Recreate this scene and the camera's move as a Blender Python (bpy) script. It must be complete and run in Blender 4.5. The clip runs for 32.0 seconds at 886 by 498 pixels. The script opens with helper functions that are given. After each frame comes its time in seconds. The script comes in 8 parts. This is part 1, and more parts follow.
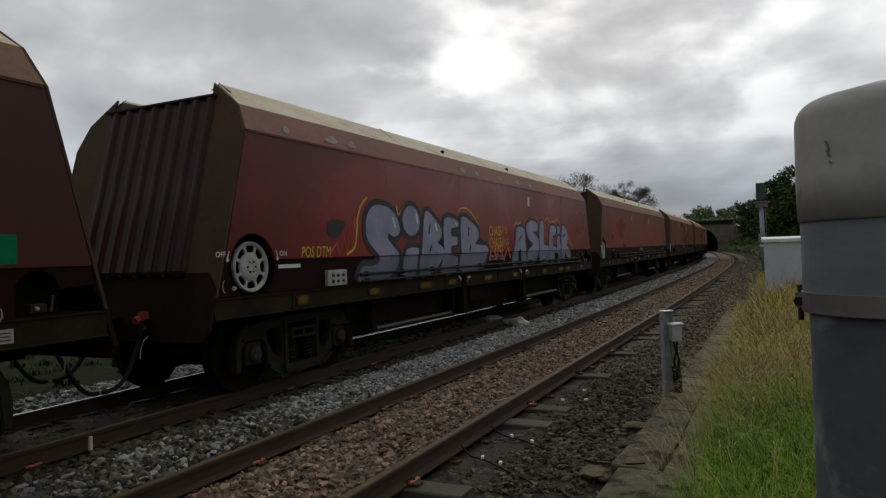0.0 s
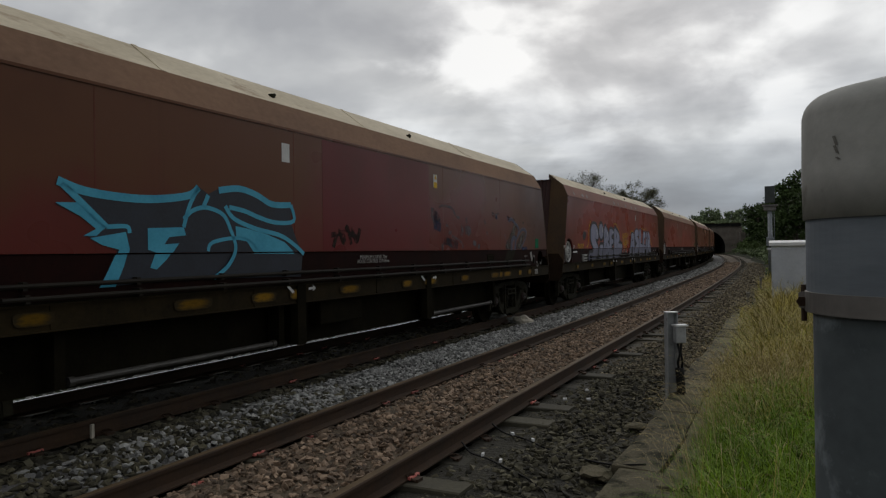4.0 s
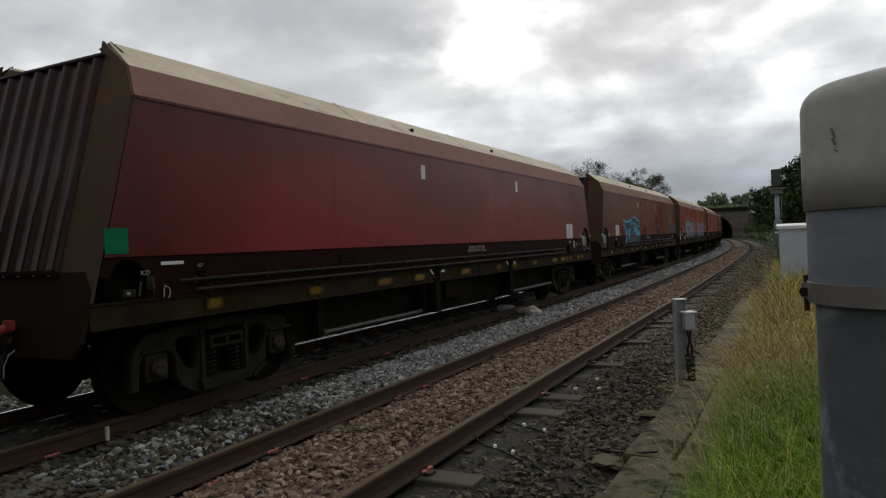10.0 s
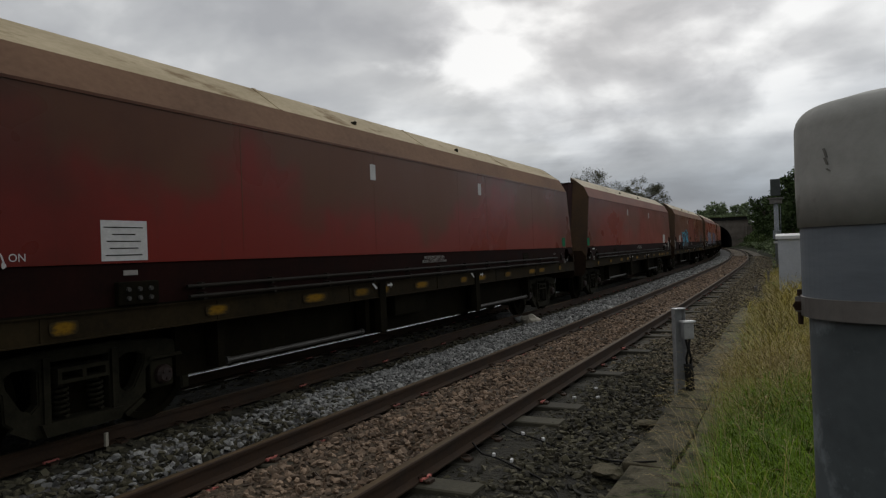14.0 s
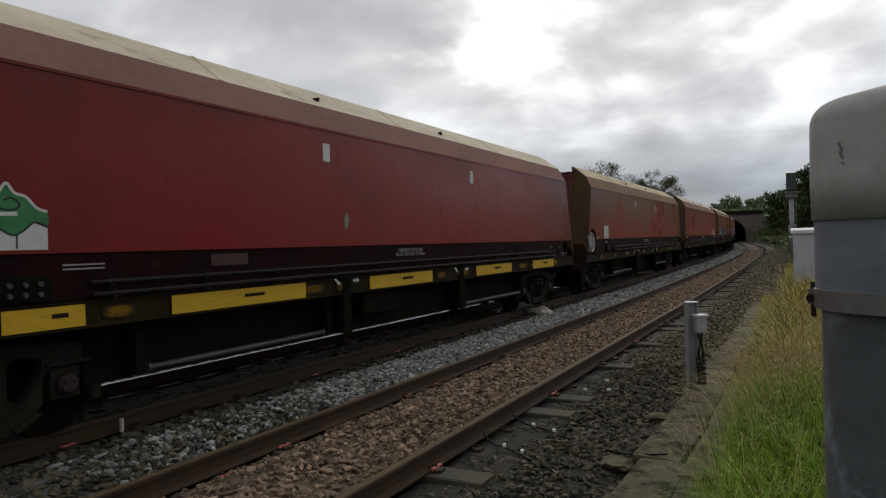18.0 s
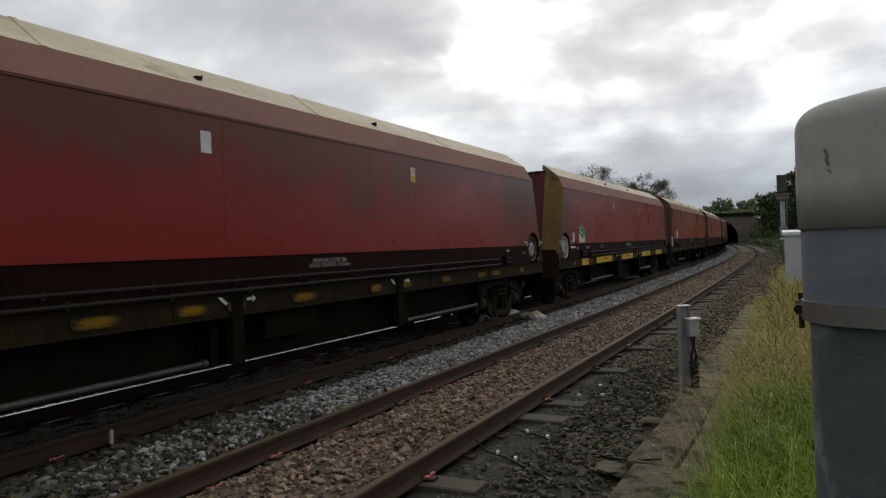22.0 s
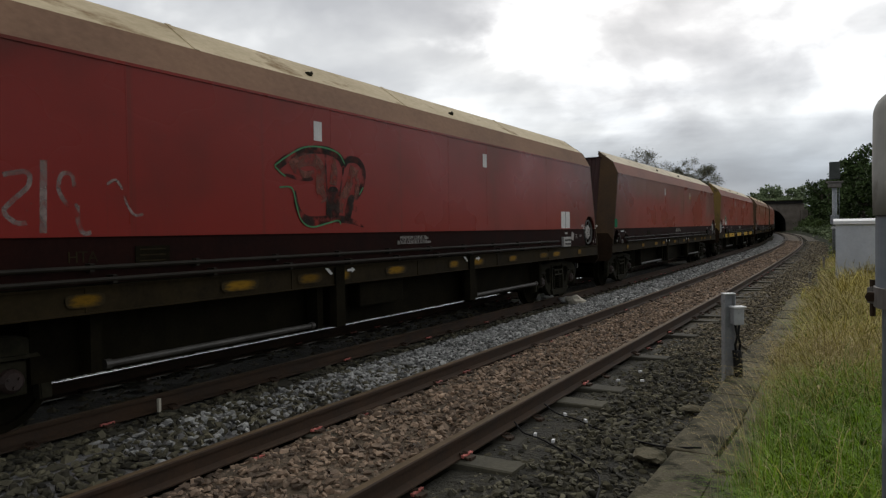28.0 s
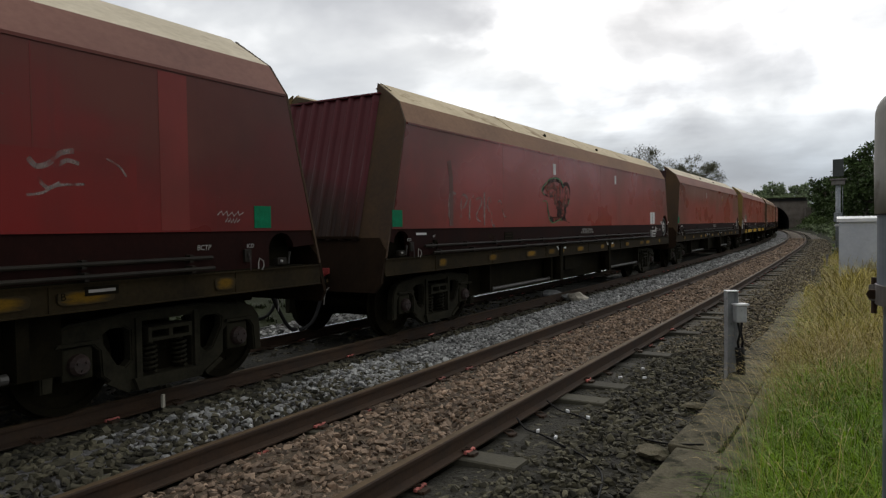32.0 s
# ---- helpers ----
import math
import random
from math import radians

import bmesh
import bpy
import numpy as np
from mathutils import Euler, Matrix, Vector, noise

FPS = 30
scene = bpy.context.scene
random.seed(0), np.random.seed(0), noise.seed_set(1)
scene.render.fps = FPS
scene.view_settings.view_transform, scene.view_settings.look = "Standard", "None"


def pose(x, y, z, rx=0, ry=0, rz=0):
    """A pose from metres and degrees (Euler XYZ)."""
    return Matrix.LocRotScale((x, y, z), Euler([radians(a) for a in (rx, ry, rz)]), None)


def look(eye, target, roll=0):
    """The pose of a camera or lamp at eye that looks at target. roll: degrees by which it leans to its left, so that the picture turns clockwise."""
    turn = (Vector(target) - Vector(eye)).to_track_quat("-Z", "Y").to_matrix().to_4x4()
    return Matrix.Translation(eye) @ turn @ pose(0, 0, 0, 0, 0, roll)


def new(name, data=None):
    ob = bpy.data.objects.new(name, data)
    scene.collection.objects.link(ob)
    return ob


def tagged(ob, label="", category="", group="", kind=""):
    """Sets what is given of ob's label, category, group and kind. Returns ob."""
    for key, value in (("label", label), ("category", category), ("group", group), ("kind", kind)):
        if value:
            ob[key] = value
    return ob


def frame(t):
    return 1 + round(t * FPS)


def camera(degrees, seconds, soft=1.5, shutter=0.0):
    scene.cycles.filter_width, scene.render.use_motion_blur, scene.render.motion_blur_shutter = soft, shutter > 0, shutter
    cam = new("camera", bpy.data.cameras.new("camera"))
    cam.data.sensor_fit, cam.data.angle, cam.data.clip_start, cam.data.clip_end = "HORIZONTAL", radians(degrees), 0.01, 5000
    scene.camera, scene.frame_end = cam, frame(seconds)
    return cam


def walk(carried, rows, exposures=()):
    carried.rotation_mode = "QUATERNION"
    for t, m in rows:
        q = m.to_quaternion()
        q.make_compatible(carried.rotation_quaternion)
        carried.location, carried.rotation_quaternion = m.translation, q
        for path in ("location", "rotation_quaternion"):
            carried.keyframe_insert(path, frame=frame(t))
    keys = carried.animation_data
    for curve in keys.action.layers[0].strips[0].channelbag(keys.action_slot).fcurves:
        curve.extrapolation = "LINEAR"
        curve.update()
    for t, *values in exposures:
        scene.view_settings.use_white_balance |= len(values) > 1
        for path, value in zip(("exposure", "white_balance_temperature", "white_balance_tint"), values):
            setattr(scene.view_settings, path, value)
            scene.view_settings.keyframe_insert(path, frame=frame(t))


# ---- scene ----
SECONDS = 32.0
cam = camera(65.45, SECONDS, soft=1.25)


def held(x, y, z, yaw, pitch, roll):
    """The pose of a level camera turned by yaw (to the left), pitch (up) and roll."""
    return pose(x, y, z, 90 + pitch, 0, yaw) @ pose(0, 0, 0, 0, 0, roll)


# seconds, place, yaw, pitch, roll: a camera held by hand beside the line
PATH = [
    (0.0, -0.010, 0.003, 1.579, -1.25, 0.35, -2.06), (0.5, -0.004, 0.009, 1.576, -1.19, 0.13, -1.33), (1.0, -0.013, 0.024, 1.568, -1.28, 0.26, -0.14),
    (1.5, -0.024, -0.019, 1.570, -1.38, 0.11, -0.73), (2.0, -0.005, 0.009, 1.575, -1.38, 0.16, -1.06), (2.5, -0.009, 0.007, 1.571, -1.06, 0.21, -0.51),
    (3.0, -0.009, -0.001, 1.573, -1.13, 0.39, -1.02), (3.5, 0.005, 0.025, 1.572, -0.74, 0.28, -0.81), (5.5, -0.001, 0.006, 1.574, -0.63, -0.30, -0.90),
    (6.0, 0.007, 0.018, 1.579, 0.04, -0.17, -1.27), (6.5, 0.006, 0.014, 1.581, -0.31, -0.89, -1.47), (7.0, 0.011, 0.018, 1.585, -0.26, -0.89, -1.51),
    (7.5, 0.007, 0.013, 1.583, -0.43, -1.18, -1.50), (8.0, -0.002, -0.001, 1.580, -0.30, -1.51, -1.51), (8.5, 0.002, 0.001, 1.583, 0.12, -1.06, -1.72),
    (9.0, 0.001, 0.002, 1.583, -0.00, -0.63, -1.83), (9.5, 0.002, 0.001, 1.582, -0.57, -0.43, -2.17), (10.0, 0.005, 0.008, 1.582, -0.16, -0.49, -2.49),
    (10.5, 0.004, 0.001, 1.586, 0.24, -0.24, -2.49), (11.0, 0.006, 0.004, 1.588, -0.18, -0.17, -2.57), (11.5, 0.010, 0.009, 1.589, -0.13, -0.74, -2.69),
    (12.0, 0.003, 0.000, 1.585, -0.54, 0.13, -1.87), (12.5, -0.001, -0.001, 1.577, -0.54, 0.43, -0.75), (13.0, -0.000, -0.002, 1.580, -0.55, 0.21, -1.08),
    (13.5, 0.003, -0.004, 1.586, -0.33, 0.17, -1.69), (14.0, -0.001, -0.016, 1.589, -0.24, 0.14, -2.15), (14.5, 0.004, -0.009, 1.592, -0.20, -0.11, -2.43),
    (16.5, -0.006, -0.025, 1.588, 0.32, -0.75, -2.05), (17.0, -0.003, -0.025, 1.587, 1.06, -0.58, -1.73), (17.5, -0.007, -0.020, 1.584, 0.88, -0.34, -1.38),
    (18.0, -0.007, -0.031, 1.587, 0.78, -0.55, -1.62), (18.5, -0.020, -0.056, 1.586, 1.18, -1.02, -1.84), (19.0, 0.005, -0.019, 1.595, 1.49, -0.91, -2.53),
    (19.5, 0.029, 0.026, 1.599, 1.43, -1.09, -2.46), (20.0, 0.024, 0.020, 1.594, 1.09, -0.70, -1.99), (20.5, -0.004, -0.020, 1.583, 1.00, -0.69, -1.50),
    (21.0, 0.004, -0.020, 1.595, 0.44, -0.51, -2.92), (21.5, 0.019, 0.004, 1.595, 0.48, -0.34, -2.48), (22.0, 0.014, -0.001, 1.596, 0.21, -0.14, -2.22),
    (22.5, 0.010, -0.013, 1.594, 0.72, -0.14, -2.29), (23.0, 0.005, -0.014, 1.589, 0.29, -0.17, -1.98), (23.5, 0.016, 0.004, 1.592, 0.50, -0.13, -1.94),
    (24.0, 0.005, -0.013, 1.588, 0.90, 0.08, -1.58), (24.5, 0.010, -0.005, 1.589, 0.90, -0.14, -1.48), (26.5, -0.002, 0.015, 1.595, 1.99, -1.31, -1.68),
    (27.0, -0.032, -0.070, 1.589, 2.56, -1.20, -1.18), (27.5, -0.015, -0.003, 1.589, 3.11, -1.28, -1.18), (28.0, -0.014, -0.006, 1.592, 3.48, -1.59, -0.98),
    (28.5, -0.004, 0.002, 1.587, 3.44, -1.61, -1.07), (29.0, -0.020, -0.013, 1.590, 3.44, -1.47, -1.47), (29.5, -0.010, -0.006, 1.589, 4.42, -1.26, -2.37),
    (30.0, -0.018, -0.016, 1.596, 3.94, -0.69, -1.55), (30.5, -0.028, -0.023, 1.589, 4.95, -0.51, -1.01), (31.0, -0.014, -0.017, 1.591, 4.97, -1.36, -1.14),
    (31.5, -0.021, -0.019, 1.591, 4.13, -1.84, -1.39), (32.0, -0.019, -0.019, 1.593, 3.69, -1.85, -0.88),
]
STOPS = [(0, -0.16), (3, -0.28), (6, -0.25), (8, 0.1), (9, 0.14), (11, -0.08), (12, -0.08), (13, -0.27), (14, -0.25), (16.5, 0.2), (17.2, 0.2), (18, 0.05), (19, 0.18), (22, 0.15), (23, 0.12), (24, -0.02), (27, 0.2), (30, 0.25), (32, 0.36)]
walk(cam, [(r[0], held(*r[1:])) for r in PATH], STOPS)

# ---------------------------------------------------------------- the line: near track's centre from its curvature
KNOT = np.array([-400, -60, -14, 15, 35, 60, 90, 125, 160, 200, 420.0])
BEND = np.array([0, 0, 0.283, -0.040, -0.074, -0.154, -0.107, -0.171, -0.250, -0.250, 0]) / 100
RISE = np.array([-0.03, -0.03, -0.029, -0.099, -0.076, -0.096, -0.022, 0.042, 0.073, 0.09, 0.09]) + 0.063
STEP = 0.25
SS = np.arange(-400, 420 + STEP, STEP)
HEAD = np.cumsum(np.interp(SS, KNOT, BEND)) * STEP
I0 = int(np.searchsorted(SS, 0))
HEAD += 0.46634 - HEAD[I0]
CX = np.cumsum(np.sin(HEAD)) * STEP
CY = np.cumsum(np.cos(HEAD)) * STEP
CX += -1.75544 - CX[I0]
CY += 4.0 - CY[I0]
CZ = np.interp(SS, KNOT, RISE)
CZ -= CZ[I0]
APART = 3.35          # from track centre to track centre
GAUGE = 0.7525        # centre line to the middle of a rail head


def on_line(s, lat=0.0, z=0.0):
    """A point of the plan: s metres along the near track, lat metres to its right, z above the rails."""
    h = np.interp(s, SS, HEAD)
    return Vector((np.interp(s, SS, CX) + lat * math.cos(h), np.interp(s, SS, CY) - lat * math.sin(h), np.interp(s, SS, CZ) + z))


def on_lines(s, lat, z):
    """The same for arrays."""
    h = np.interp(s, SS, HEAD)
    return np.stack([np.interp(s, SS, CX) + lat * np.cos(h), np.interp(s, SS, CY) - lat * np.sin(h), np.interp(s, SS, CZ) + z], -1)


def to_line(x, y):
    """s and lat of world points."""
    s = (x + 1.755) * 0.449 + (y - 4.0) * 0.893
    for _ in range(6):
        h = np.interp(s, SS, HEAD)
        s = s + (x - np.interp(s, SS, CX)) * np.sin(h) + (y - np.interp(s, SS, CY)) * np.cos(h)
    h = np.interp(s, SS, HEAD)
    return s, (x - np.interp(s, SS, CX)) * np.cos(h) - (y - np.interp(s, SS, CY)) * np.sin(h)


# ---------------------------------------------------------------- light: overcast, the sun behind cloud ahead of the camera
SUN_TURN, SUN_HEIGHT = radians(13), radians(27)
world = bpy.data.worlds.new("overcast")
scene.world = world
world.use_nodes = True
wn, wl = world.node_tree.nodes, world.node_tree.links
wn.clear()


def wnode(kind, **values):
    n = wn.new(kind)
    for k, v in values.items():
        n.inputs[k].default_value = v
    return n


def wmath(op, a, b=None):
    n = wn.new("ShaderNodeMath")
    n.operation = op
    for i, v in enumerate((a, b)):
        if v is None:
            continue
        if isinstance(v, (int, float)):
            n.inputs[i].default_value = v
        else:
            wl.new(v, n.inputs[i])
    return n.outputs[0]


def wramp(fac, stops):
    n = wn.new("ShaderNodeValToRGB")
    e = n.color_ramp.elements
    while len(e) < len(stops):
        e.new(0.5)
    for el, (p, c) in zip(e, stops):
        el.position, el.color = p, (*c, 1)
    wl.new(fac, n.inputs[0])
    return n.outputs[0]


def wmix(fac, a, b, blend="MIX"):
    n = wn.new("ShaderNodeMix")
    n.data_type, n.blend_type = "RGBA", blend
    for i, v in ((0, fac), (6, a), (7, b)):
        if isinstance(v, (int, float)):
            n.inputs[i].default_value = v
        elif isinstance(v, tuple):
            n.inputs[i].default_value = (*v, 1)
        else:
            wl.new(v, n.inputs[i])
    return n.outputs[2]


coord = wn.new("ShaderNodeTexCoord")
norm = wn.new("ShaderNodeVectorMath")
norm.operation = "NORMALIZE"
wl.new(coord.outputs["Generated"], norm.inputs[0])
sep = wn.new("ShaderNodeSeparateXYZ")
wl.new(norm.outputs[0], sep.inputs[0])
height = wmath("MAXIMUM", sep.outputs[2], 0.0)
flat = wmath("ADD", height, 0.42)
comb = wn.new("ShaderNodeCombineXYZ")
wl.new(wmath("DIVIDE", sep.outputs[0], flat), comb.inputs[0])
wl.new(wmath("DIVIDE", sep.outputs[1], flat), comb.inputs[1])
shift = wn.new("ShaderNodeMapping")
shift.inputs["Location"].default_value = (3.1, 0.7, 0.0)
wl.new(comb.outputs[0], shift.inputs[0])


def wnoise(scale, detail, rough, warp):
    n = wnode("ShaderNodeTexNoise", Scale=scale, Detail=detail, Roughness=rough, Distortion=warp)
    wl.new(shift.outputs[0], n.inputs["Vector"])
    return n.outputs["Fac"]


big, fine = wnoise(1.25, 4.0, 0.5, 0.0), wnoise(3.8, 8.0, 0.52, 0.0)
cloud = wmath("ADD", wmath("MULTIPLY", big, 0.55), wmath("MULTIPLY", fine, 0.45))
toward = wn.new("ShaderNodeVectorMath")
toward.operation = "DOT_PRODUCT"
wl.new(norm.outputs[0], toward.inputs[0])
toward.inputs[1].default_value = (math.sin(SUN_TURN) * math.cos(SUN_HEIGHT), math.cos(SUN_TURN) * math.cos(SUN_HEIGHT), math.sin(SUN_HEIGHT))
# the cloud sheet over bearing and height: a torn edge, bright thin cloud to its right, layered grey below
bearing = wmath("ARCTAN2", sep.outputs[0], sep.outputs[1])
layer = wn.new("ShaderNodeCombineXYZ")
wl.new(bearing, layer.inputs[0])
wl.new(wmath("MULTIPLY", height, 1.9), layer.inputs[1])


def wlayer(scale, detail, rough, off):
    n = wnode("ShaderNodeTexNoise", Scale=scale, Detail=detail, Roughness=rough, Distortion=0.25)
    mp = wn.new("ShaderNodeMapping")
    mp.inputs["Location"].default_value = (off, off * 0.6, off * 0.3)
    wl.new(layer.outputs[0], mp.inputs[0])
    wl.new(mp.outputs[0], n.inputs["Vector"])
    return wmath("SUBTRACT", n.outputs["Fac"], 0.5)


def wstep(value, a, b):
    n = wn.new("ShaderNodeMapRange")
    n.interpolation_type = "SMOOTHSTEP"
    wl.new(value, n.inputs["Value"])
    n.inputs["From Min"].default_value, n.inputs["From Max"].default_value = a, b
    return n.outputs[0]


torn, wisp, soft_layer = wlayer(6.4, 7.0, 0.52, 2.0), wlayer(5.0, 6.0, 0.48, 7.4), wlayer(3.0, 5.0, 0.5, 4.0)
slant = wmath("MULTIPLY", wmath("MAXIMUM", wmath("SUBTRACT", 0.27, height), 0.0), 1.5)
edge = wstep(wmath("ADD", wmath("SUBTRACT", wmath("ADD", bearing, 0.045), slant), wmath("MULTIPLY", torn, 0.34)), -0.03, 0.05)
floor_of_gap = wstep(wmath("ADD", height, wmath("MULTIPLY", wisp, 0.16)), 0.100, 0.200)
far_side = wstep(bearing, 0.75, 0.40)
thinned = wmath("MULTIPLY", wmath("MULTIPLY", edge, floor_of_gap), far_side)
lit = wramp(wmath("ADD", wmath("ADD", wmath("MULTIPLY", wisp, 1.15), wmath("MULTIPLY", torn, 0.7)), 0.480), [(0.30, (0.48, 0.485, 0.50)), (0.43, (0.62, 0.62, 0.63)), (0.52, (0.80, 0.80, 0.80)), (0.62, (1.0, 0.995, 0.985))])
sheet = wramp(wmath("ADD", wmath("ADD", wmath("MULTIPLY", cloud, 0.5), wmath("MULTIPLY", soft_layer, 0.75)), wmath("ADD", wmath("MULTIPLY", torn, 0.22), 0.25)), [(0.34, (0.41, 0.415, 0.43)), (0.46, (0.55, 0.555, 0.56)), (0.54, (0.74, 0.74, 0.735)), (0.64, (1.05, 1.05, 1.03))])
tone = wmix(thinned, sheet, lit)
strata = wn.new("ShaderNodeCombineXYZ")        # level streaks low over the horizon
wl.new(wmath("MULTIPLY", bearing, 2.2), strata.inputs[0])
wl.new(wmath("MULTIPLY", height, 13.0), strata.inputs[1])
streaks = wnode("ShaderNodeTexNoise", Scale=1.6, Detail=6.0, Roughness=0.5, Distortion=0.4)
wl.new(strata.outputs[0], streaks.inputs["Vector"])
banks = wramp(streaks.outputs["Fac"], [(0.36, (0.80, 0.815, 0.84)), (0.50, (1.0, 1.0, 1.0)), (0.64, (1.16, 1.15, 1.13))])
tone = wmix(wstep(height, 0.26, 0.12), tone, wmix(1.0, tone, banks, "MULTIPLY"))
low = wramp(wmath("ADD", height, wmath("MULTIPLY", wisp, 0.05)), [(0.0, (0.44, 0.54, 0.68)), (0.055, (0.50, 0.60, 0.74)), (0.085, (0.62, 0.70, 0.81)), (0.15, (0.90, 0.94, 0.99)), (0.24, (1.12, 1.13, 1.14)), (0.55, (1.06, 1.06, 1.06))])
tone = wmix(1.0, tone, low, "MULTIPLY")
away = wramp(wmath("MULTIPLY", wmath("ADD", toward.outputs["Value"], 1.0), 0.5), [(0.0, (0.50, 0.50, 0.51)), (0.45, (0.57, 0.57, 0.58)), (0.88, (1.0, 1.0, 1.0))])
tone = wmix(1.0, tone, away, "MULTIPLY")        # thicker cloud away from the sun
sky = wn.new("ShaderNodeTexSky")
sky.sky_type, sky.sun_disc, sky.sun_elevation, sky.sun_rotation = "NISHITA", False, SUN_HEIGHT, SUN_TURN
blue = wmix(1.0, sky.outputs[0], (0.1, 0.1, 0.1), "MULTIPLY")
back = wn.new("ShaderNodeBackground")
wl.new(wmix(0.06, tone, blue), back.inputs[0])
back.inputs[1].default_value = 1.0
wl.new(back.outputs[0], wn.new("ShaderNodeOutputWorld").inputs[0])

sun_data = bpy.data.lights.new("sun", "SUN")
sun_data.energy, sun_data.angle, sun_data.color = 0.4, radians(25), (1.0, 0.96, 0.9)
sun = new("sun", sun_data)
sun.matrix_world = look((0, 0, 60), (-math.sin(SUN_TURN) * math.cos(SUN_HEIGHT), -math.cos(SUN_TURN) * math.cos(SUN_HEIGHT), 60 - math.sin(SUN_HEIGHT)))

# ---------------------------------------------------------------- materials
def surface(name, dark, light, rough=0.8, metal=0.0, scale=3.0, fine=40.0, bump=0.3, depth=0.01, stretch=(1, 1, 1), spots=None, island=0.0, each=0.0, spec=0.5):
    """A two-scale noise surface. spots: (colour, scale, share) of a third tone; island, each: how far pieces vary in brightness."""
    m = bpy.data.materials.new(name)
    m.use_nodes = True
    n, l = m.node_tree.nodes, m.node_tree.links
    bsdf = n["Principled BSDF"]
    tc = n.new("ShaderNodeTexCoord")
    mp = n.new("ShaderNodeMapping")
    mp.inputs["Scale"].default_value = stretch
    l.new(tc.outputs["Object"], mp.inputs[0])

    def noise_at(s, detail=6.0, rgh=0.6):
        t = n.new("ShaderNodeTexNoise")
        t.inputs["Scale"].default_value, t.inputs["Detail"].default_value, t.inputs["Roughness"].default_value = s, detail, rgh
        l.new(mp.outputs[0], t.inputs["Vector"])
        return t.outputs["Fac"]

    def ramp(fac, a, b):
        r = n.new("ShaderNodeMapRange")
        r.inputs["From Min"].default_value, r.inputs["From Max"].default_value = a, b
        l.new(fac, r.inputs["Value"])
        return r.outputs[0]

    def mix(fac, a, b, blend="MIX"):
        x = n.new("ShaderNodeMix")
        x.data_type, x.blend_type = "RGBA", blend
        for i, v in ((0, fac), (6, a), (7, b)):
            if isinstance(v, float):
                x.inputs[i].default_value = v
            elif isinstance(v, tuple):
                x.inputs[i].default_value = (*v, 1)
            else:
                l.new(v, x.inputs[i])
        return x.outputs[2]

    large, small = noise_at(scale), noise_at(fine, 4.0)
    both = n.new("ShaderNodeMath")
    both.operation = "MULTIPLY_ADD"
    l.new(small, both.inputs[0])
    both.inputs[1].default_value = 0.45
    l.new(large, both.inputs[2])
    col = mix(ramp(both.outputs[0], 0.42, 1.0), dark, light)
    if spots:
        col = mix(ramp(noise_at(spots[1], 5.0, 0.65), 1.0 - spots[2] - 0.06, 1.0 - spots[2] + 0.06), col, spots[0])
    for amount, kind in ((island, "geo"), (each, "obj")):
        if amount:
            src = n.new("ShaderNodeNewGeometry").outputs["Random Per Island"] if kind == "geo" else n.new("ShaderNodeObjectInfo").outputs["Random"]
            r = n.new("ShaderNodeMapRange")
            r.inputs["To Min"].default_value, r.inputs["To Max"].default_value = 1 - amount, 1 + amount
            l.new(src, r.inputs["Value"])
            grey = n.new("ShaderNodeCombineColor")
            for i in range(3):
                l.new(r.outputs[0], grey.inputs[i])
            col = mix(1.0, col, grey.outputs[0], "MULTIPLY")
    l.new(col, bsdf.inputs["Base Color"])
    rr = n.new("ShaderNodeMapRange")
    rr.inputs["To Min"].default_value, rr.inputs["To Max"].default_value = max(rough - 0.12, 0.05), min(rough + 0.12, 1.0)
    l.new(large, rr.inputs["Value"])
    l.new(rr.outputs[0], bsdf.inputs["Roughness"])
    bsdf.inputs["Metallic"].default_value = metal
    bsdf.inputs["Specular IOR Level"].default_value = spec
    if bump:
        b = n.new("ShaderNodeBump")
        b.inputs["Strength"].default_value, b.inputs["Distance"].default_value = bump, depth
        l.new(small, b.inputs["Height"])
        l.new(b.outputs[0], bsdf.inputs["Normal"])
    return m


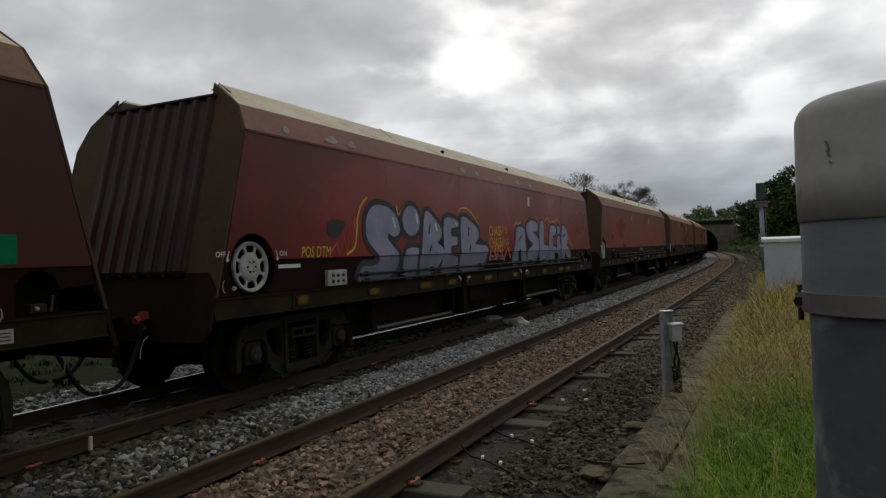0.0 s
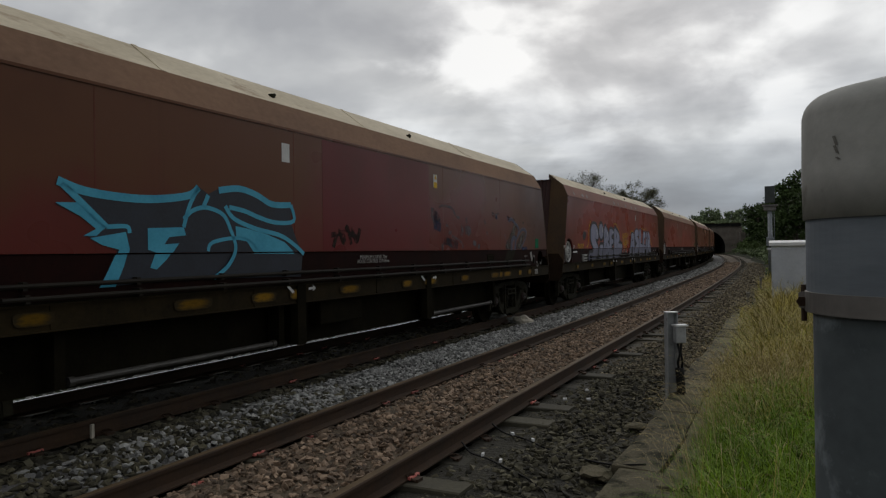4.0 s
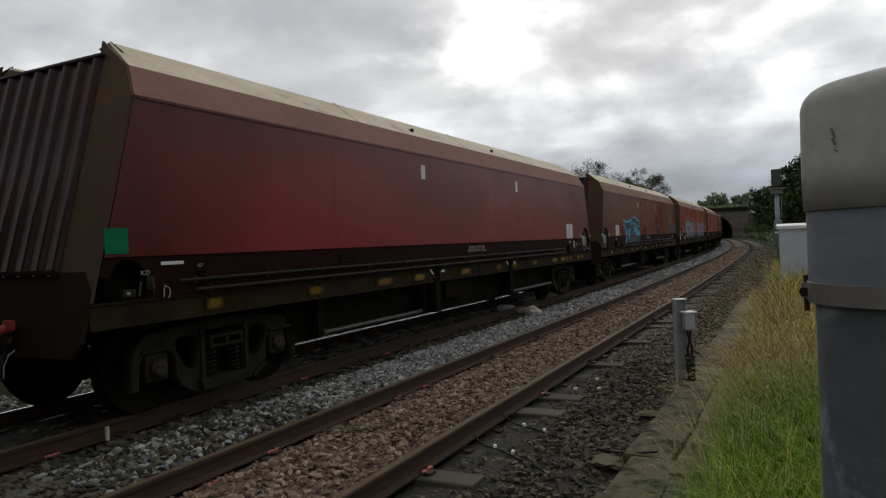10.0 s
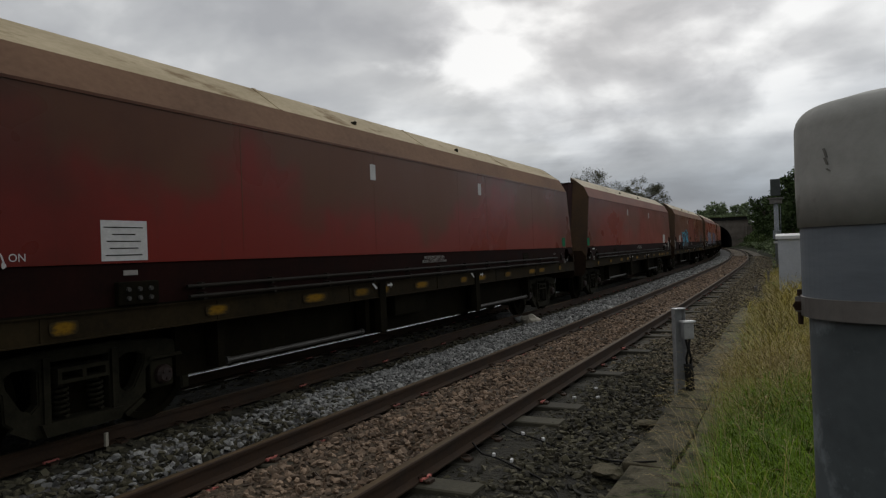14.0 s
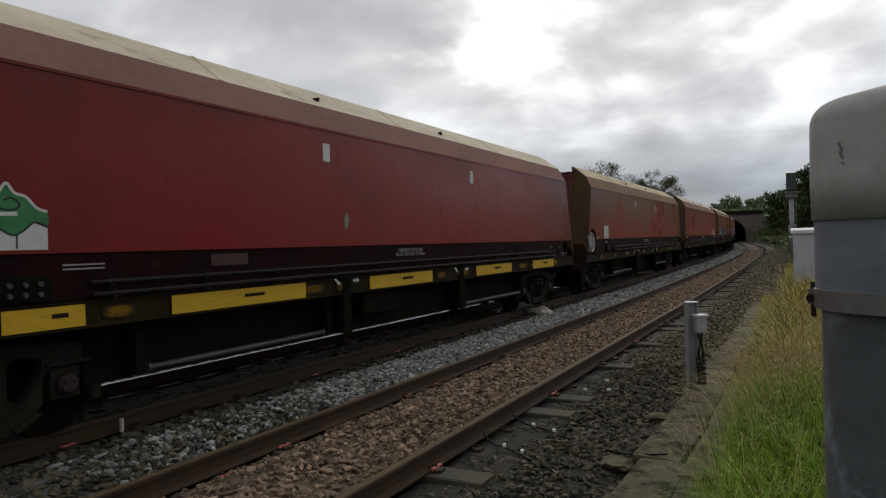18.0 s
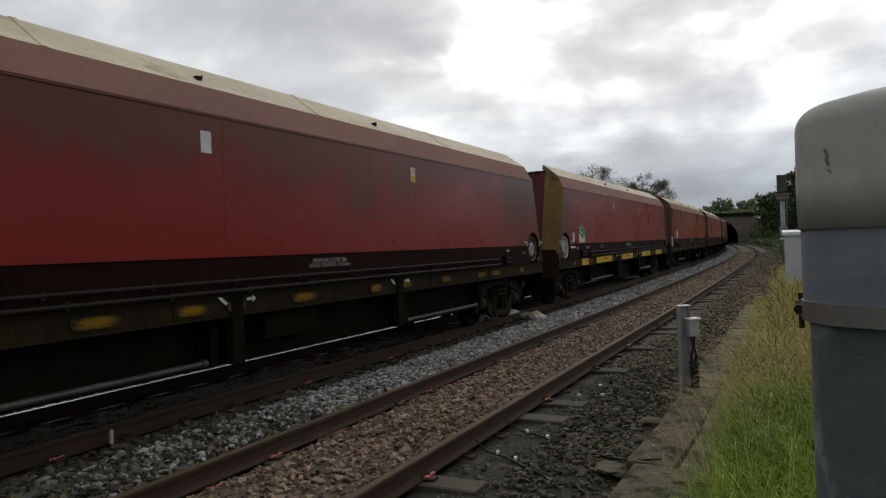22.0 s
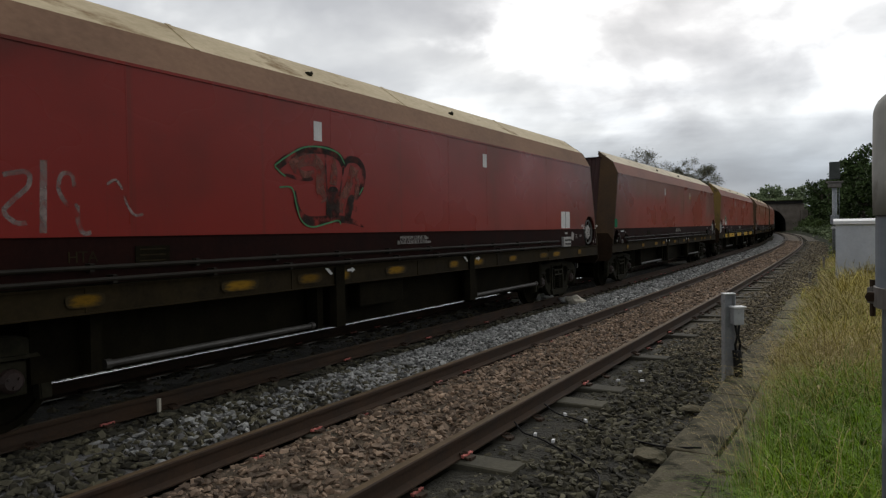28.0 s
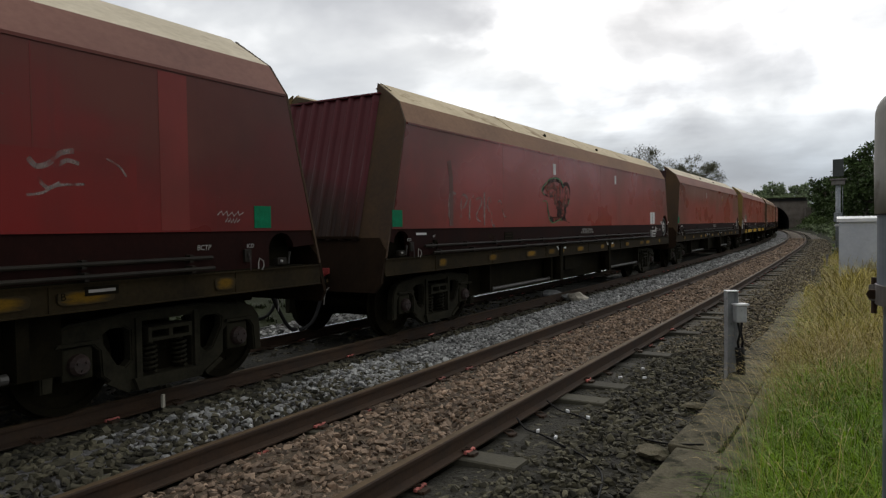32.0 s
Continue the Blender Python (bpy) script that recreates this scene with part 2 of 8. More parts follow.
def wagon_paint(name, red, dirt, amount, seed, top=0.1, thrown=0.8, sheen=0.25):
    """Old maroon wagon paint with rubbed brown dirt in broad upright smears, and bare red where it has been wiped."""
    m = bpy.data.materials.new(name)
    m.use_nodes = True
    n, l = m.node_tree.nodes, m.node_tree.links
    bsdf = n["Principled BSDF"]
    tc = n.new("ShaderNodeTexCoord")

    def noise_at(stretch, s, detail, off):
        mp = n.new("ShaderNodeMapping")
        mp.inputs["Scale"].default_value, mp.inputs["Location"].default_value = stretch, (off, off * 0.37, 0)
        l.new(tc.outputs["Object"], mp.inputs[0])
        t = n.new("ShaderNodeTexNoise")
        t.inputs["Scale"].default_value, t.inputs["Detail"].default_value, t.inputs["Roughness"].default_value = s, detail, 0.6
        l.new(mp.outputs[0], t.inputs["Vector"])
        return t.outputs["Fac"]

    def ramp(fac, a, b, lo=0.0, hi=1.0):
        r = n.new("ShaderNodeMapRange")
        r.interpolation_type = "SMOOTHSTEP"
        for k, v in (("From Min", a), ("From Max", b), ("To Min", lo), ("To Max", hi)):
            r.inputs[k].default_value = v
        l.new(fac, r.inputs["Value"])
        return r.outputs[0]

    def mix(fac, a, b):
        x = n.new("ShaderNodeMix")
        x.data_type = "RGBA"
        for i, v in ((0, fac), (6, a), (7, b)):
            if isinstance(v, float):
                x.inputs[i].default_value = v
            elif isinstance(v, tuple):
                x.inputs[i].default_value = (*v, 1)
            else:
                l.new(v, x.inputs[i])
        return x.outputs[2]

    patch = noise_at((1, 1, 1.3), 0.42, 3.0, seed)
    streak = noise_at((1, 1.6, 0.5), 1.1, 4.0, seed + 4)
    grain = noise_at((1, 1, 1), 30.0, 3.0, seed)
    # grime thrown up by the wheels at both ends of the wagon
    xyz = n.new("ShaderNodeSeparateXYZ")
    l.new(tc.outputs["Object"], xyz.inputs[0])
    out = n.new("ShaderNodeMath")
    out.operation = "ABSOLUTE"
    l.new(xyz.outputs[1], out.inputs[0])
    ends = n.new("ShaderNodeMath")
    ends.operation = "MULTIPLY_ADD"
    l.new(noise_at((1, 1, 1), 0.8, 4.0, seed + 2), ends.inputs[0])
    ends.inputs[1].default_value = 4.0
    l.new(out.outputs[0], ends.inputs[2])
    add = n.new("ShaderNodeMath")
    add.operation = "MULTIPLY_ADD"
    l.new(streak, add.inputs[0])
    add.inputs[1].default_value = 0.22
    l.new(patch, add.inputs[2])
    # coal dust lies thicker high on the side
    dust = n.new("ShaderNodeMath")
    dust.operation = "MULTIPLY_ADD"
    l.new(xyz.outputs[2], dust.inputs[0])
    dust.inputs[1].default_value = top
    shifted = n.new("ShaderNodeMath")
    shifted.operation = "SUBTRACT"
    l.new(add.outputs[0], shifted.inputs[0])
    shifted.inputs[1].default_value = 2.2 * top
    l.new(shifted.outputs[0], dust.inputs[2])
    add = dust
    col = mix(ramp(add.outputs[0], 0.54, 0.84), red, tuple(0.5 * v + d for v, d in zip(red, (0.028, 0.011, 0.008))))
    col = mix(ramp(add.outputs[0], 0.86 - 0.42 * amount, 1.02 - 0.30 * amount, 0.0, 0.55 + 0.4 * amount), col, dirt)
    col = mix(ramp(noise_at((1, 6, 0.1), 1.1, 6.0, seed + 9), 0.60, 0.75, 0.0, 0.35), col, tuple(0.6 * v for v in dirt))
    col = mix(ramp(ends.outputs[0], 7.2, 10.2, 0.0, thrown), col, tuple(0.15 * d + 0.13 * v for d, v in zip(dirt, red)))
    col = mix(ramp(grain, 0.66, 0.74, 0.0, 0.5), col, (0.10, 0.07, 0.05))
    l.new(col, bsdf.inputs["Base Color"])
    l.new(ramp(patch, 0.3, 0.7, 0.24, 0.42), bsdf.inputs["Roughness"])
    b = n.new("ShaderNodeBump")
    bsdf.inputs["Specular IOR Level"].default_value = 0.20
    bsdf.inputs["Sheen Weight"].default_value, bsdf.inputs["Sheen Roughness"].default_value = sheen, 0.45      # a film of dust
    bsdf.inputs["Sheen Tint"].default_value = (0.95, 0.45, 0.29, 1)
    b.inputs["Strength"].default_value, b.inputs["Distance"].default_value = 0.25, 0.03
    l.new(noise_at((0.6, 1.0, 0.5), 0.9, 2.0, seed), b.inputs["Height"])
    l.new(b.outputs[0], bsdf.inputs["Normal"])
    return m


M = {}
M["soil"] = surface("grassy_soil", (0.035, 0.045, 0.015), (0.09, 0.10, 0.035), 0.95, scale=0.6, fine=9, bump=0.8, depth=0.05)
M["field"] = surface("rough_grass_field", (0.0060, 0.0095, 0.0020), (0.0190, 0.0250, 0.0052), 0.95, scale=0.25, fine=6, bump=0.8, depth=0.08, spec=0.1)
M["bed_tan"] = surface("tan_ballast", (0.0400, 0.0287, 0.0172), (0.1499, 0.1088, 0.0656), 0.9, scale=6, fine=24, bump=1.0, depth=0.04)
M["bed_grey"] = surface("grey_ballast", (0.06, 0.058, 0.056), (0.19, 0.185, 0.18), 0.9, scale=6, fine=24, bump=1.0, depth=0.04)
# dirt tone that also carries the train's shadow in its colour
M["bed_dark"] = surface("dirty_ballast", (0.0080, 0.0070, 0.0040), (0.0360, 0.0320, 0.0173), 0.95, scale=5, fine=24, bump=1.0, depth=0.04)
M["bed_path"] = surface("trodden_brown_ballast", (0.035, 0.029, 0.020), (0.120, 0.098, 0.068), 0.95, scale=3, fine=20, bump=1.0, depth=0.04)
M["stone_path"] = surface("brown_grey_stone", (0.0550, 0.0450, 0.0273), (0.2000, 0.1650, 0.1038), 0.9, scale=4, fine=50, bump=0.4, island=0.75)
M["stone_tan"] = surface("tan_stone", (0.090, 0.062, 0.041), (0.335, 0.240, 0.163), 0.85, scale=5, fine=50, bump=0.4, island=0.7)
M["stone_grey"] = surface("grey_stone", (0.105, 0.105, 0.099), (0.420, 0.422, 0.400), 0.85, scale=5, fine=50, bump=0.4, island=0.65)
M["stone_dark"] = surface("dirty_shade_dark_stone", (0.026, 0.0235, 0.0145), (0.113, 0.102, 0.062), 0.9, scale=5, fine=50, bump=0.4, island=0.75)
M["rust"] = surface("rusty_rail_steel", (0.0169, 0.0092, 0.0041), (0.0598, 0.0302, 0.0129), 0.85, 0.0, scale=2.5, fine=40, bump=0.4, depth=0.004)
M["rail_top"] = surface("dull_rail_top", (0.0620, 0.0420, 0.0234), (0.1550, 0.1080, 0.0612), 0.75, 0.0, scale=2, fine=30, bump=0.1, depth=0.002, spec=0.15)
M["rail_shine"] = surface("polished_rail_top", (0.55, 0.55, 0.56), (0.72, 0.72, 0.73), 0.18, 1.0, scale=2, fine=30, bump=0.05, depth=0.001)
M["concrete"] = surface("weathered_concrete", (0.0680, 0.0590, 0.0370), (0.1900, 0.1680, 0.1118), 0.95, scale=4, fine=45, bump=0.8, depth=0.012, spots=((0.026, 0.026, 0.014), 3.0, 0.46), each=0.3, spec=0.15)
M["sleeper"] = surface("dirty_sleeper_concrete", (0.0250, 0.0225, 0.0135), (0.0800, 0.0730, 0.0477), 0.9, scale=4, fine=40, bump=0.5, depth=0.006, each=0.3)
M["pink"] = surface("faded_red_insulator", (0.34, 0.065, 0.055), (0.56, 0.18, 0.145), 0.6, scale=20, fine=60, bump=0.1, each=0.5)
M["galv"] = surface("galvanised_steel", (0.1365, 0.1522, 0.1643), (0.2940, 0.3150, 0.3339), 0.55, 0.35, scale=9, fine=26, bump=0.12, depth=0.004, spots=((0.36, 0.385, 0.40), 17.0, 0.44))
M["galv_post"] = surface("blotched_galvanised_tube", (0.048, 0.060, 0.064), (0.140, 0.165, 0.172), 0.65, 0.0, scale=9, fine=22, bump=0.10, depth=0.003, spots=((0.215, 0.248, 0.260), 16.0, 0.40))
M["galv_sleeve"] = surface("banded_galvanised_sleeve", (0.115, 0.138, 0.160), (0.235, 0.265, 0.295), 0.6, 0.2, scale=5, fine=30, bump=0.10, depth=0.003, stretch=(0.5, 0.5, 3.0))
M["galv_cap"] = surface("weathered_zinc_cap", (0.30, 0.298, 0.275), (0.52, 0.518, 0.482), 0.8, 0.0, scale=9, fine=40, bump=0.2, depth=0.004, spots=((0.170, 0.152, 0.120), 7.0, 0.36), spec=0.2)
M["galv_pale"] = surface("pale_galvanised_steel", (0.24, 0.25, 0.25), (0.42, 0.43, 0.43), 0.7, 0.0, scale=6, fine=30, bump=0.1, depth=0.002, spots=((0.15, 0.15, 0.145), 8.0, 0.35))
M["stain"] = surface("rubbed_zinc_scratch", (0.13, 0.122, 0.105), (0.25, 0.24, 0.215), 0.8, scale=60, fine=90, bump=0.1, depth=0.001, spec=0.2)
M["strap"] = surface("dull_steel_strap", (0.13, 0.12, 0.11), (0.25, 0.235, 0.215), 0.55, 0.4, scale=10, fine=50, bump=0.15, depth=0.002)
M["signal"] = surface("dark_signal_paint", (0.03, 0.036, 0.034), (0.085, 0.095, 0.09), 0.7, scale=4, fine=30, bump=0.1, depth=0.003)
M["box_grey"] = surface("light_grey_cabinet_paint", (0.42, 0.45, 0.50), (0.60, 0.63, 0.68), 0.55, scale=2, fine=20, bump=0.1, depth=0.004)
M["box_white"] = surface("white_lid_paint", (0.68, 0.69, 0.70), (0.85, 0.85, 0.85), 0.5, scale=3, fine=25, bump=0.1, depth=0.003)
M["black"] = surface("black_rubber", (0.008, 0.008, 0.008), (0.022, 0.021, 0.02), 0.7, scale=8, fine=50, bump=0.15, depth=0.003, spec=0.15)
# underframe and bogie: grime, blackened further to hold the shade below the wagon
M["under"] = surface("grime_shade_underframe", (0.0040, 0.0035, 0.0020), (0.0170, 0.0140, 0.0075), 0.9, 0.0, scale=3, fine=30, bump=0.4, depth=0.006, spec=0.05)
M["bogie"] = surface("grime_shade_cast_steel", (0.0095, 0.0086, 0.0054), (0.0370, 0.0335, 0.0205), 0.85, 0.0, scale=4, fine=30, bump=0.4, depth=0.006, spec=0.10)
M["axle_cap"] = surface("greasy_axle_cap", (0.018, 0.013, 0.011), (0.058, 0.034, 0.027), 0.6, 0.2, scale=8, fine=40, bump=0.2, depth=0.003)
M["sole"] = surface("brown_grimed_solebar", (0.0085, 0.0060, 0.0027), (0.0390, 0.0272, 0.0108), 0.8, scale=1.8, fine=25, bump=0.3, depth=0.004, spec=0.12)
M["yellow"] = surface("worn_yellow_paint", (0.11, 0.057, 0.005), (0.30, 0.165, 0.010), 0.7, scale=5, fine=30, bump=0.15, depth=0.002, spots=((0.075, 0.040, 0.012), 5.0, 0.38), each=0.35, spec=0.12)
n, l = M["yellow"].node_tree.nodes, M["yellow"].node_tree.links        # rubbed away towards their edges
at = n.new("ShaderNodeTexCoord")
flat = n.new("ShaderNodeVectorMath")
flat.operation = "MULTIPLY"
flat.inputs[1].default_value = (0, 1, 1)
l.new(at.outputs["Object"], flat.inputs[0])
reach = n.new("ShaderNodeVectorMath")
reach.operation = "LENGTH"
l.new(flat.outputs[0], reach.inputs[0])
fray = n.new("ShaderNodeTexNoise")
fray.inputs["Scale"].default_value, fray.inputs["Detail"].default_value = 4.0, 5.0
l.new(at.outputs["Object"], fray.inputs["Vector"])
both = n.new("ShaderNodeMath")
both.operation = "MULTIPLY_ADD"
l.new(fray.outputs["Fac"], both.inputs[0])
both.inputs[1].default_value = 0.45
l.new(reach.outputs["Value"], both.inputs[2])
worn = n.new("ShaderNodeMapRange")
worn.inputs["From Min"].default_value, worn.inputs["From Max"].default_value = 0.46, 0.70
l.new(both.outputs[0], worn.inputs["Value"])
over = n.new("ShaderNodeMix")
over.data_type = "RGBA"
over.inputs[7].default_value = (0.036, 0.026, 0.011, 1)
l.new(worn.outputs[0], over.inputs[0])
l.new(n["Principled BSDF"].inputs["Base Color"].links[0].from_socket, over.inputs[6])
l.new(over.outputs[2], n["Principled BSDF"].inputs["Base Color"])
M["yellow_new"] = surface("fresh_yellow_paint", (0.58, 0.34, 0.007), (0.76, 0.47, 0.012), 0.6, scale=5, fine=30, bump=0.1, depth=0.002, spots=((0.2, 0.13, 0.03), 6.0, 0.3))
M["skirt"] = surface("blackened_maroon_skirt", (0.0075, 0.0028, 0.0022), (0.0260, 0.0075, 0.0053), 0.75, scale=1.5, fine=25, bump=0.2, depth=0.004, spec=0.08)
M["dust"] = surface("cream_dusted_hood", (0.48, 0.40, 0.27), (0.80, 0.71, 0.54), 0.85, scale=1.3, fine=20, bump=0.2, depth=0.006, stretch=(1, 0.5, 1), spots=((0.34, 0.23, 0.14), 2.2, 0.34))
M["dust_ochre"] = surface("ochre_dusted_hood", (0.40, 0.31, 0.17), (0.72, 0.60, 0.40), 0.85, scale=1.3, fine=20, bump=0.2, depth=0.006, stretch=(1, 0.5, 1), spots=((0.24, 0.15, 0.06), 2.2, 0.38))
M["hood_brown"] = surface("brown_dusted_hood", (0.165, 0.085, 0.047), (0.32, 0.185, 0.112), 0.85, scale=0.9, fine=20, bump=0.2, depth=0.006, stretch=(1, 0.6, 1))
M["hood_pink"] = surface("dusty_maroon_hood", (0.19, 0.085, 0.065), (0.33, 0.165, 0.125), 0.8, scale=0.9, fine=20, bump=0.2, depth=0.006, stretch=(1, 0.6, 1))
M["olive"] = surface("ochre_grimed_end_panel", (0.0230, 0.0125, 0.0060), (0.0900, 0.0480, 0.0170), 0.85, scale=1.2, fine=20, bump=0.2, depth=0.005)
M["ochre"] = surface("ochre_end_panel_paint", (0.085, 0.052, 0.011), (0.26, 0.165, 0.034), 0.85, scale=1.2, fine=20, bump=0.2, depth=0.005, spots=((0.06, 0.04, 0.018), 1.6, 0.42))
M["end_dark"] = wagon_paint("muddy_dark_end_sheet", (0.034, 0.011, 0.009), (0.016, 0.011, 0.007), 0.60, 61.0, -0.30, 0.0, 0.0)
M["end_red"] = wagon_paint("muddy_maroon_end_sheet", (0.095, 0.014, 0.018), (0.028, 0.019, 0.011), 0.72, 67.0, -0.34, 0.0, 0.0)
for key in ("end_dark", "end_red"):  # dull, caked dirt
    M[key].node_tree.nodes["Principled BSDF"].inputs["Specular IOR Level"].default_value = 0.2
M["end_mud"] = surface("mud_caked_end_plate", (0.009, 0.0058, 0.0034), (0.029, 0.0165, 0.009), 0.9, scale=1.4, fine=18, bump=0.35, depth=0.006, stretch=(1, 1, 0.4), spec=0.08)
M["white"] = surface("white_stencil_paint", (0.55, 0.54, 0.52), (0.80, 0.79, 0.77), 0.6, scale=5, fine=40, bump=0.05, depth=0.001)
M["dim_white"] = surface("worn_white_stencil", (0.22, 0.20, 0.18), (0.45, 0.43, 0.40), 0.7, scale=5, fine=40, bump=0.05, depth=0.001)
M["wheel_white"] = surface("off_white_handwheel_paint", (0.24, 0.235, 0.22), (0.50, 0.49, 0.46), 0.6, scale=6, fine=40, bump=0.15, depth=0.002)
M["green"] = surface("green_square_paint", (0.0, 0.12, 0.048), (0.003, 0.21, 0.095), 0.6, scale=4, fine=30, bump=0.05, depth=0.001, spec=0.1)
M["hose_red"] = surface("red_pipe_tap", (0.22, 0.03, 0.03), (0.45, 0.06, 0.05), 0.6, scale=9, fine=40, bump=0.1, depth=0.002)
M["g_black"] = surface("black_spray_paint", (0.006, 0.006, 0.008), (0.02, 0.02, 0.024), 0.6, scale=4, fine=30, bump=0.05, depth=0.001)
M["g_lilac"] = surface("lilac_grey_spray_paint", (0.17, 0.175, 0.26), (0.37, 0.37, 0.49), 0.6, scale=2, fine=20, bump=0.05, depth=0.001)
M["g_lilac_dim"] = surface("grimed_lilac_spray_paint", (0.09, 0.09, 0.13), (0.21, 0.21, 0.28), 0.7, scale=2, fine=20, bump=0.05, depth=0.001)
M["g_yellow"] = surface("yellow_spray_paint", (0.60, 0.36, 0.02), (0.80, 0.52, 0.05), 0.6, scale=4, fine=30, bump=0.05, depth=0.001)
M["g_blue"] = surface("sky_blue_spray_paint", (0.03, 0.30, 0.46), (0.09, 0.48, 0.66), 0.6, scale=3, fine=30, bump=0.05, depth=0.001)
M["g_navy"] = surface("navy_spray_paint", (0.030, 0.033, 0.060), (0.075, 0.085, 0.145), 0.6, scale=3, fine=30, bump=0.05, depth=0.001)
M["g_ink"] = surface("dark_navy_spray_paint", (0.008, 0.010, 0.016), (0.026, 0.032, 0.048), 0.6, scale=3, fine=30, bump=0.05, depth=0.001)
M["g_edge"] = surface("thin_pale_blue_spray_paint", (0.09, 0.10, 0.16), (0.24, 0.26, 0.36), 0.7, scale=5, fine=24, bump=0.0, depth=0.001, spots=((0.05, 0.045, 0.07), 5.0, 0.46))
M["g_chip"] = surface("pale_green_scraped_paint", (0.10, 0.13, 0.08), (0.30, 0.34, 0.25), 0.7, scale=8, fine=40, bump=0.05, depth=0.001)


def rubbed(name, dark, light, share, scale):
    """Thin paint rubbed through to what lies below, in broken patches."""
    m = surface(name, dark, light, 0.7, scale=scale, fine=18, bump=0.0, depth=0.001, spec=0.15)
    n, l = m.node_tree.nodes, m.node_tree.links
    at, tex, r = n.new("ShaderNodeTexCoord"), n.new("ShaderNodeTexNoise"), n.new("ShaderNodeMapRange")
    tex.inputs["Scale"].default_value, tex.inputs["Detail"].default_value = scale * 1.6, 7.0
    l.new(at.outputs["Object"], tex.inputs["Vector"])
    l.new(tex.outputs["Fac"], r.inputs["Value"])
    for k, v in (("From Min", 0.36), ("From Max", 0.68), ("To Min", 0.0), ("To Max", share)):
        r.inputs[k].default_value = v
    l.new(r.outputs[0], n["Principled BSDF"].inputs["Alpha"])
    return m


M["soft_haze"] = rubbed("rubbed_pale_grey_haze", (0.10, 0.10, 0.11), (0.24, 0.24, 0.26), 0.62, 5.0)
M["soft_chalk"] = rubbed("rubbed_pinkish_white_paint", (0.24, 0.17, 0.15), (0.42, 0.34, 0.31), 0.85, 5.0)
M["g_dusk"] = rubbed("dull_pink_spray_paint", (0.17, 0.060, 0.045), (0.30, 0.13, 0.10), 0.95, 4.0)
M["soft_blue"] = rubbed("rubbed_blue_haze", (0.030, 0.040, 0.085), (0.075, 0.10, 0.19), 0.8, 4.0)
M["soft_navy"] = rubbed("rubbed_dark_blue_haze", (0.014, 0.018, 0.030), (0.030, 0.040, 0.060), 0.6, 4.0)
M["g_pale"] = surface("thin_pale_spray_paint", (0.16, 0.12, 0.115), (0.36, 0.30, 0.29), 0.7, scale=4, fine=30, bump=0.05, depth=0.001)
M["g_wash"] = rubbed("thin_grey_spray_wash", (0.075, 0.064, 0.056), (0.20, 0.178, 0.160), 0.95, 2.5)
M["g_rub"] = surface("rubbed_dull_red_paint", (0.030, 0.013, 0.011), (0.10, 0.032, 0.025), 0.7, scale=3, fine=20, bump=0.05, depth=0.001, spots=((0.022, 0.016, 0.014), 3.0, 0.40))
M["g_scrawl"] = surface("rubbed_white_spray_paint", (0.15, 0.085, 0.075), (0.38, 0.29, 0.27), 0.7, scale=4, fine=20, bump=0.0, depth=0.001, spots=((0.13, 0.035, 0.030), 6.0, 0.46), spec=0.1)
M["g_smear"] = surface("rubbed_brown_smear", (0.085, 0.030, 0.022), (0.125, 0.055, 0.042), 0.7, scale=3, fine=20, bump=0.05, depth=0.001)
M["pipe"] = surface("grimed_steel_pipe", (0.008, 0.0065, 0.0045), (0.028, 0.023, 0.016), 0.65, 0.0, scale=3, fine=30, bump=0.2, depth=0.003, spec=0.2)
M["tube"] = surface("grey_operating_tube", (0.032, 0.029, 0.025), (0.10, 0.093, 0.082), 0.5, 0.2, scale=3, fine=30, bump=0.2, depth=0.003)
M["g_smoke"] = rubbed("smoky_black_spray_paint", (0.018, 0.014, 0.012), (0.055, 0.036, 0.030), 1.0, 3.5)
M["g_green"] = surface("green_spray_paint", (0.02, 0.13, 0.04), (0.06, 0.30, 0.11), 0.6, scale=4, fine=30, bump=0.05, depth=0.001)
M["g_flesh"] = surface("dusty_pink_spray_paint", (0.15, 0.042, 0.032), (0.27, 0.10, 0.078), 0.7, scale=3, fine=30, bump=0.05, depth=0.001)
M["g_red"] = surface("bright_red_spray_paint", (0.42, 0.05, 0.03), (0.62, 0.12, 0.07), 0.6, scale=4, fine=30, bump=0.05, depth=0.001)
M["stonework"] = surface("old_bridge_stone", (0.10, 0.085, 0.07), (0.26, 0.225, 0.19), 0.95, scale=0.8, fine=8, bump=0.6, depth=0.05, each=0.2)
M["soot"] = surface("sooty_arch_lining", (0.004, 0.004, 0.004), (0.018, 0.016, 0.014), 0.95, scale=0.8, fine=8, bump=0.5, depth=0.04)
M["bark"] = surface("grey_brown_bark", (0.035, 0.028, 0.02), (0.11, 0.09, 0.07), 0.95, scale=4, fine=25, bump=0.8, depth=0.02, stretch=(1, 1, 0.3))
M["leaf"] = surface("summer_leaves", (0.024, 0.042, 0.014), (0.088, 0.130, 0.044), 0.7, scale=0.5, fine=8, bump=0.0, island=0.55, spec=0.12)
M["leaf_light"] = surface("sparse_pale_leaves", (0.070, 0.072, 0.045), (0.180, 0.178, 0.110), 0.7, scale=0.5, fine=8, bump=0.0, island=0.5, spec=0.12)
M["leaf_far"] = surface("distant_leaves", (0.04, 0.065, 0.025), (0.13, 0.18, 0.06), 0.8, scale=0.3, fine=4, bump=0.0, island=0.5, spec=0.12)
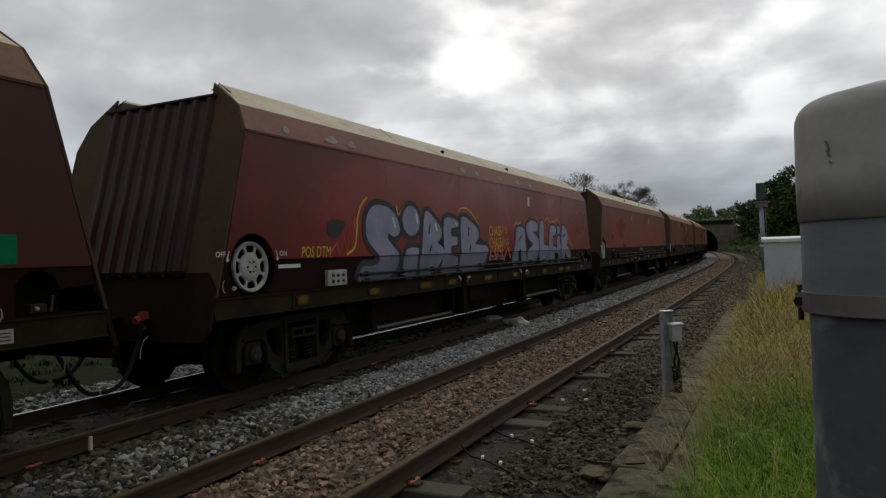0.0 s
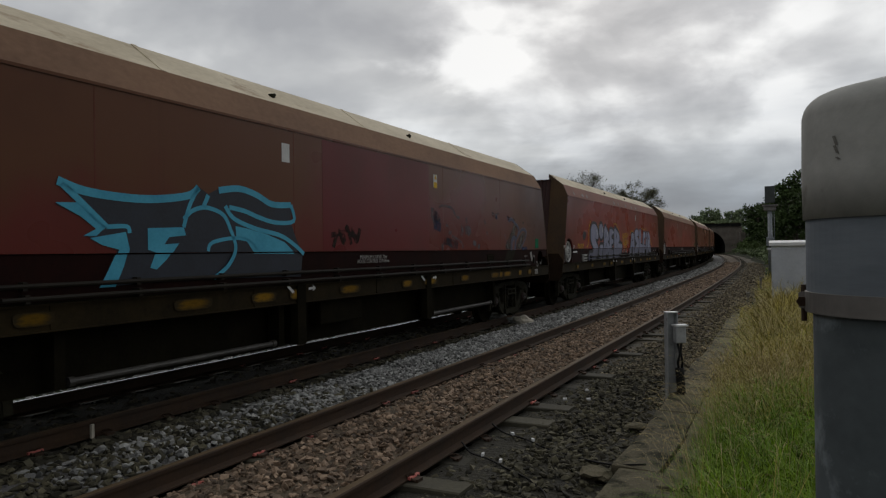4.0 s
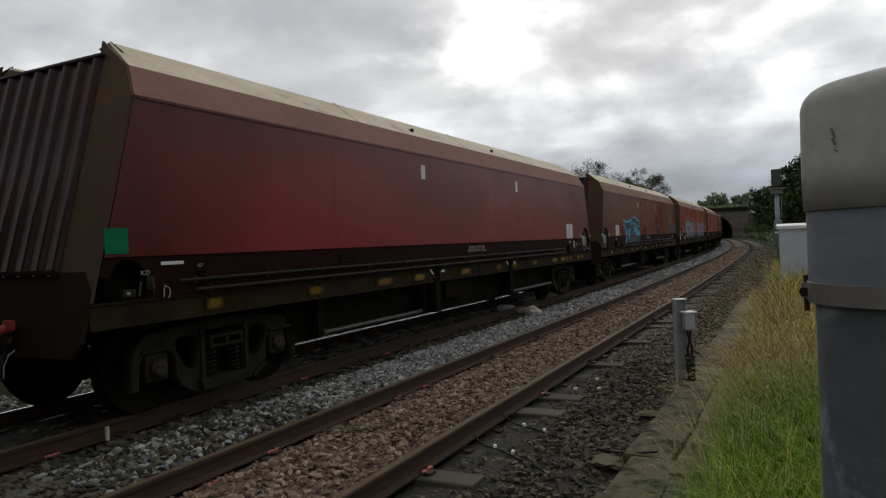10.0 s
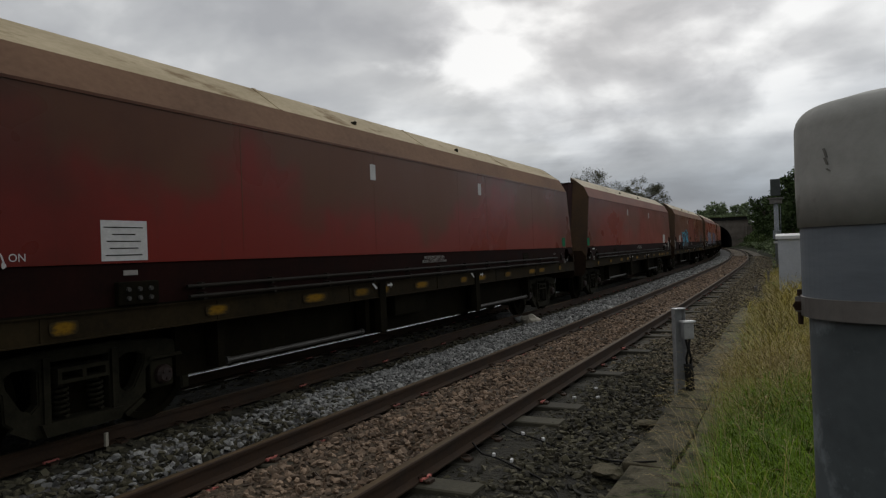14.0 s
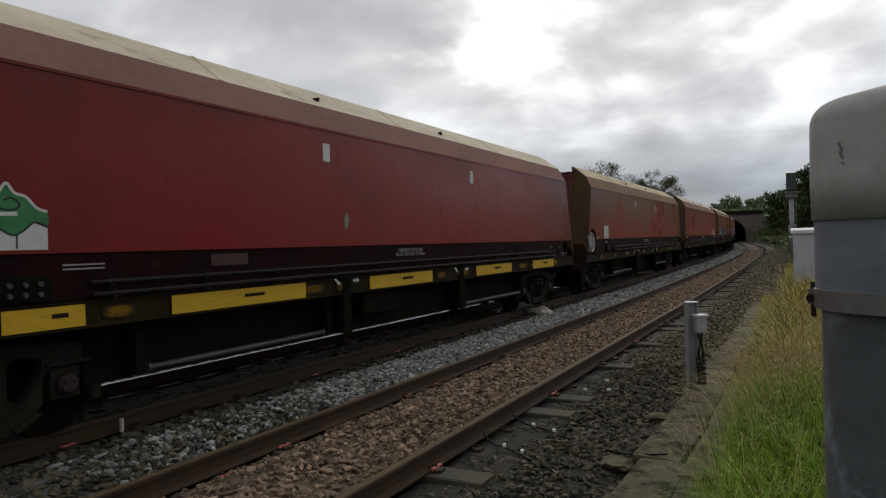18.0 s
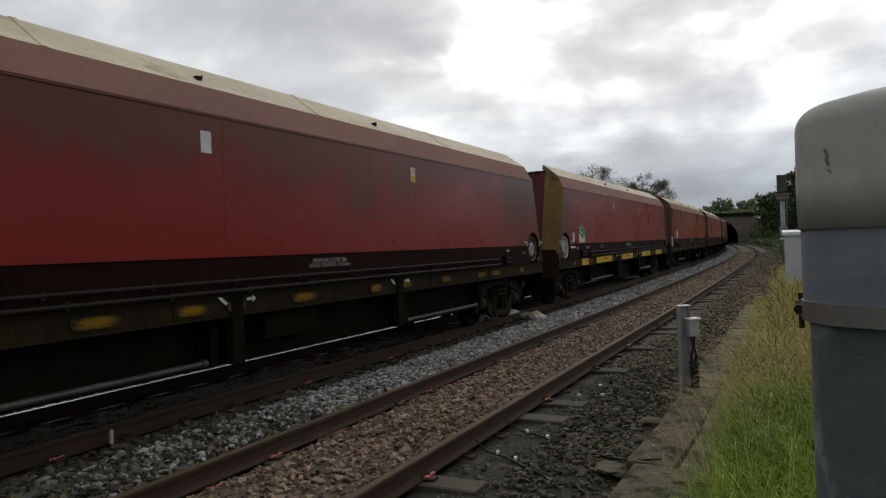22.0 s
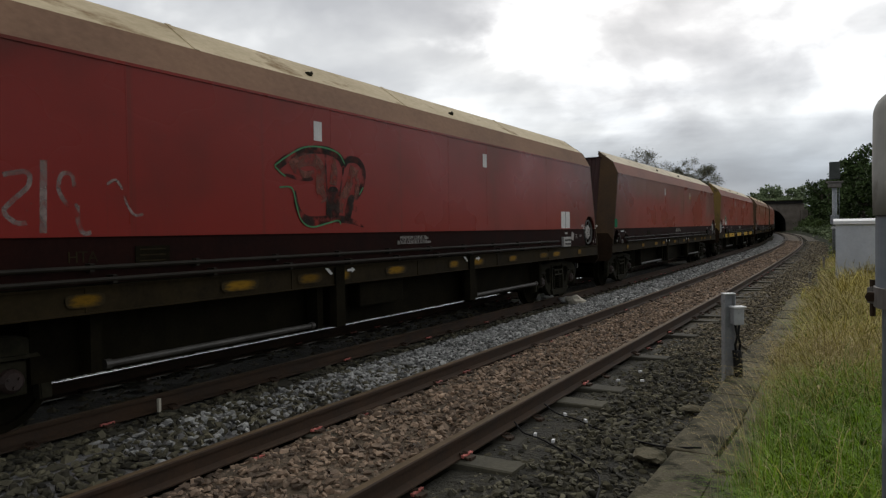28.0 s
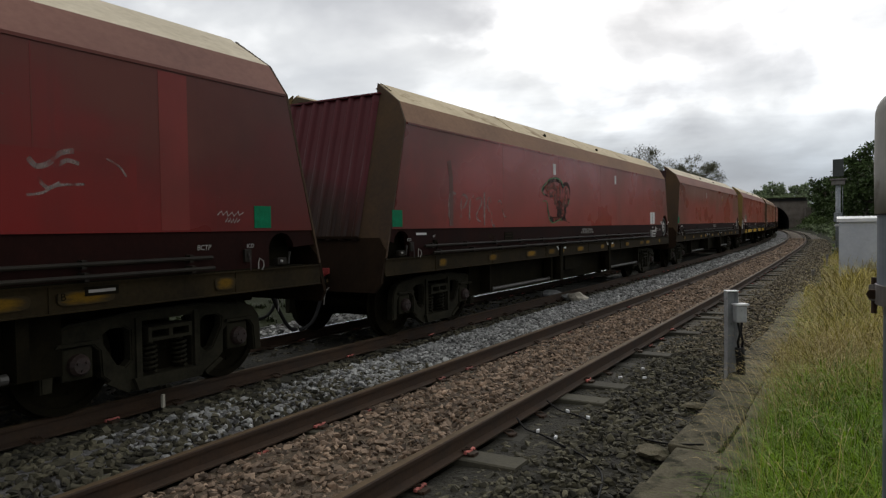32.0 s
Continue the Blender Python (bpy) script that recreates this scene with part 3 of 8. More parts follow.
# distance haze is mixed into this leaf colour; bank weeds share it
M["leaf_haze"] = surface("haze_paled_leaves", (0.12, 0.155, 0.085), (0.28, 0.345, 0.19), 0.8, scale=0.3, fine=4, bump=0.0, island=0.4, spec=0.1)
M["blade_green"] = surface("lush_grass_blade", (0.036, 0.090, 0.0010), (0.190, 0.310, 0.006), 0.6, scale=1.2, fine=12, bump=0.0, island=0.5, spec=0.12)
# darker copy of the grass: shade beyond the train put into the colour
M["blade_dark"] = surface("shade_dark_field_grass", (0.0100, 0.0170, 0.0026), (0.0280, 0.0390, 0.0070), 0.6, scale=1.2, fine=12, bump=0.0, island=0.5, spec=0.2)
M["blade_straw"] = surface("dry_grass_blade", (0.17, 0.145, 0.022), (0.46, 0.385, 0.10), 0.6, scale=0.9, fine=12, bump=0.0, island=0.45, spec=0.12)
M["seed"] = surface("straw_seed_head", (0.36, 0.27, 0.12), (0.64, 0.52, 0.28), 0.8, scale=3, fine=20, bump=0.0, island=0.35, spec=0.12)
M["wheel_grey"] = surface("grimed_handwheel_paint", (0.026, 0.024, 0.021), (0.082, 0.078, 0.070), 0.7, scale=6, fine=40, bump=0.15, depth=0.002)
M["pale_stone"] = surface("pale_broken_stone", (0.38, 0.34, 0.27), (0.66, 0.61, 0.50), 0.85, scale=8, fine=30, bump=0.5, depth=0.01)
M["clad"] = surface("pale_corrugated_cladding", (0.22, 0.24, 0.235), (0.34, 0.365, 0.36), 0.7, scale=0.6, fine=10, bump=0.1, depth=0.01)
M["render"] = surface("cream_rendered_wall", (0.20, 0.185, 0.145), (0.31, 0.285, 0.235), 0.9, scale=0.8, fine=12, bump=0.2, depth=0.01)


# ---------------------------------------------------------------- mesh helpers
def mesh_of(name, verts, faces, mats, slots=None, smooth=False):
    me = bpy.data.meshes.new(name)
    me.from_pydata([tuple(v) for v in verts], [], faces)
    for m in mats:
        me.materials.append(m)
    if slots is not None:
        me.polygons.foreach_set("material_index", slots)
    if smooth:
        me.polygons.foreach_set("use_smooth", [True] * len(me.polygons))
    me.update()
    return me


def fast_mesh(name, verts, tris, mats, slots=None, smooth=False):
    """A big triangle mesh from arrays."""
    me = bpy.data.meshes.new(name)
    me.vertices.add(len(verts))
    me.vertices.foreach_set("co", np.asarray(verts, np.float32).ravel())
    me.loops.add(tris.size)
    me.loops.foreach_set("vertex_index", tris.astype(np.int32).ravel())
    me.polygons.add(len(tris))
    me.polygons.foreach_set("loop_start", np.arange(0, tris.size, 3, dtype=np.int32))
    for m in mats:
        me.materials.append(m)
    if slots is not None:
        me.polygons.foreach_set("material_index", np.asarray(slots, np.int32))
    me.polygons.foreach_set("use_smooth", np.full(len(tris), smooth))
    me.update()
    me.validate()
    return me


class Shape:
    """Gathers prisms, boxes, tubes and lathed forms into one mesh."""

    def __init__(self):
        self.v, self.f, self.s = [], [], []

    def add(self, verts, faces, slot=0):
        k = len(self.v)
        self.v += [tuple(v) for v in verts]
        self.f += [tuple(i + k for i in f) for f in faces]
        self.s += [slot] * len(faces)
        return self

    def prism(self, poly, a, b, slot=0):
        """poly: points (in 3D) of one end; a, b: offsets of the two ends."""
        n = len(poly)
        a, b = Vector(a), Vector(b)
        vs = [Vector(p) + a for p in poly] + [Vector(p) + b for p in poly]
        fs = [tuple(range(n))[::-1], tuple(range(n, 2 * n))] + [(i, (i + 1) % n, n + (i + 1) % n, n + i) for i in range(n)]
        return self.add(vs, fs, slot)

    def box(self, x0, x1, y0, y1, z0, z1, bevel=0.0, slot=0):
        if not bevel:
            return self.prism([(x0, y0, z0), (x1, y0, z0), (x1, y1, z0), (x0, y1, z0)], (0, 0, 0), (0, 0, z1 - z0), slot)
        bm = bmesh.new()
        bmesh.ops.create_cube(bm, size=1.0, matrix=Matrix.Translation(((x0 + x1) / 2, (y0 + y1) / 2, (z0 + z1) / 2)) @ Matrix.Diagonal((x1 - x0, y1 - y0, z1 - z0, 1)))
        bmesh.ops.bevel(bm, geom=list(bm.edges), offset=bevel, segments=2, affect="EDGES", profile=0.6)
        bm.verts.ensure_lookup_table()
        for i, v in enumerate(bm.verts):
            v.index = i
        self.add([v.co for v in bm.verts], [[v.index for v in f.verts] for f in bm.faces], slot)
        bm.free()
        return self

    def tube(self, pts, r, sides=8, slot=0, caps=True):
        pts = [Vector(p) for p in pts]
        vs, fs = [], []
        for i, p in enumerate(pts):
            d = (pts[min(i + 1, len(pts) - 1)] - pts[max(i - 1, 0)]).normalized()
            u = d.cross(Vector((0, 0, 1)) if abs(d.z) < 0.9 else Vector((1, 0, 0))).normalized()
            w = d.cross(u)
            rr = r[i] if isinstance(r, (list, tuple)) else r
            vs += [p + (u * math.cos(2 * math.pi * j / sides) + w * math.sin(2 * math.pi * j / sides)) * rr for j in range(sides)]
        for i in range(len(pts) - 1):
            fs += [(i * sides + j, i * sides + (j + 1) % sides, (i + 1) * sides + (j + 1) % sides, (i + 1) * sides + j) for j in range(sides)]
        if caps:
            fs += [tuple(range(sides))[::-1], tuple(range((len(pts) - 1) * sides, len(pts) * sides))]
        return self.add(vs, fs, slot)

    def lathe(self, prof, centre, axis, sides=24, slot=0, start=0.0, sweep=2 * math.pi):
        """prof: (radius, along) turned about the axis through centre."""
        axis = Vector(axis).normalized()
        u = axis.cross(Vector((0, 0, 1)) if abs(axis.z) < 0.9 else Vector((0, 1, 0))).normalized()
        w = axis.cross(u)
        n, vs, fs = len(prof), [], []
        for j in range(sides):
            a = start + sweep * j / sides
            vs += [Vector(centre) + axis * h + (u * math.cos(a) + w * math.sin(a)) * r for r, h in prof]
        for j in range(sides):
            k = (j + 1) % sides
            fs += [(j * n + i, k * n + i, k * n + i + 1, j * n + i + 1) for i in range(n - 1)]
        return self.add(vs, fs, slot)

    def mesh(self, name, mats, smooth=False):
        me = mesh_of(name, self.v, self.f, mats if isinstance(mats, (list, tuple)) else [mats], self.s, smooth)
        bm = bmesh.new()
        bm.from_mesh(me)
        bmesh.ops.recalc_face_normals(bm, faces=bm.faces)
        bm.to_mesh(me)
        bm.free()
        return me


def part(name, data, parent, label="", at=None, mat=None):
    """Links a mesh as one part under a thing or a part."""
    ob = new(name, data)
    ob.parent = parent
    if at is not None:
        ob.matrix_basis = at
    if mat is not None:
        ob.material_slots[0].link = "OBJECT"
        ob.material_slots[0].material = mat
    if label:
        ob["label"] = label
    return ob


def thing(name, label, category, group="", kind="", data=None, at=None):
    ob = new(name, data)
    if at is not None:
        ob.matrix_basis = at
    return tagged(ob, label, category, group, kind)


def upright(s, lat, z=0.0, turn=0.0):
    """A pose on the plan, its y along the line."""
    p = on_line(s, lat, z)
    return Matrix.Translation(p) @ Matrix.Rotation(-float(np.interp(s, SS, HEAD)) + radians(turn), 4, "Z")

# ---------------------------------------------------------------- ground, beds and tracks
def ground_height(s, lat):
    """Height of the ground sheet over the plan."""
    z = np.full(np.shape(s), -0.42)
    z = np.where(lat > 1.6, np.interp(lat, [1.6, 2.1, 2.6, 3.4, 6.0, 12.0], [-0.42, -0.30, -0.18, -0.02, 0.10, 0.30]), z)
    rise = np.interp(s, [55, 110, 150, 260], [0, 1, 1, 1])
    z = z + rise * np.interp(lat, [4.5, 14, 40], [0, 5.5, 7.0])
    left = np.interp(-lat, [APART + 2.6, APART + 5, 30, 80, 300], [0, 0.25, 0.6, 1.5, 6.0])
    z = z + left + rise * np.interp(-lat, [APART + 4, APART + 16, 60], [0, 5.0, 6.0])
    return z + np.interp(s, SS, CZ)


def build_ground():
    def spread(centre, reach):
        a = np.concatenate([np.arange(0, 12, 0.5), np.arange(12, 50, 2.0), np.arange(50, 200, 8.0), np.geomspace(200, reach, 22)])
        return np.unique(np.concatenate([centre - a, centre + a]))

    xs, ys = spread(3.0, 2600), spread(10.0, 2600)
    gx, gy = np.meshgrid(xs, ys)
    s, lat = to_line(gx, gy)
    inside = (np.hypot(gx - 20, gy - 60) < 330) & (np.abs(lat) < 200)
    z = np.where(inside, ground_height(s, np.clip(lat, -200, 200)), 1.2)
    far = np.interp(np.hypot(gx - 20, gy - 60), [200, 330], [0, 1])
    z = z * (1 - far) + far * 1.2
    nx = len(xs)
    idx = np.arange(len(ys) * nx).reshape(len(ys), nx)
    a, b, c, d = idx[:-1, :-1].ravel(), idx[:-1, 1:].ravel(), idx[1:, 1:].ravel(), idx[1:, :-1].ravel()
    tris = np.concatenate([np.stack([a, b, c], 1), np.stack([a, c, d], 1)])
    me = fast_mesh("ground", np.stack([gx.ravel(), gy.ravel(), z.ravel()], 1), tris, [M["field"]], smooth=True)
    thing("ground", "rough green ground that reaches to the horizon", "ground", kind="structure", data=me)


def strip(name, profile, s0, s1, step, mat, label, category, jitter=0.0):
    """A lofted bed: profile of (lat, z) carried along the line."""
    s = np.arange(s0, s1 + step, step)
    n = len(profile)
    rng = np.random.default_rng(len(name) + n)
    cols = [on_lines(s, np.full_like(s, lt), z + jitter * rng.standard_normal(len(s)) * (0 < i < n - 1)) for i, (lt, z) in enumerate(profile)]
    v = np.stack(cols, 1).reshape(-1, 3)
    idx = np.arange(len(s) * n).reshape(len(s), n)
    a, b, c, d = idx[:-1, :-1].ravel(), idx[:-1, 1:].ravel(), idx[1:, 1:].ravel(), idx[1:, :-1].ravel()
    me = fast_mesh(name, v, np.concatenate([np.stack([a, b, c], 1), np.stack([a, c, d], 1)]), [mat], smooth=True)
    return thing(name, label, category, kind="structure", data=me)


RAIL = [(-0.07, -0.159), (0.07, -0.159), (0.07, -0.147), (0.012, -0.128), (0.010, -0.045), (0.034, -0.036), (0.036, -0.010), (0.028, -0.0012), (0.015, 0.0),
        (-0.013, 0.0), (-0.028, -0.0012), (-0.036, -0.010), (-0.034, -0.036), (-0.010, -0.045), (-0.012, -0.128), (-0.07, -0.147)]


def rail_mesh(name, lat, top):
    dull = top == M["rail_top"]
    s = np.concatenate([np.arange(-70, 40, 0.6), np.arange(40, 235, 2.0)])
    n = len(RAIL)
    v = np.stack([on_lines(s, np.full_like(s, lat + x), z) for x, z in RAIL], 1).reshape(-1, 3)
    faces, slots = [], []
    for i in range(len(s) - 1):
        for j in range(n):
            k = (j + 1) % n
            faces.append((i * n + j, i * n + k, (i + 1) * n + k, (i + 1) * n + j))
            slots.append(1 if j == 8 or (dull and j in (7, 9)) else 0)
    faces += [tuple(range(n))[::-1], tuple(range((len(s) - 1) * n, len(s) * n))]
    slots += [0, 0]
    return mesh_of(name, v, faces, [M["rust"], top], slots)


def sleeper_mesh():
    b = Shape()
    prof = [(-0.14, -0.36), (0.14, -0.36), (0.125, -0.17), (0.11, -0.16), (-0.11, -0.16), (-0.125, -0.17)]
    b.prism([(-1.28, y, z) for y, z in prof], (0, 0, 0), (2.56, 0, 0))
    return b.mesh("sleeper", M["sleeper"])


def build_track(label, centre, top, first, spacing, group):
    track = thing("railway_track", label, "railway track", group, kind="structure")
    for side in (-1, 1):
        # under the train, the near rail's dull top colour replaces a dark reflection
        part("rail", rail_mesh("rail", centre + side * GAUGE, top if side < 0 else M["rail_top"]), track, "rust-brown steel rail")
    n = int((150 - first) / spacing)
    for i in range(n):
        s = first + i * spacing
        m = upright(s, centre, (0.0 if centre or i % 10 in (1, 4, 5, 8) else -0.05) + random.uniform(-0.012, 0.004), random.uniform(-0.6, 0.6))
        sl = part("sleeper", MESH["sleeper"], track, at=m)
        if s > 34:
            continue
        for side in (-1, 1):
            for out in (-1, 1):
                if random.random() < 0.12:
                    continue
                part("rail_clip", MESH["clip"], sl, at=pose(side * GAUGE + out * 0.075, random.uniform(-0.02, 0.02), -0.148, 0, 0, 0 if out > 0 else 180))
                if random.random() < (0.5 if out > 0 else 0.15):
                    part("insulator", MESH["pad"], sl, at=pose(side * GAUGE + out * 0.084, random.uniform(-0.02, 0.02), -0.139, 0, 0, random.uniform(-4, 4)))


def clip_mesh():
    b = Shape()
    b.tube([(0.055, -0.045, 0.0), (0.01, -0.05, 0.02), (-0.028, -0.03, 0.026), (0.02, 0.0, 0.035), (-0.028, 0.03, 0.026), (0.01, 0.05, 0.02), (0.055, 0.045, 0.0)], 0.009, 6)
    b.box(0.02, 0.075, -0.04, 0.04, -0.02, 0.012)
    return b.mesh("rail_clip", M["rust"])


MESH = {}
MESH["sleeper"] = sleeper_mesh()
MESH["clip"] = clip_mesh()
MESH["pad"] = Shape().box(-0.012, 0.016, -0.07, 0.07, -0.004, 0.018, 0.004).mesh("insulator", M["pink"])

build_ground()
strip("ballast_four_foot", [(-0.72, -0.20), (-0.5, -0.165), (0, -0.15), (0.5, -0.165), (0.72, -0.20)], -70, 225, 0.5, M["bed_tan"], "tan stone ballast between the near rails", "ballast", 0.006)
strip("ballast_six_foot", [(-2.2, -0.19), (-2.0, -0.17), (-1.75, -0.13), (-1.2, -0.15), (-0.78, -0.20)], -70, 225, 0.5, M["bed_grey"], "fresh grey stone ballast between the two tracks", "ballast", 0.006)
# these two strips have the train's shadow coloured in
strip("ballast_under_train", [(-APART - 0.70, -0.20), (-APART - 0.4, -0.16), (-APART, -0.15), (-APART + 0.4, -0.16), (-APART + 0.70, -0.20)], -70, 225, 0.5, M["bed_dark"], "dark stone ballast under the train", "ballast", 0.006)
strip("ballast_rail_side", [(-2.66, -0.21), (-2.45, -0.18), (-2.25, -0.175), (-2.0, -0.20)], -70, 225, 0.5, M["bed_dark"], "oily dark ballast beside the running rail", "ballast", 0.006)
strip("ballast_far_shoulder", [(-APART - 3.2, -0.50), (-APART - 2.4, -0.40), (-APART - 1.5, -0.17), (-APART - 0.78, -0.20)], -70, 225, 0.5, M["bed_dark"], "grey ballast shoulder behind the train", "ballast", 0.006)
CESS = [(0.78, -0.22), (1.2, -0.20), (1.7, -0.215), (2.18, -0.23), (2.9, -0.33)]
strip("ballast_cess", CESS, -70, 9, 0.5, M["bed_dark"], "dark dirty ballast beside the near rail", "ballast", 0.006)
strip("ballast_path", CESS, 9, 225, 0.5, M["bed_path"], "trodden brown ballast beside the near rail", "ballast", 0.006)
build_track("near railway track with dull brown rails", 0.0, M["rail_top"], -5.86, 0.70, "railway tracks")
build_track("far railway track under the train, one rail polished", -APART, M["rail_shine"], -5.2, 0.70, "railway tracks")

# ---------------------------------------------------------------- the train
PITCH = 17.657
BOGIE = 6.33           # half the distance of the bogie centres
AXLE = 0.90
WHEEL = 0.46
END = lambda z: 7.70 + (3.07 - z) * 0.27   # how far the sloping end stands from the middle at a height
WORD = {}


def words(text, size, shear=0.0, offset=0.0):
    """A flat mesh of lettering, its reading direction along y and facing x."""
    key = (text, size, shear, offset)
    if key not in WORD:
        cu = bpy.data.curves.new("lettering", "FONT")
        cu.body, cu.size, cu.shear, cu.offset, cu.align_x, cu.align_y = text, size, shear, offset, "CENTER", "CENTER"
        cu.resolution_u, cu.extrude, cu.space_line = 3, 0.001, 0.8
        ob = new("lettering", cu)
        dg = bpy.context.evaluated_depsgraph_get()
        me = bpy.data.meshes.new_from_object(ob.evaluated_get(dg))
        bpy.data.objects.remove(ob)
        bpy.data.curves.remove(cu)
        me.materials.clear()
        me.materials.append(M["white"])
        me.transform(Matrix(((0, 0, 1, 0), (1, 0, 0, 0), (0, 1, 0, 0), (0, 0, 0, 1))))
        WORD[key] = me
    return WORD[key]


def blob(points, x, thick=0.002):
    """A flat painted shape on the side, outlined by (y, z)."""
    return Shape().prism([(x, y, z) for y, z in points], (0, 0, 0), (thick, 0, 0)).mesh("painted_shape", M["white"])


def ring(points, width):
    """A painted line through (y, z) points as one strip of that width."""
    pts = [Vector((y, z, 0)) for y, z in points]
    left, right = [], []
    for i, p in enumerate(pts):
        a, c = (p - pts[max(i - 1, 0)]), (pts[min(i + 1, len(pts) - 1)] - p)
        d = (a.normalized() + c.normalized()) if a.length and c.length else a + c
        d = d.normalized() if d.length > 1e-6 else a.normalized()
        n = Vector((-d.y, d.x, 0)) * width / 2
        left.append(p + n)
        right.append(p - n)
    k = len(pts)
    vs = [(x, v.x, v.y) for x in (0.0, 0.002) for v in left + right]
    fs = []
    for i in range(k - 1):
        q = (i, i + 1, k + i + 1, k + i)
        fs += [q[::-1], tuple(j + 2 * k for j in q), (i, i + 2 * k, i + 1 + 2 * k, i + 1), (k + i, k + i + 1, 3 * k + i + 1, 3 * k + i)]
    fs += [(0, k, 3 * k, 2 * k), (k - 1, 3 * k - 1, 4 * k - 1, 2 * k - 1)]
    return Shape().add(vs, fs).mesh("painted_line", M["white"])


def arc(cy, cz, r, a0, a1, n=10):
    return [(cy + r * math.cos(radians(a0 + (a1 - a0) * i / n)), cz + r * math.sin(radians(a0 + (a1 - a0) * i / n))) for i in range(n + 1)]


def side_mesh(side, m):
    """Side sheet with an arched cut over the handwheel (brake end at -y * m)."""
    cut = arc(-7.6, 1.51, 0.38, 12, 168, 14)[::-1]          # from the outer side to the inner
    poly = [(-8.05, 1.585)] + cut + [(8.05, 1.585), (7.66, 3.07), (-7.66, 3.07)]
    poly = [(y * m, z) for y, z in poly]
    b = Shape()
    b.prism([(side * 1.36, y, z) for y, z in poly], (0, 0, 0), (side * 0.04, 0, 0))
    return b.mesh("side_sheet", [M["skirt"]])


def hood_mesh(side, upper):
    a, b_ = ((1.24, 3.39, 7.575), (0.81, 3.71, 7.44)) if upper else ((1.40, 3.075, 7.66), (1.24, 3.39, 7.575))
    b = Shape()
    nx, nz = (b_[1] - a[1]), -(b_[0] - a[0])
    k = 0.035 / math.hypot(nx, nz)
    poly = [(side * a[0], -a[2], a[1]), (side * a[0], a[2], a[1]), (side * b_[0], b_[2], b_[1]), (side * b_[0], -b_[2], b_[1])]
    b.prism(poly, (0, 0, 0), (-side * nx * k, 0, -nz * k))
    if upper:
        for y in (-3.7, 0.0, 3.7):      # lapped joints
            p = [(side * (a[0] + 0.004), y - 0.03, a[1] + 0.006), (side * (a[0] + 0.004), y + 0.03, a[1] + 0.006), (side * b_[0], y + 0.03, b_[1] + 0.010), (side * b_[0], y - 0.03, b_[1] + 0.010)]
            b.prism(p, (0, 0, 0), (-side * nx * k * 0.3, 0, -nz * k * 0.3))
    return b.mesh("hood_sheet", [M["dust"]])


def end_mesh(e):
    """Corrugated sloping end sheet."""
    b = Shape()
    prof, x = [], -0.90
    for i in range(8):
        prof += [(x, 0.0), (x + 0.09, 0.0), (x + 0.115, 0.030), (x + 0.135, 0.042), (x + 0.175, 0.042), (x + 0.195, 0.030), (x + 0.222, 0.0)]
        x += 0.225
    prof = [p for p in prof if p[0] <= 0.9001] + [(0.90, 0.0)]
    rows = [(z, END(z)) for z in (1.44, 2.0, 2.45, 2.50, 3.0, 3.54)]
    vs = [(x, e * (y + d * (0.6 if abs(z - 2.47) < 0.05 else 1.0)), z) for z, y in rows for x, d in prof]
    n = len(prof)
    fs = [(r * n + i, r * n + i + 1, (r + 1) * n + i + 1, (r + 1) * n + i) for r in range(len(rows) - 1) for i in range(n - 1)]
    b.add(vs, fs)
    b.prism([(-0.92, e * (END(3.54) - 0.02), 3.52), (0.92, e * (END(3.54) - 0.02), 3.52), (0.92, e * (END(3.54) + 0.06), 3.52), (-0.92, e * (END(3.54) + 0.06), 3.52)], (0, 0, 0), (0, 0, 0.022))
    return b.mesh("end_sheet", [M["end_dark"]])


def beam_mesh(e):
    """Tall plain plate below the corrugation, hanging lower on the side of the coupler, with a folded top edge."""
    b = Shape()
    y = lambda z: e * (END(z) + 0.012)
    b.prism([(-1.37, y(0.98), 0.98), (0.0, y(0.98), 0.98), (0.10, y(0.74), 0.74), (1.30, y(0.74), 0.74), (1.385, y(0.86), 0.86), (1.385, y(1.30), 1.30), (1.25, y(1.47), 1.47), (-1.25, y(1.47), 1.47), (-1.37, y(1.30), 1.30)], (0, 0, 0), (0, -e * 0.05, 0))
    b.prism([(-0.92, y(1.49), 1.44), (0.92, y(1.49), 1.44), (0.92, y(1.49) + e * 0.05, 1.46), (-0.92, y(1.49) + e * 0.05, 1.46)], (0, 0, 0), (0, 0, 0.035))
    return b.mesh("end_beam", [M["end_mud"]])


def corner_mesh(e, side):
    """Flat end panel beside the corrugation, up into the hood."""
    pts = [(0.84, 1.2), (1.40, 1.2), (1.40, 3.07), (1.24, 3.39), (0.82, 3.70), (0.84, 3.54)]
    b = Shape()
    b.prism([(side * x, e * (END(z) - 0.005), z) for x, z in pts], (0, 0, 0), (0, -e * 0.03, 0))
    if e < 0:
        b.prism([(side * 0.80, e * 7.40, 3.72), (side * 1.0, e * 7.42, 3.58), (side * 0.82, e * 7.56, 3.60)], (0, 0, 0), (0, e * 0.012, 0.004))
    return b.mesh("corner_panel", [M["olive"]])


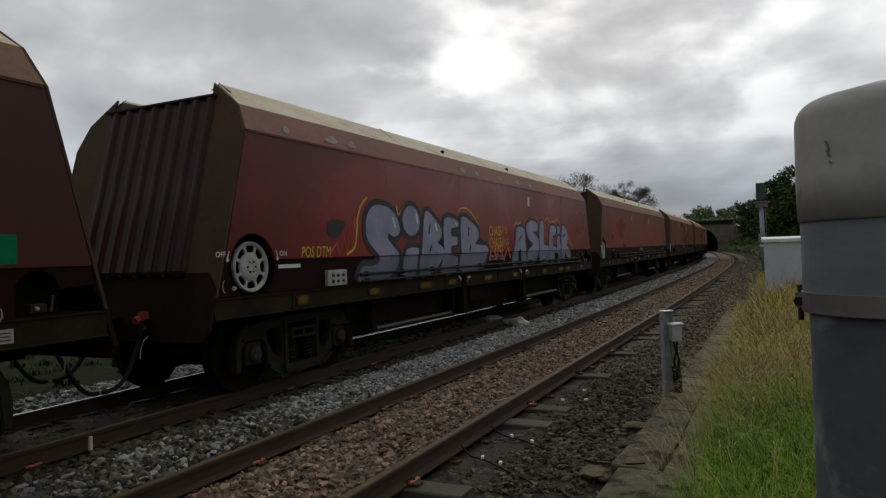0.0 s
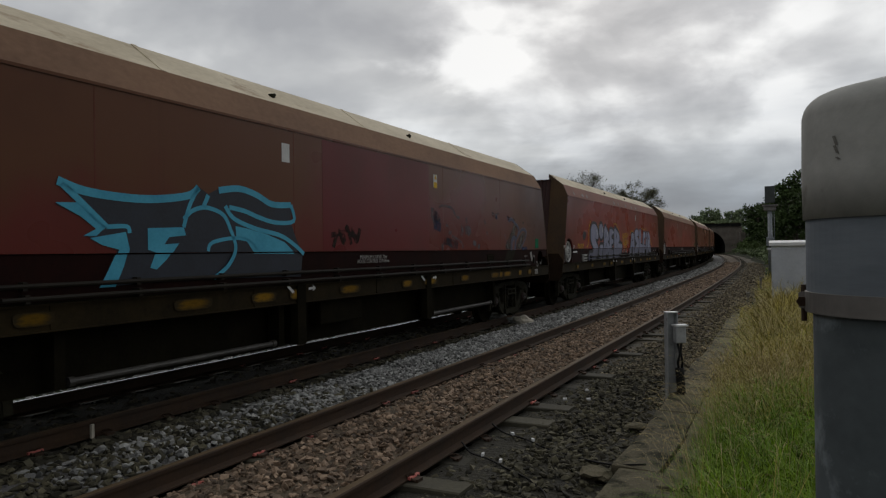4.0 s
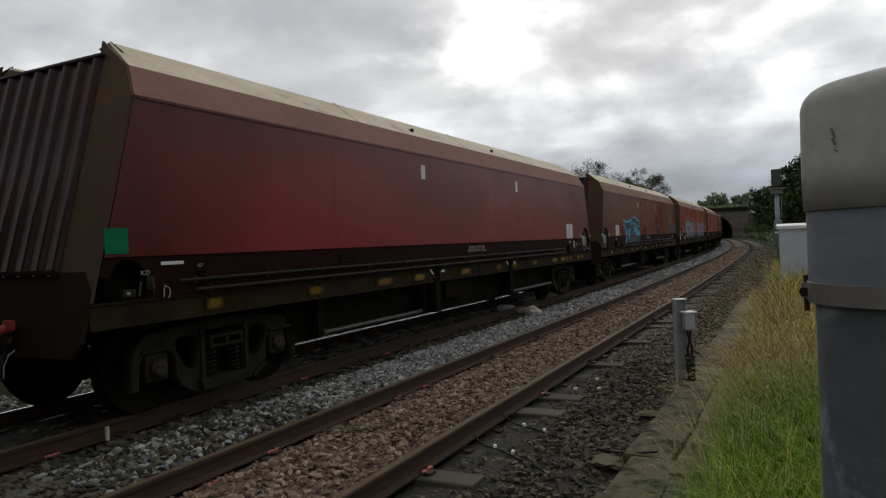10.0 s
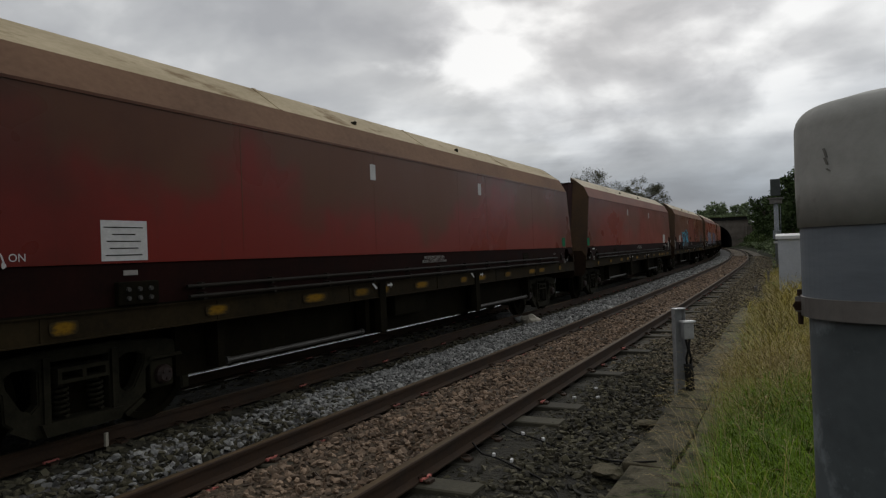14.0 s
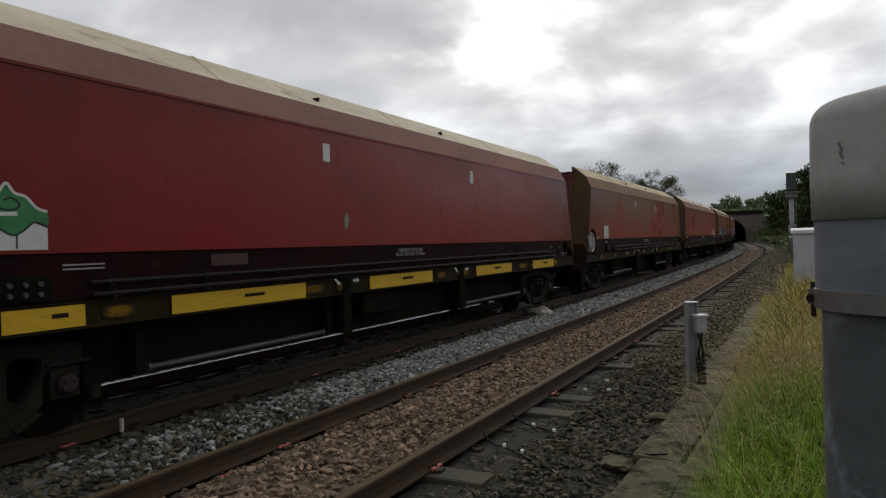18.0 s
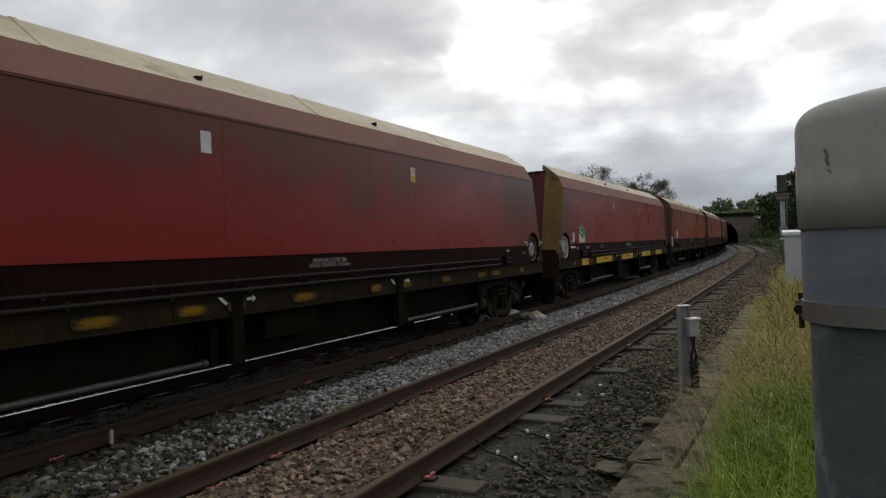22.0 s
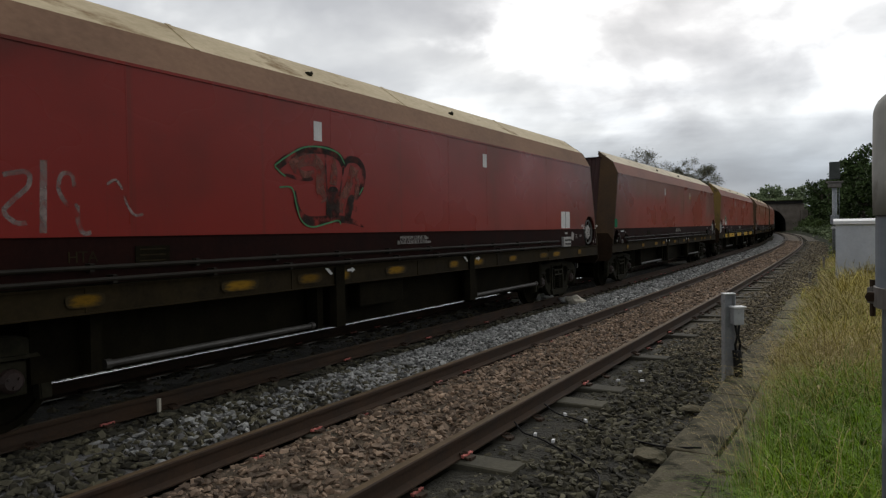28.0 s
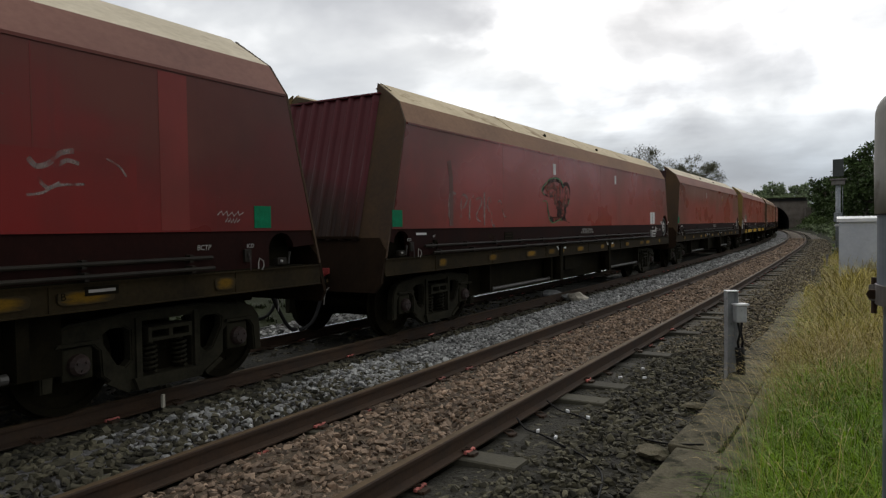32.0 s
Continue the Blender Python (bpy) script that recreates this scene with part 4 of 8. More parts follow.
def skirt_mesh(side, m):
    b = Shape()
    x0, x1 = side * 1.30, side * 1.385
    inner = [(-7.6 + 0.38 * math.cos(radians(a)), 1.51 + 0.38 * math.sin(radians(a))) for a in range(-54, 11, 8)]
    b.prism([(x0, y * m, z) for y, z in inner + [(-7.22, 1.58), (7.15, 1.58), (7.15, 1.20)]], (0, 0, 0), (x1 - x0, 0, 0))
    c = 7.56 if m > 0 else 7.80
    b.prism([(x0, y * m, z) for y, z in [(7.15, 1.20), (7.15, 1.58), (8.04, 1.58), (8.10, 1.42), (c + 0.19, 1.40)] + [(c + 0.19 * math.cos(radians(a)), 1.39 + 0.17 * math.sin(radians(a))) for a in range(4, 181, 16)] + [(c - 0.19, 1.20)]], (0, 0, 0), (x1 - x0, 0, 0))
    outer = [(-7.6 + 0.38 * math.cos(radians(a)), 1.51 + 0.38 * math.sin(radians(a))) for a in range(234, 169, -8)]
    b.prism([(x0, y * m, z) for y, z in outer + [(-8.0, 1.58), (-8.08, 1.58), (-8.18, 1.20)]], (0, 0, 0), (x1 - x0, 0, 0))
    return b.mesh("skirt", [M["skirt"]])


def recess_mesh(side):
    """Ledge and back behind the skirt's openings, in the shade-darkened underframe colour."""
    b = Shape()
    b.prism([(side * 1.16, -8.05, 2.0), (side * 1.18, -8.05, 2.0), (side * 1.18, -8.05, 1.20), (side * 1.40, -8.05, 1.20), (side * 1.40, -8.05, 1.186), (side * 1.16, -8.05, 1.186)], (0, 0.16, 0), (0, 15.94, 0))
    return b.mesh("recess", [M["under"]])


def solebar_mesh(side):
    b = Shape()
    s = side
    poly = [(1.29, 0.955), (1.398, 0.955), (1.398, 0.966), (1.383, 0.968), (1.383, 1.170), (1.405, 1.172), (1.405, 1.185), (1.29, 1.185)]
    b.prism([(s * x, -8.2, z) for x, z in poly], (0, 0, 0), (0, 16.4, 0))
    for y in (-6.9, -5.0, -2.6, 0.0, 2.6, 5.0, 6.9):
        b.box(*sorted((s * 1.31, s * 1.393)), y - 0.012, y + 0.012, 0.968, 1.171)
    return b.mesh("solebar", [M["sole"]])


def pipe_mesh(side, m, z, x):
    b = Shape()
    y0, y1 = (-5.45, 6.55) if m > 0 else (-7.10 if z < 1.3 else -7.28, 5.45)
    b.tube([(side * x, y0, z), (side * x, y1, z)], 0.02, 8)
    y = y0 + 0.2
    while y < y1:
        b.box(*sorted((side * 1.37, side * (x + 0.01))), y - 0.02, y + 0.02, z - 0.035, z + 0.035)
        y += 1.05
    return b.mesh("side_pipe", [M["pipe"]])


def handwheel_mesh():
    """Brake handwheel: rim, eight spokes and a dished hub, facing x."""
    b = Shape()
    b.lathe([(0.290, 0.0), (0.290, 0.03), (0.278, 0.042), (0.266, 0.034), (0.252, 0.030), (0.244, 0.018), (0.244, 0.0), (0.290, 0.0)], (0, 0, 0), (1, 0, 0), 40)
    return b.mesh("handwheel", [M["wheel_white"]])


def hub_mesh():
    b = Shape()
    b.lathe([(0.001, 0.036), (0.05, 0.036), (0.085, 0.030), (0.10, 0.036), (0.15, 0.026), (0.168, 0.012), (0.170, -0.01)], (0, 0, 0), (1, 0, 0), 24)
    for i in range(6):
        a = i * math.pi / 3
        b.lathe([(0.001, 0.012), (0.012, 0.012), (0.013, 0.0)], (0.032, 0.062 * math.cos(a), 0.062 * math.sin(a)), (1, 0, 0), 6, 1)
    return b.mesh("hub", [M["wheel_white"], M["black"]])


def spoke_mesh():
    return Shape().prism([(0, 0.155, 0.040), (0, 0.180, 0.019), (0, 0.215, 0.014), (0, 0.238, 0.026), (0, 0.256, 0.046), (0, 0.256, -0.046), (0, 0.238, -0.026), (0, 0.215, -0.014), (0, 0.180, -0.019), (0, 0.155, -0.040)], (0.004, 0, 0), (0.020, 0, 0)).mesh("spoke", [M["wheel_white"]])


def hopper_mesh():
    """Dark chutes and centre sill under the body, with the inner slope sheets."""
    b = Shape()
    b.add([(-1.34, -7.6, 3.0), (-0.4, -5.5, 1.3), (-0.4, 5.5, 1.3), (-1.34, 7.6, 3.0), (1.34, -7.6, 3.0), (0.4, -5.5, 1.3), (0.4, 5.5, 1.3), (1.34, 7.6, 3.0)],
          [(0, 1, 2, 3), (4, 7, 6, 5), (0, 4, 5, 1), (3, 2, 6, 7), (1, 5, 6, 2)])
    return b.mesh("hopper", [M["under"]])


def chute_mesh():
    b = Shape()
    lo = [(-0.80, -0.95, 0.38), (0.80, -0.95, 0.38), (0.80, 0.95, 0.38), (-0.80, 0.95, 0.38)]
    hi = [(-1.12, -1.62, 1.19), (1.12, -1.62, 1.19), (1.12, 1.62, 1.19), (-1.12, 1.62, 1.19)]
    b.add(lo + hi, [(0, 1, 2, 3), (0, 1, 5, 4), (1, 2, 6, 5), (2, 3, 7, 6), (3, 0, 4, 7), (4, 5, 6, 7)])
    return b.mesh("chute", [M["under"]])


def sill_mesh():
    return Shape().box(-0.28, 0.28, -8.2, 8.2, 0.72, 1.15, 0.02).mesh("centre_sill", [M["under"]])


def gear_mesh(side):
    """Door-operating tubes and hanger plates along one side, with an added dark sheet behind."""
    b = Shape()
    for y0, y1 in ((-4.72, -2.1), (2.1, 4.72)):
        b.tube([(side * 1.22, y0, 0.49), (side * 1.22, y1, 0.49)], 0.030, 10, 1)
        for y in (y0, y1):
            b.lathe([(0.001, 0.03), (0.042, 0.03), (0.042, -0.03), (0.001, -0.03)], (side * 1.22, y, 0.49), (0, 1, 0), 10, 1)
    for y in (-4.85, -2.0, -1.75, 1.85, 2.0, 4.85):
        b.box(*sorted((side * 1.10, side * 1.27)), y - 0.05, y + 0.05, 0.45, 0.96)
    # added long dark sheet, standing in for the shade beneath the wagon
    b.box(*sorted((side * 1.0, side * 1.06)), -5.28, 5.28, 0.402, 0.98)
    b.box(*sorted((side * 1.0, side * 1.26)), -1.2, -0.2, 0.62, 0.94, 0.02)
    return b.mesh("door_gear", [M["under"], M["tube"]])


def valve_mesh(m):
    b = Shape()
    y = -6.0 * m
    b.box(1.34, 1.44, y - 0.22, y + 0.22, 1.21, 1.42, 0.015)
    for i in range(3):
        for k in range(2):
            b.lathe([(0.001, 0.02), (0.02, 0.02), (0.024, 0.0)], (1.44, y - 0.12 + 0.12 * i, 1.27 + 0.08 * k), (1, 0, 0), 8, 1)
    return b.mesh("valve_panel", [M["under"], M["wheel_grey"]])


def frame_mesh(side):
    """Cast side frame of the bogie: one plate with pedestals, a spring window and two rounded openings, and a raised rim."""
    half = [(0.40, 0.86), (0.98, 0.81), (1.12, 0.76), (1.20, 0.66), (1.23, 0.50), (1.23, 0.27), (1.13, 0.27), (1.11, 0.54), (1.04, 0.62), (0.78, 0.62), (0.70, 0.55), (0.69, 0.32), (0.60, 0.25), (0.40, 0.13)]
    outer = half + [(-y, z) for y, z in half[::-1]]
    eye = [(0.40, 0.69), (0.46, 0.73), (0.60, 0.73), (0.67, 0.69), (0.66, 0.60), (0.54, 0.40), (0.46, 0.37), (0.40, 0.42)]
    spring = [(-0.29, 0.76), (0.29, 0.76), (0.29, 0.22), (-0.29, 0.22)]
    bm = bmesh.new()
    for loop in (outer, eye, [(-y, z) for y, z in eye], spring):
        vs = [bm.verts.new((side * 0.95, y, z)) for y, z in loop]
        for i in range(len(vs)):
            bm.edges.new((vs[i], vs[(i + 1) % len(vs)]))
    bmesh.ops.triangle_fill(bm, edges=list(bm.edges), use_beauty=True)
    ext = bmesh.ops.extrude_face_region(bm, geom=list(bm.faces))
    bmesh.ops.translate(bm, verts=[v for v in ext["geom"] if isinstance(v, bmesh.types.BMVert)], vec=(side * 0.10, 0, 0))
    bmesh.ops.recalc_face_normals(bm, faces=bm.faces)
    sharp = [e for e in bm.edges if len(e.link_faces) == 2 and e.calc_face_angle() > 0.9 and abs(e.verts[0].co.x - side * 1.05) < 1e-4 and abs(e.verts[1].co.x - side * 1.05) < 1e-4]
    bmesh.ops.bevel(bm, geom=sharp, offset=0.014, segments=2, affect="EDGES")
    b = Shape()
    bm.verts.index_update()
    b.add([v.co for v in bm.verts], [[v.index for v in f.verts] for f in bm.faces])
    bm.free()

    def bar(poly, a, c):
        b.prism([(side * a, y, z) for y, z in poly], (0, 0, 0), (side * (c - a), 0, 0))

    # bolster end with two pockets, wear plates, lips over the axle boxes and the bottom seat of the springs
    for z0, z1 in ((0.665, 0.70), (0.565, 0.595)):
        bar([(-0.25, z0), (0.25, z0), (0.25, z1), (-0.25, z1)], 0.86, 1.10)
    for y0, y1 in ((-0.25, -0.21), (-0.02, 0.02), (0.21, 0.25)):
        bar([(y0, 0.595), (y1, 0.595), (y1, 0.665), (y0, 0.665)], 0.86, 1.10)
    for k in (-1, 1):
        bar([(k * 0.30, 0.80), (k * 0.36, 0.80), (k * 0.36, 0.20), (k * 0.30, 0.20)], 1.045, 1.075)
        bar([(k * 0.72, 0.66), (k * 1.10, 0.66), (k * 1.12, 0.63), (k * 0.70, 0.63)], 1.045, 1.085)
        bar([(k * 0.42, 0.17), (k * 0.62, 0.28), (k * 0.66, 0.25), (k * 0.45, 0.13)], 1.045, 1.075)
    bar([(-0.40, 0.25), (0.40, 0.25), (0.36, 0.14), (-0.36, 0.14)], 0.90, 1.10)
    return b.mesh("side_frame", [M["bogie"]])


def spring_mesh():
    b = Shape()
    pts = [(0.062 * math.cos(i * 0.8), 0.062 * math.sin(i * 0.8), 0.27 + 0.28 * i / 47) for i in range(48)]
    b.tube(pts, 0.013, 6)
    return b.mesh("spring", [M["bogie"]])


def box_mesh(side):
    b = Shape()
    b.box(*sorted((side * 0.90, side * 1.03)), -0.14, 0.14, WHEEL - 0.13, WHEEL + 0.15, 0.02)
    b.lathe([(0.001, 0.07), (0.07, 0.07), (0.095, 0.04), (0.10, 0.0)], (side * 1.03, 0, WHEEL), (side, 0, 0), 16, 1)
    for i in range(3):
        a = i * 2.094 + 0.5
        b.lathe([(0.001, 0.015), (0.014, 0.015), (0.014, 0.0)], (side * 1.098, 0.045 * math.cos(a), WHEEL + 0.045 * math.sin(a)), (side, 0, 0), 6, 1)
    return b.mesh("axle_box", [M["bogie"], M["axle_cap"]])


def wheelset_mesh():
    b = Shape()
    b.tube([(-1.0, 0, 0), (1.0, 0, 0)], 0.075, 12)
    for s in (-1, 1):
        b.lathe([(0.08, 0.07), (0.14, 0.09), (0.30, 0.02), (0.39, 0.03), (0.40, 0.065), (WHEEL, 0.065), (WHEEL, -0.03), (WHEEL + 0.028, -0.045), (WHEEL + 0.028, -0.065), (0.39, -0.065), (0.30, -0.02), (0.14, -0.08), (0.08, -0.08)], (s * 0.752, 0, 0), (s, 0, 0), 28)
        for i in range(2):
            b.box(s * 0.752 + 0.03 * s - 0.012, s * 0.752 + 0.03 * s + 0.012, -0.03, 0.03, 0.18 + 0.0 * i, 0.30)
    return b.mesh("wheelset", [M["under"]])


def bolster_mesh():
    b = Shape()
    b.box(-0.92, 0.92, -0.22, 0.22, 0.44, 0.70, 0.03)
    b.lathe([(0.001, 0.14), (0.2, 0.14), (0.2, 0.0)], (0, 0, 0.66), (0, 0, 1), 16)
    # block added to close the spring windows so they look shaded
    b.box(-0.90, 0.90, -0.28, 0.28, 0.17, 0.44, 0.02)
    b.box(-0.7, 0.7, -0.50, -0.44, 0.30, 0.52)
    b.box(-0.7, 0.7, 0.44, 0.50, 0.30, 0.52)
    return b.mesh("bolster", [M["under"]])


def coupler_mesh(e):
    b = Shape()
    b.box(-0.09, 0.09, *sorted((e * 8.0, e * 8.6)), 0.80, 1.0)
    b.prism([(-0.14, e * 8.55, 0.78), (0.16, e * 8.55, 0.78), (0.18, e * 8.82, 0.78), (0.06, e * 8.86, 0.78), (0.04, e * 8.72, 0.78), (-0.10, e * 8.74, 0.78), (-0.16, e * 8.84, 0.78)], (0, 0, 0), (0, 0, 0.26))
    b.box(-1.32, 1.32, *sorted((e * 8.08, e * 8.2)), 0.93, 1.18)
    return b.mesh("coupler", [M["under"]])


def hose_mesh(e, x):
    b = Shape()
    y0 = e * 8.29
    low = 0.27 if x > 0 else 0.36
    b.tube([(x + 0.05 * math.sin(3 * u), y0 + e * (0.10 * math.sin(math.pi * u) * (1 - u) + 0.545 * u ** 1.4), low + (0.97 - low) * (1 - u) ** 2.0) for u in np.linspace(0, 1, 12)], 0.024, 8)
    b.tube([(x + 0.10, y0 + e * 0.02, 0.80), (x + 0.10, y0 + e * 0.09, 0.76), (x + 0.09, y0 + e * 0.13, 0.66), (x + 0.08, y0 + e * 0.13, 0.56)], 0.007, 6, 2)
    b.tube([(x + 0.06, y0 + e * 0.03, 0.90), (x + 0.12, y0 + e * 0.10, 0.86)], 0.016, 6, 3)
    b.tube([(x, y0 - e * 0.04, 1.0), (x, y0 + e * 0.12, 0.97)], 0.042, 8, 1)
    b.box(x - 0.02, x + 0.10, *sorted((y0 + e * 0.02, y0 + e * 0.06)), 0.98, 1.06, 0.0, 1)
    return b.mesh("brake_hose", [M["black"], M["hose_red"], M["dim_white"], M["yellow"]])


PLAIN = {1: dict(green=7.27, icd=7.10, irons=7.10, hole=7.56, bar=None, valve=None, pipes=(-5.45, 6.55)), -1: dict(green=7.92, icd=7.62, irons=7.52, hole=7.80, bar=7.30, valve=6.95, pipes=(-7.10, 5.45))}


def end_fittings(m):
    """Release wires, a bracket, drain cocks and a valve at the plain end: name and mesh of each."""
    y, h, v = (PLAIN[m][k] for k in ("irons", "hole", "valve"))
    y, h = y * m, h * m
    out = [("bracket", Shape().box(1.385, 1.415, y - 0.10, y - 0.01, 1.27, 1.40, 0.008).mesh("bracket", M["pipe"])),
           ("release_wire", Shape().tube([(1.42, y - 0.06, 1.36), (1.44, y - 0.05, 1.28), (1.43, y - 0.04, 1.18)], 0.007, 6).mesh("release_wire", M["axle_cap"])),
           ("release_wire", Shape().tube([(1.43, y + 0.07, 1.19), (1.43, y + 0.07, 1.25), (1.415, y + 0.10, 1.30), (1.44, y + 0.13, 1.27), (1.44, y + 0.135, 1.22), (1.43, y + 0.12, 1.18)], 0.006, 6).mesh("release_wire", M["dim_white"])),
           ("drain_cock", Shape().box(1.33, 1.395, h - 0.07, h + 0.07, 1.215, 1.29, 0.01).lathe([(0.001, 0.02), (0.014, 0.02), (0.016, 0.0)], (1.393, h - 0.02, 1.255), (1, 0, 0), 10, 1).mesh("drain_cock", [M["pipe"], M["dim_white"]])),
           ("cock_handle", Shape().tube([(1.37, h + 0.12, 1.22), (1.38, h + 0.13, 1.32), (1.385, h + 0.13, 1.35)], [0.012, 0.010, 0.016], 8).mesh("cock_handle", M["tube"]))]
    if v:
        v *= m
        out.append(("valve", Shape().box(1.385, 1.43, v - 0.04, v + 0.04, 1.33, 1.42, 0.01).tube([(1.42, v, 1.40), (1.44, v, 1.36), (1.44, v, 1.28)], 0.018, 8).mesh("valve", M["under"])))
    return out


for sd in (-1, 1):
    for m in (-1, 1):
        MESH["side", sd, m], MESH["skirt", sd, m] = side_mesh(sd, m), skirt_mesh(sd, m)
        MESH["pipe0", sd, m], MESH["pipe1", sd, m] = pipe_mesh(sd, m, 1.235, 1.47), pipe_mesh(sd, m, 1.335, 1.44)
        MESH["corner", m, sd] = corner_mesh(m, sd)
    MESH["hood0", sd], MESH["hood1", sd], MESH["sole", sd], MESH["gear", sd] = hood_mesh(sd, False), hood_mesh(sd, True), solebar_mesh(sd), gear_mesh(sd)
    MESH["frame", sd], MESH["box", sd] = frame_mesh(sd), box_mesh(sd)
    MESH["end", sd], MESH["coupler", sd], MESH["beam", sd] = end_mesh(sd), coupler_mesh(sd), beam_mesh(sd)
    MESH["valve", sd], MESH["fittings", sd] = valve_mesh(sd), end_fittings(sd)
    MESH["hose", sd, 0], MESH["hose", sd, 1] = hose_mesh(sd, 0.42), hose_mesh(sd, -0.36)
MESH["hub"], MESH["spoke"], MESH["chute"], MESH["sill"] = hub_mesh(), spoke_mesh(), chute_mesh(), sill_mesh()
MESH["seam"] = Shape().box(1.40, 1.4014, -0.006, 0.006, 1.61, 3.04).mesh("weld_seam", M["skirt"])
MESH["catch"] = Shape().box(1.06, 1.12, -0.05, 0.02, 3.49, 3.535, 0.008).tube([(1.12, -0.03, 3.49), (1.10, 0.04, 3.53), (1.05, 0.08, 3.56)], 0.012, 6).mesh("hood_catch", M["bogie"])
MESH["fold"] = Shape().box(1.40, 1.412, -7.64, 7.64, 3.045, 3.073).mesh("fold", M["skirt"])
for sd in (-1, 1):
    MESH["recess", sd] = recess_mesh(sd)
MESH["hand"], MESH["hopper"], MESH["spring"], MESH["wheelset"], MESH["bolster"] = handwheel_mesh(), hopper_mesh(), spring_mesh(), wheelset_mesh(), bolster_mesh()
MESH["mark"] = Shape().box(1.40, 1.404, -0.07, 0.07, -0.112, 0.112).mesh("notice", M["white"])
for k in (-1, 1):
    MESH["sweep", k] = ring([(k * 0.43 * math.cos(u), 0.43 * math.sin(u)) for u in np.linspace(0.44, 0.22, 8)], 0.013)
MESH["drop"] = Shape().prism([(1.40, 0.05 * math.cos(a) + 0.01 * math.cos(2 * a), 0.028 * math.sin(a)) for a in np.linspace(0, 5.9, 12)], (0, 0, 0), (0.003, 0, 0)).mesh("arrow_head", M["white"])
MESH["hook"] = ring([(0.07 * math.cos(u), 0.085 * math.sin(u)) for u in np.linspace(2.0, 4.4, 9)], 0.012)
MESH["plate"] = Shape().box(1.40, 1.405, -0.5, 0.5, -0.5, 0.5).mesh("panel", M["white"])
MESH["patch"] = Shape().box(1.395, 1.398, -0.5, 0.5, -0.5, 0.5).mesh("yellow_patch", M["yellow"])

MESH["smudge"] = Shape().prism([(1.395, 0.5 * math.copysign(abs(math.cos(a)) ** 0.55, math.cos(a)) * (1 + 0.03 * math.sin(3 * a)), 0.5 * math.copysign(abs(math.sin(a)) ** 0.55, math.sin(a)) * (1 + 0.05 * math.sin(2 * a + 1))) for a in np.linspace(0, 6.02, 22)], (0, 0, 0), (0.003, 0, 0)).mesh("yellow_patch", M["yellow"])
MESH["strut"] = Shape().box(1.30, 1.412, -0.085, 0.085, 0.45, 1.19, 0.01).mesh("bracket", M["under"])
MESH["slash"] = blob([(-0.08, 0.045), (-0.03, 0.05), (0.07, -0.03), (0.03, -0.045)], 0.0)
MESH["pointer"] = blob([(-0.12, 0.018), (0.02, 0.022), (0.02, 0.05), (0.12, 0.0), (0.02, -0.045), (0.02, -0.016), (-0.12, -0.018)], 0.0)
PATCHES = [(-6.85, 0.26), (-5.15, 0.34), (-3.5, 0.5), (-2.45, 0.42), (-1.85, 0.3), (-0.7, 0.5), (0.9, 0.34), (1.7, 0.5), (3.1, 0.4), (4.6, 0.5), (5.3, 0.5), (6.75, 0.26)]
SPIN = []


def sized(w, h):
    return Matrix.Diagonal((1, w, h, 1))


def side_text(wagon, text, y, z, size, mat=None, shear=0.0, offset=0.0, x=1.404, label="", name="lettering", squeeze=1.0):
    return part(name, words(text, size, shear, offset), wagon, label, Matrix.Translation((x, y, z)) @ sized(squeeze, 1.0), mat)


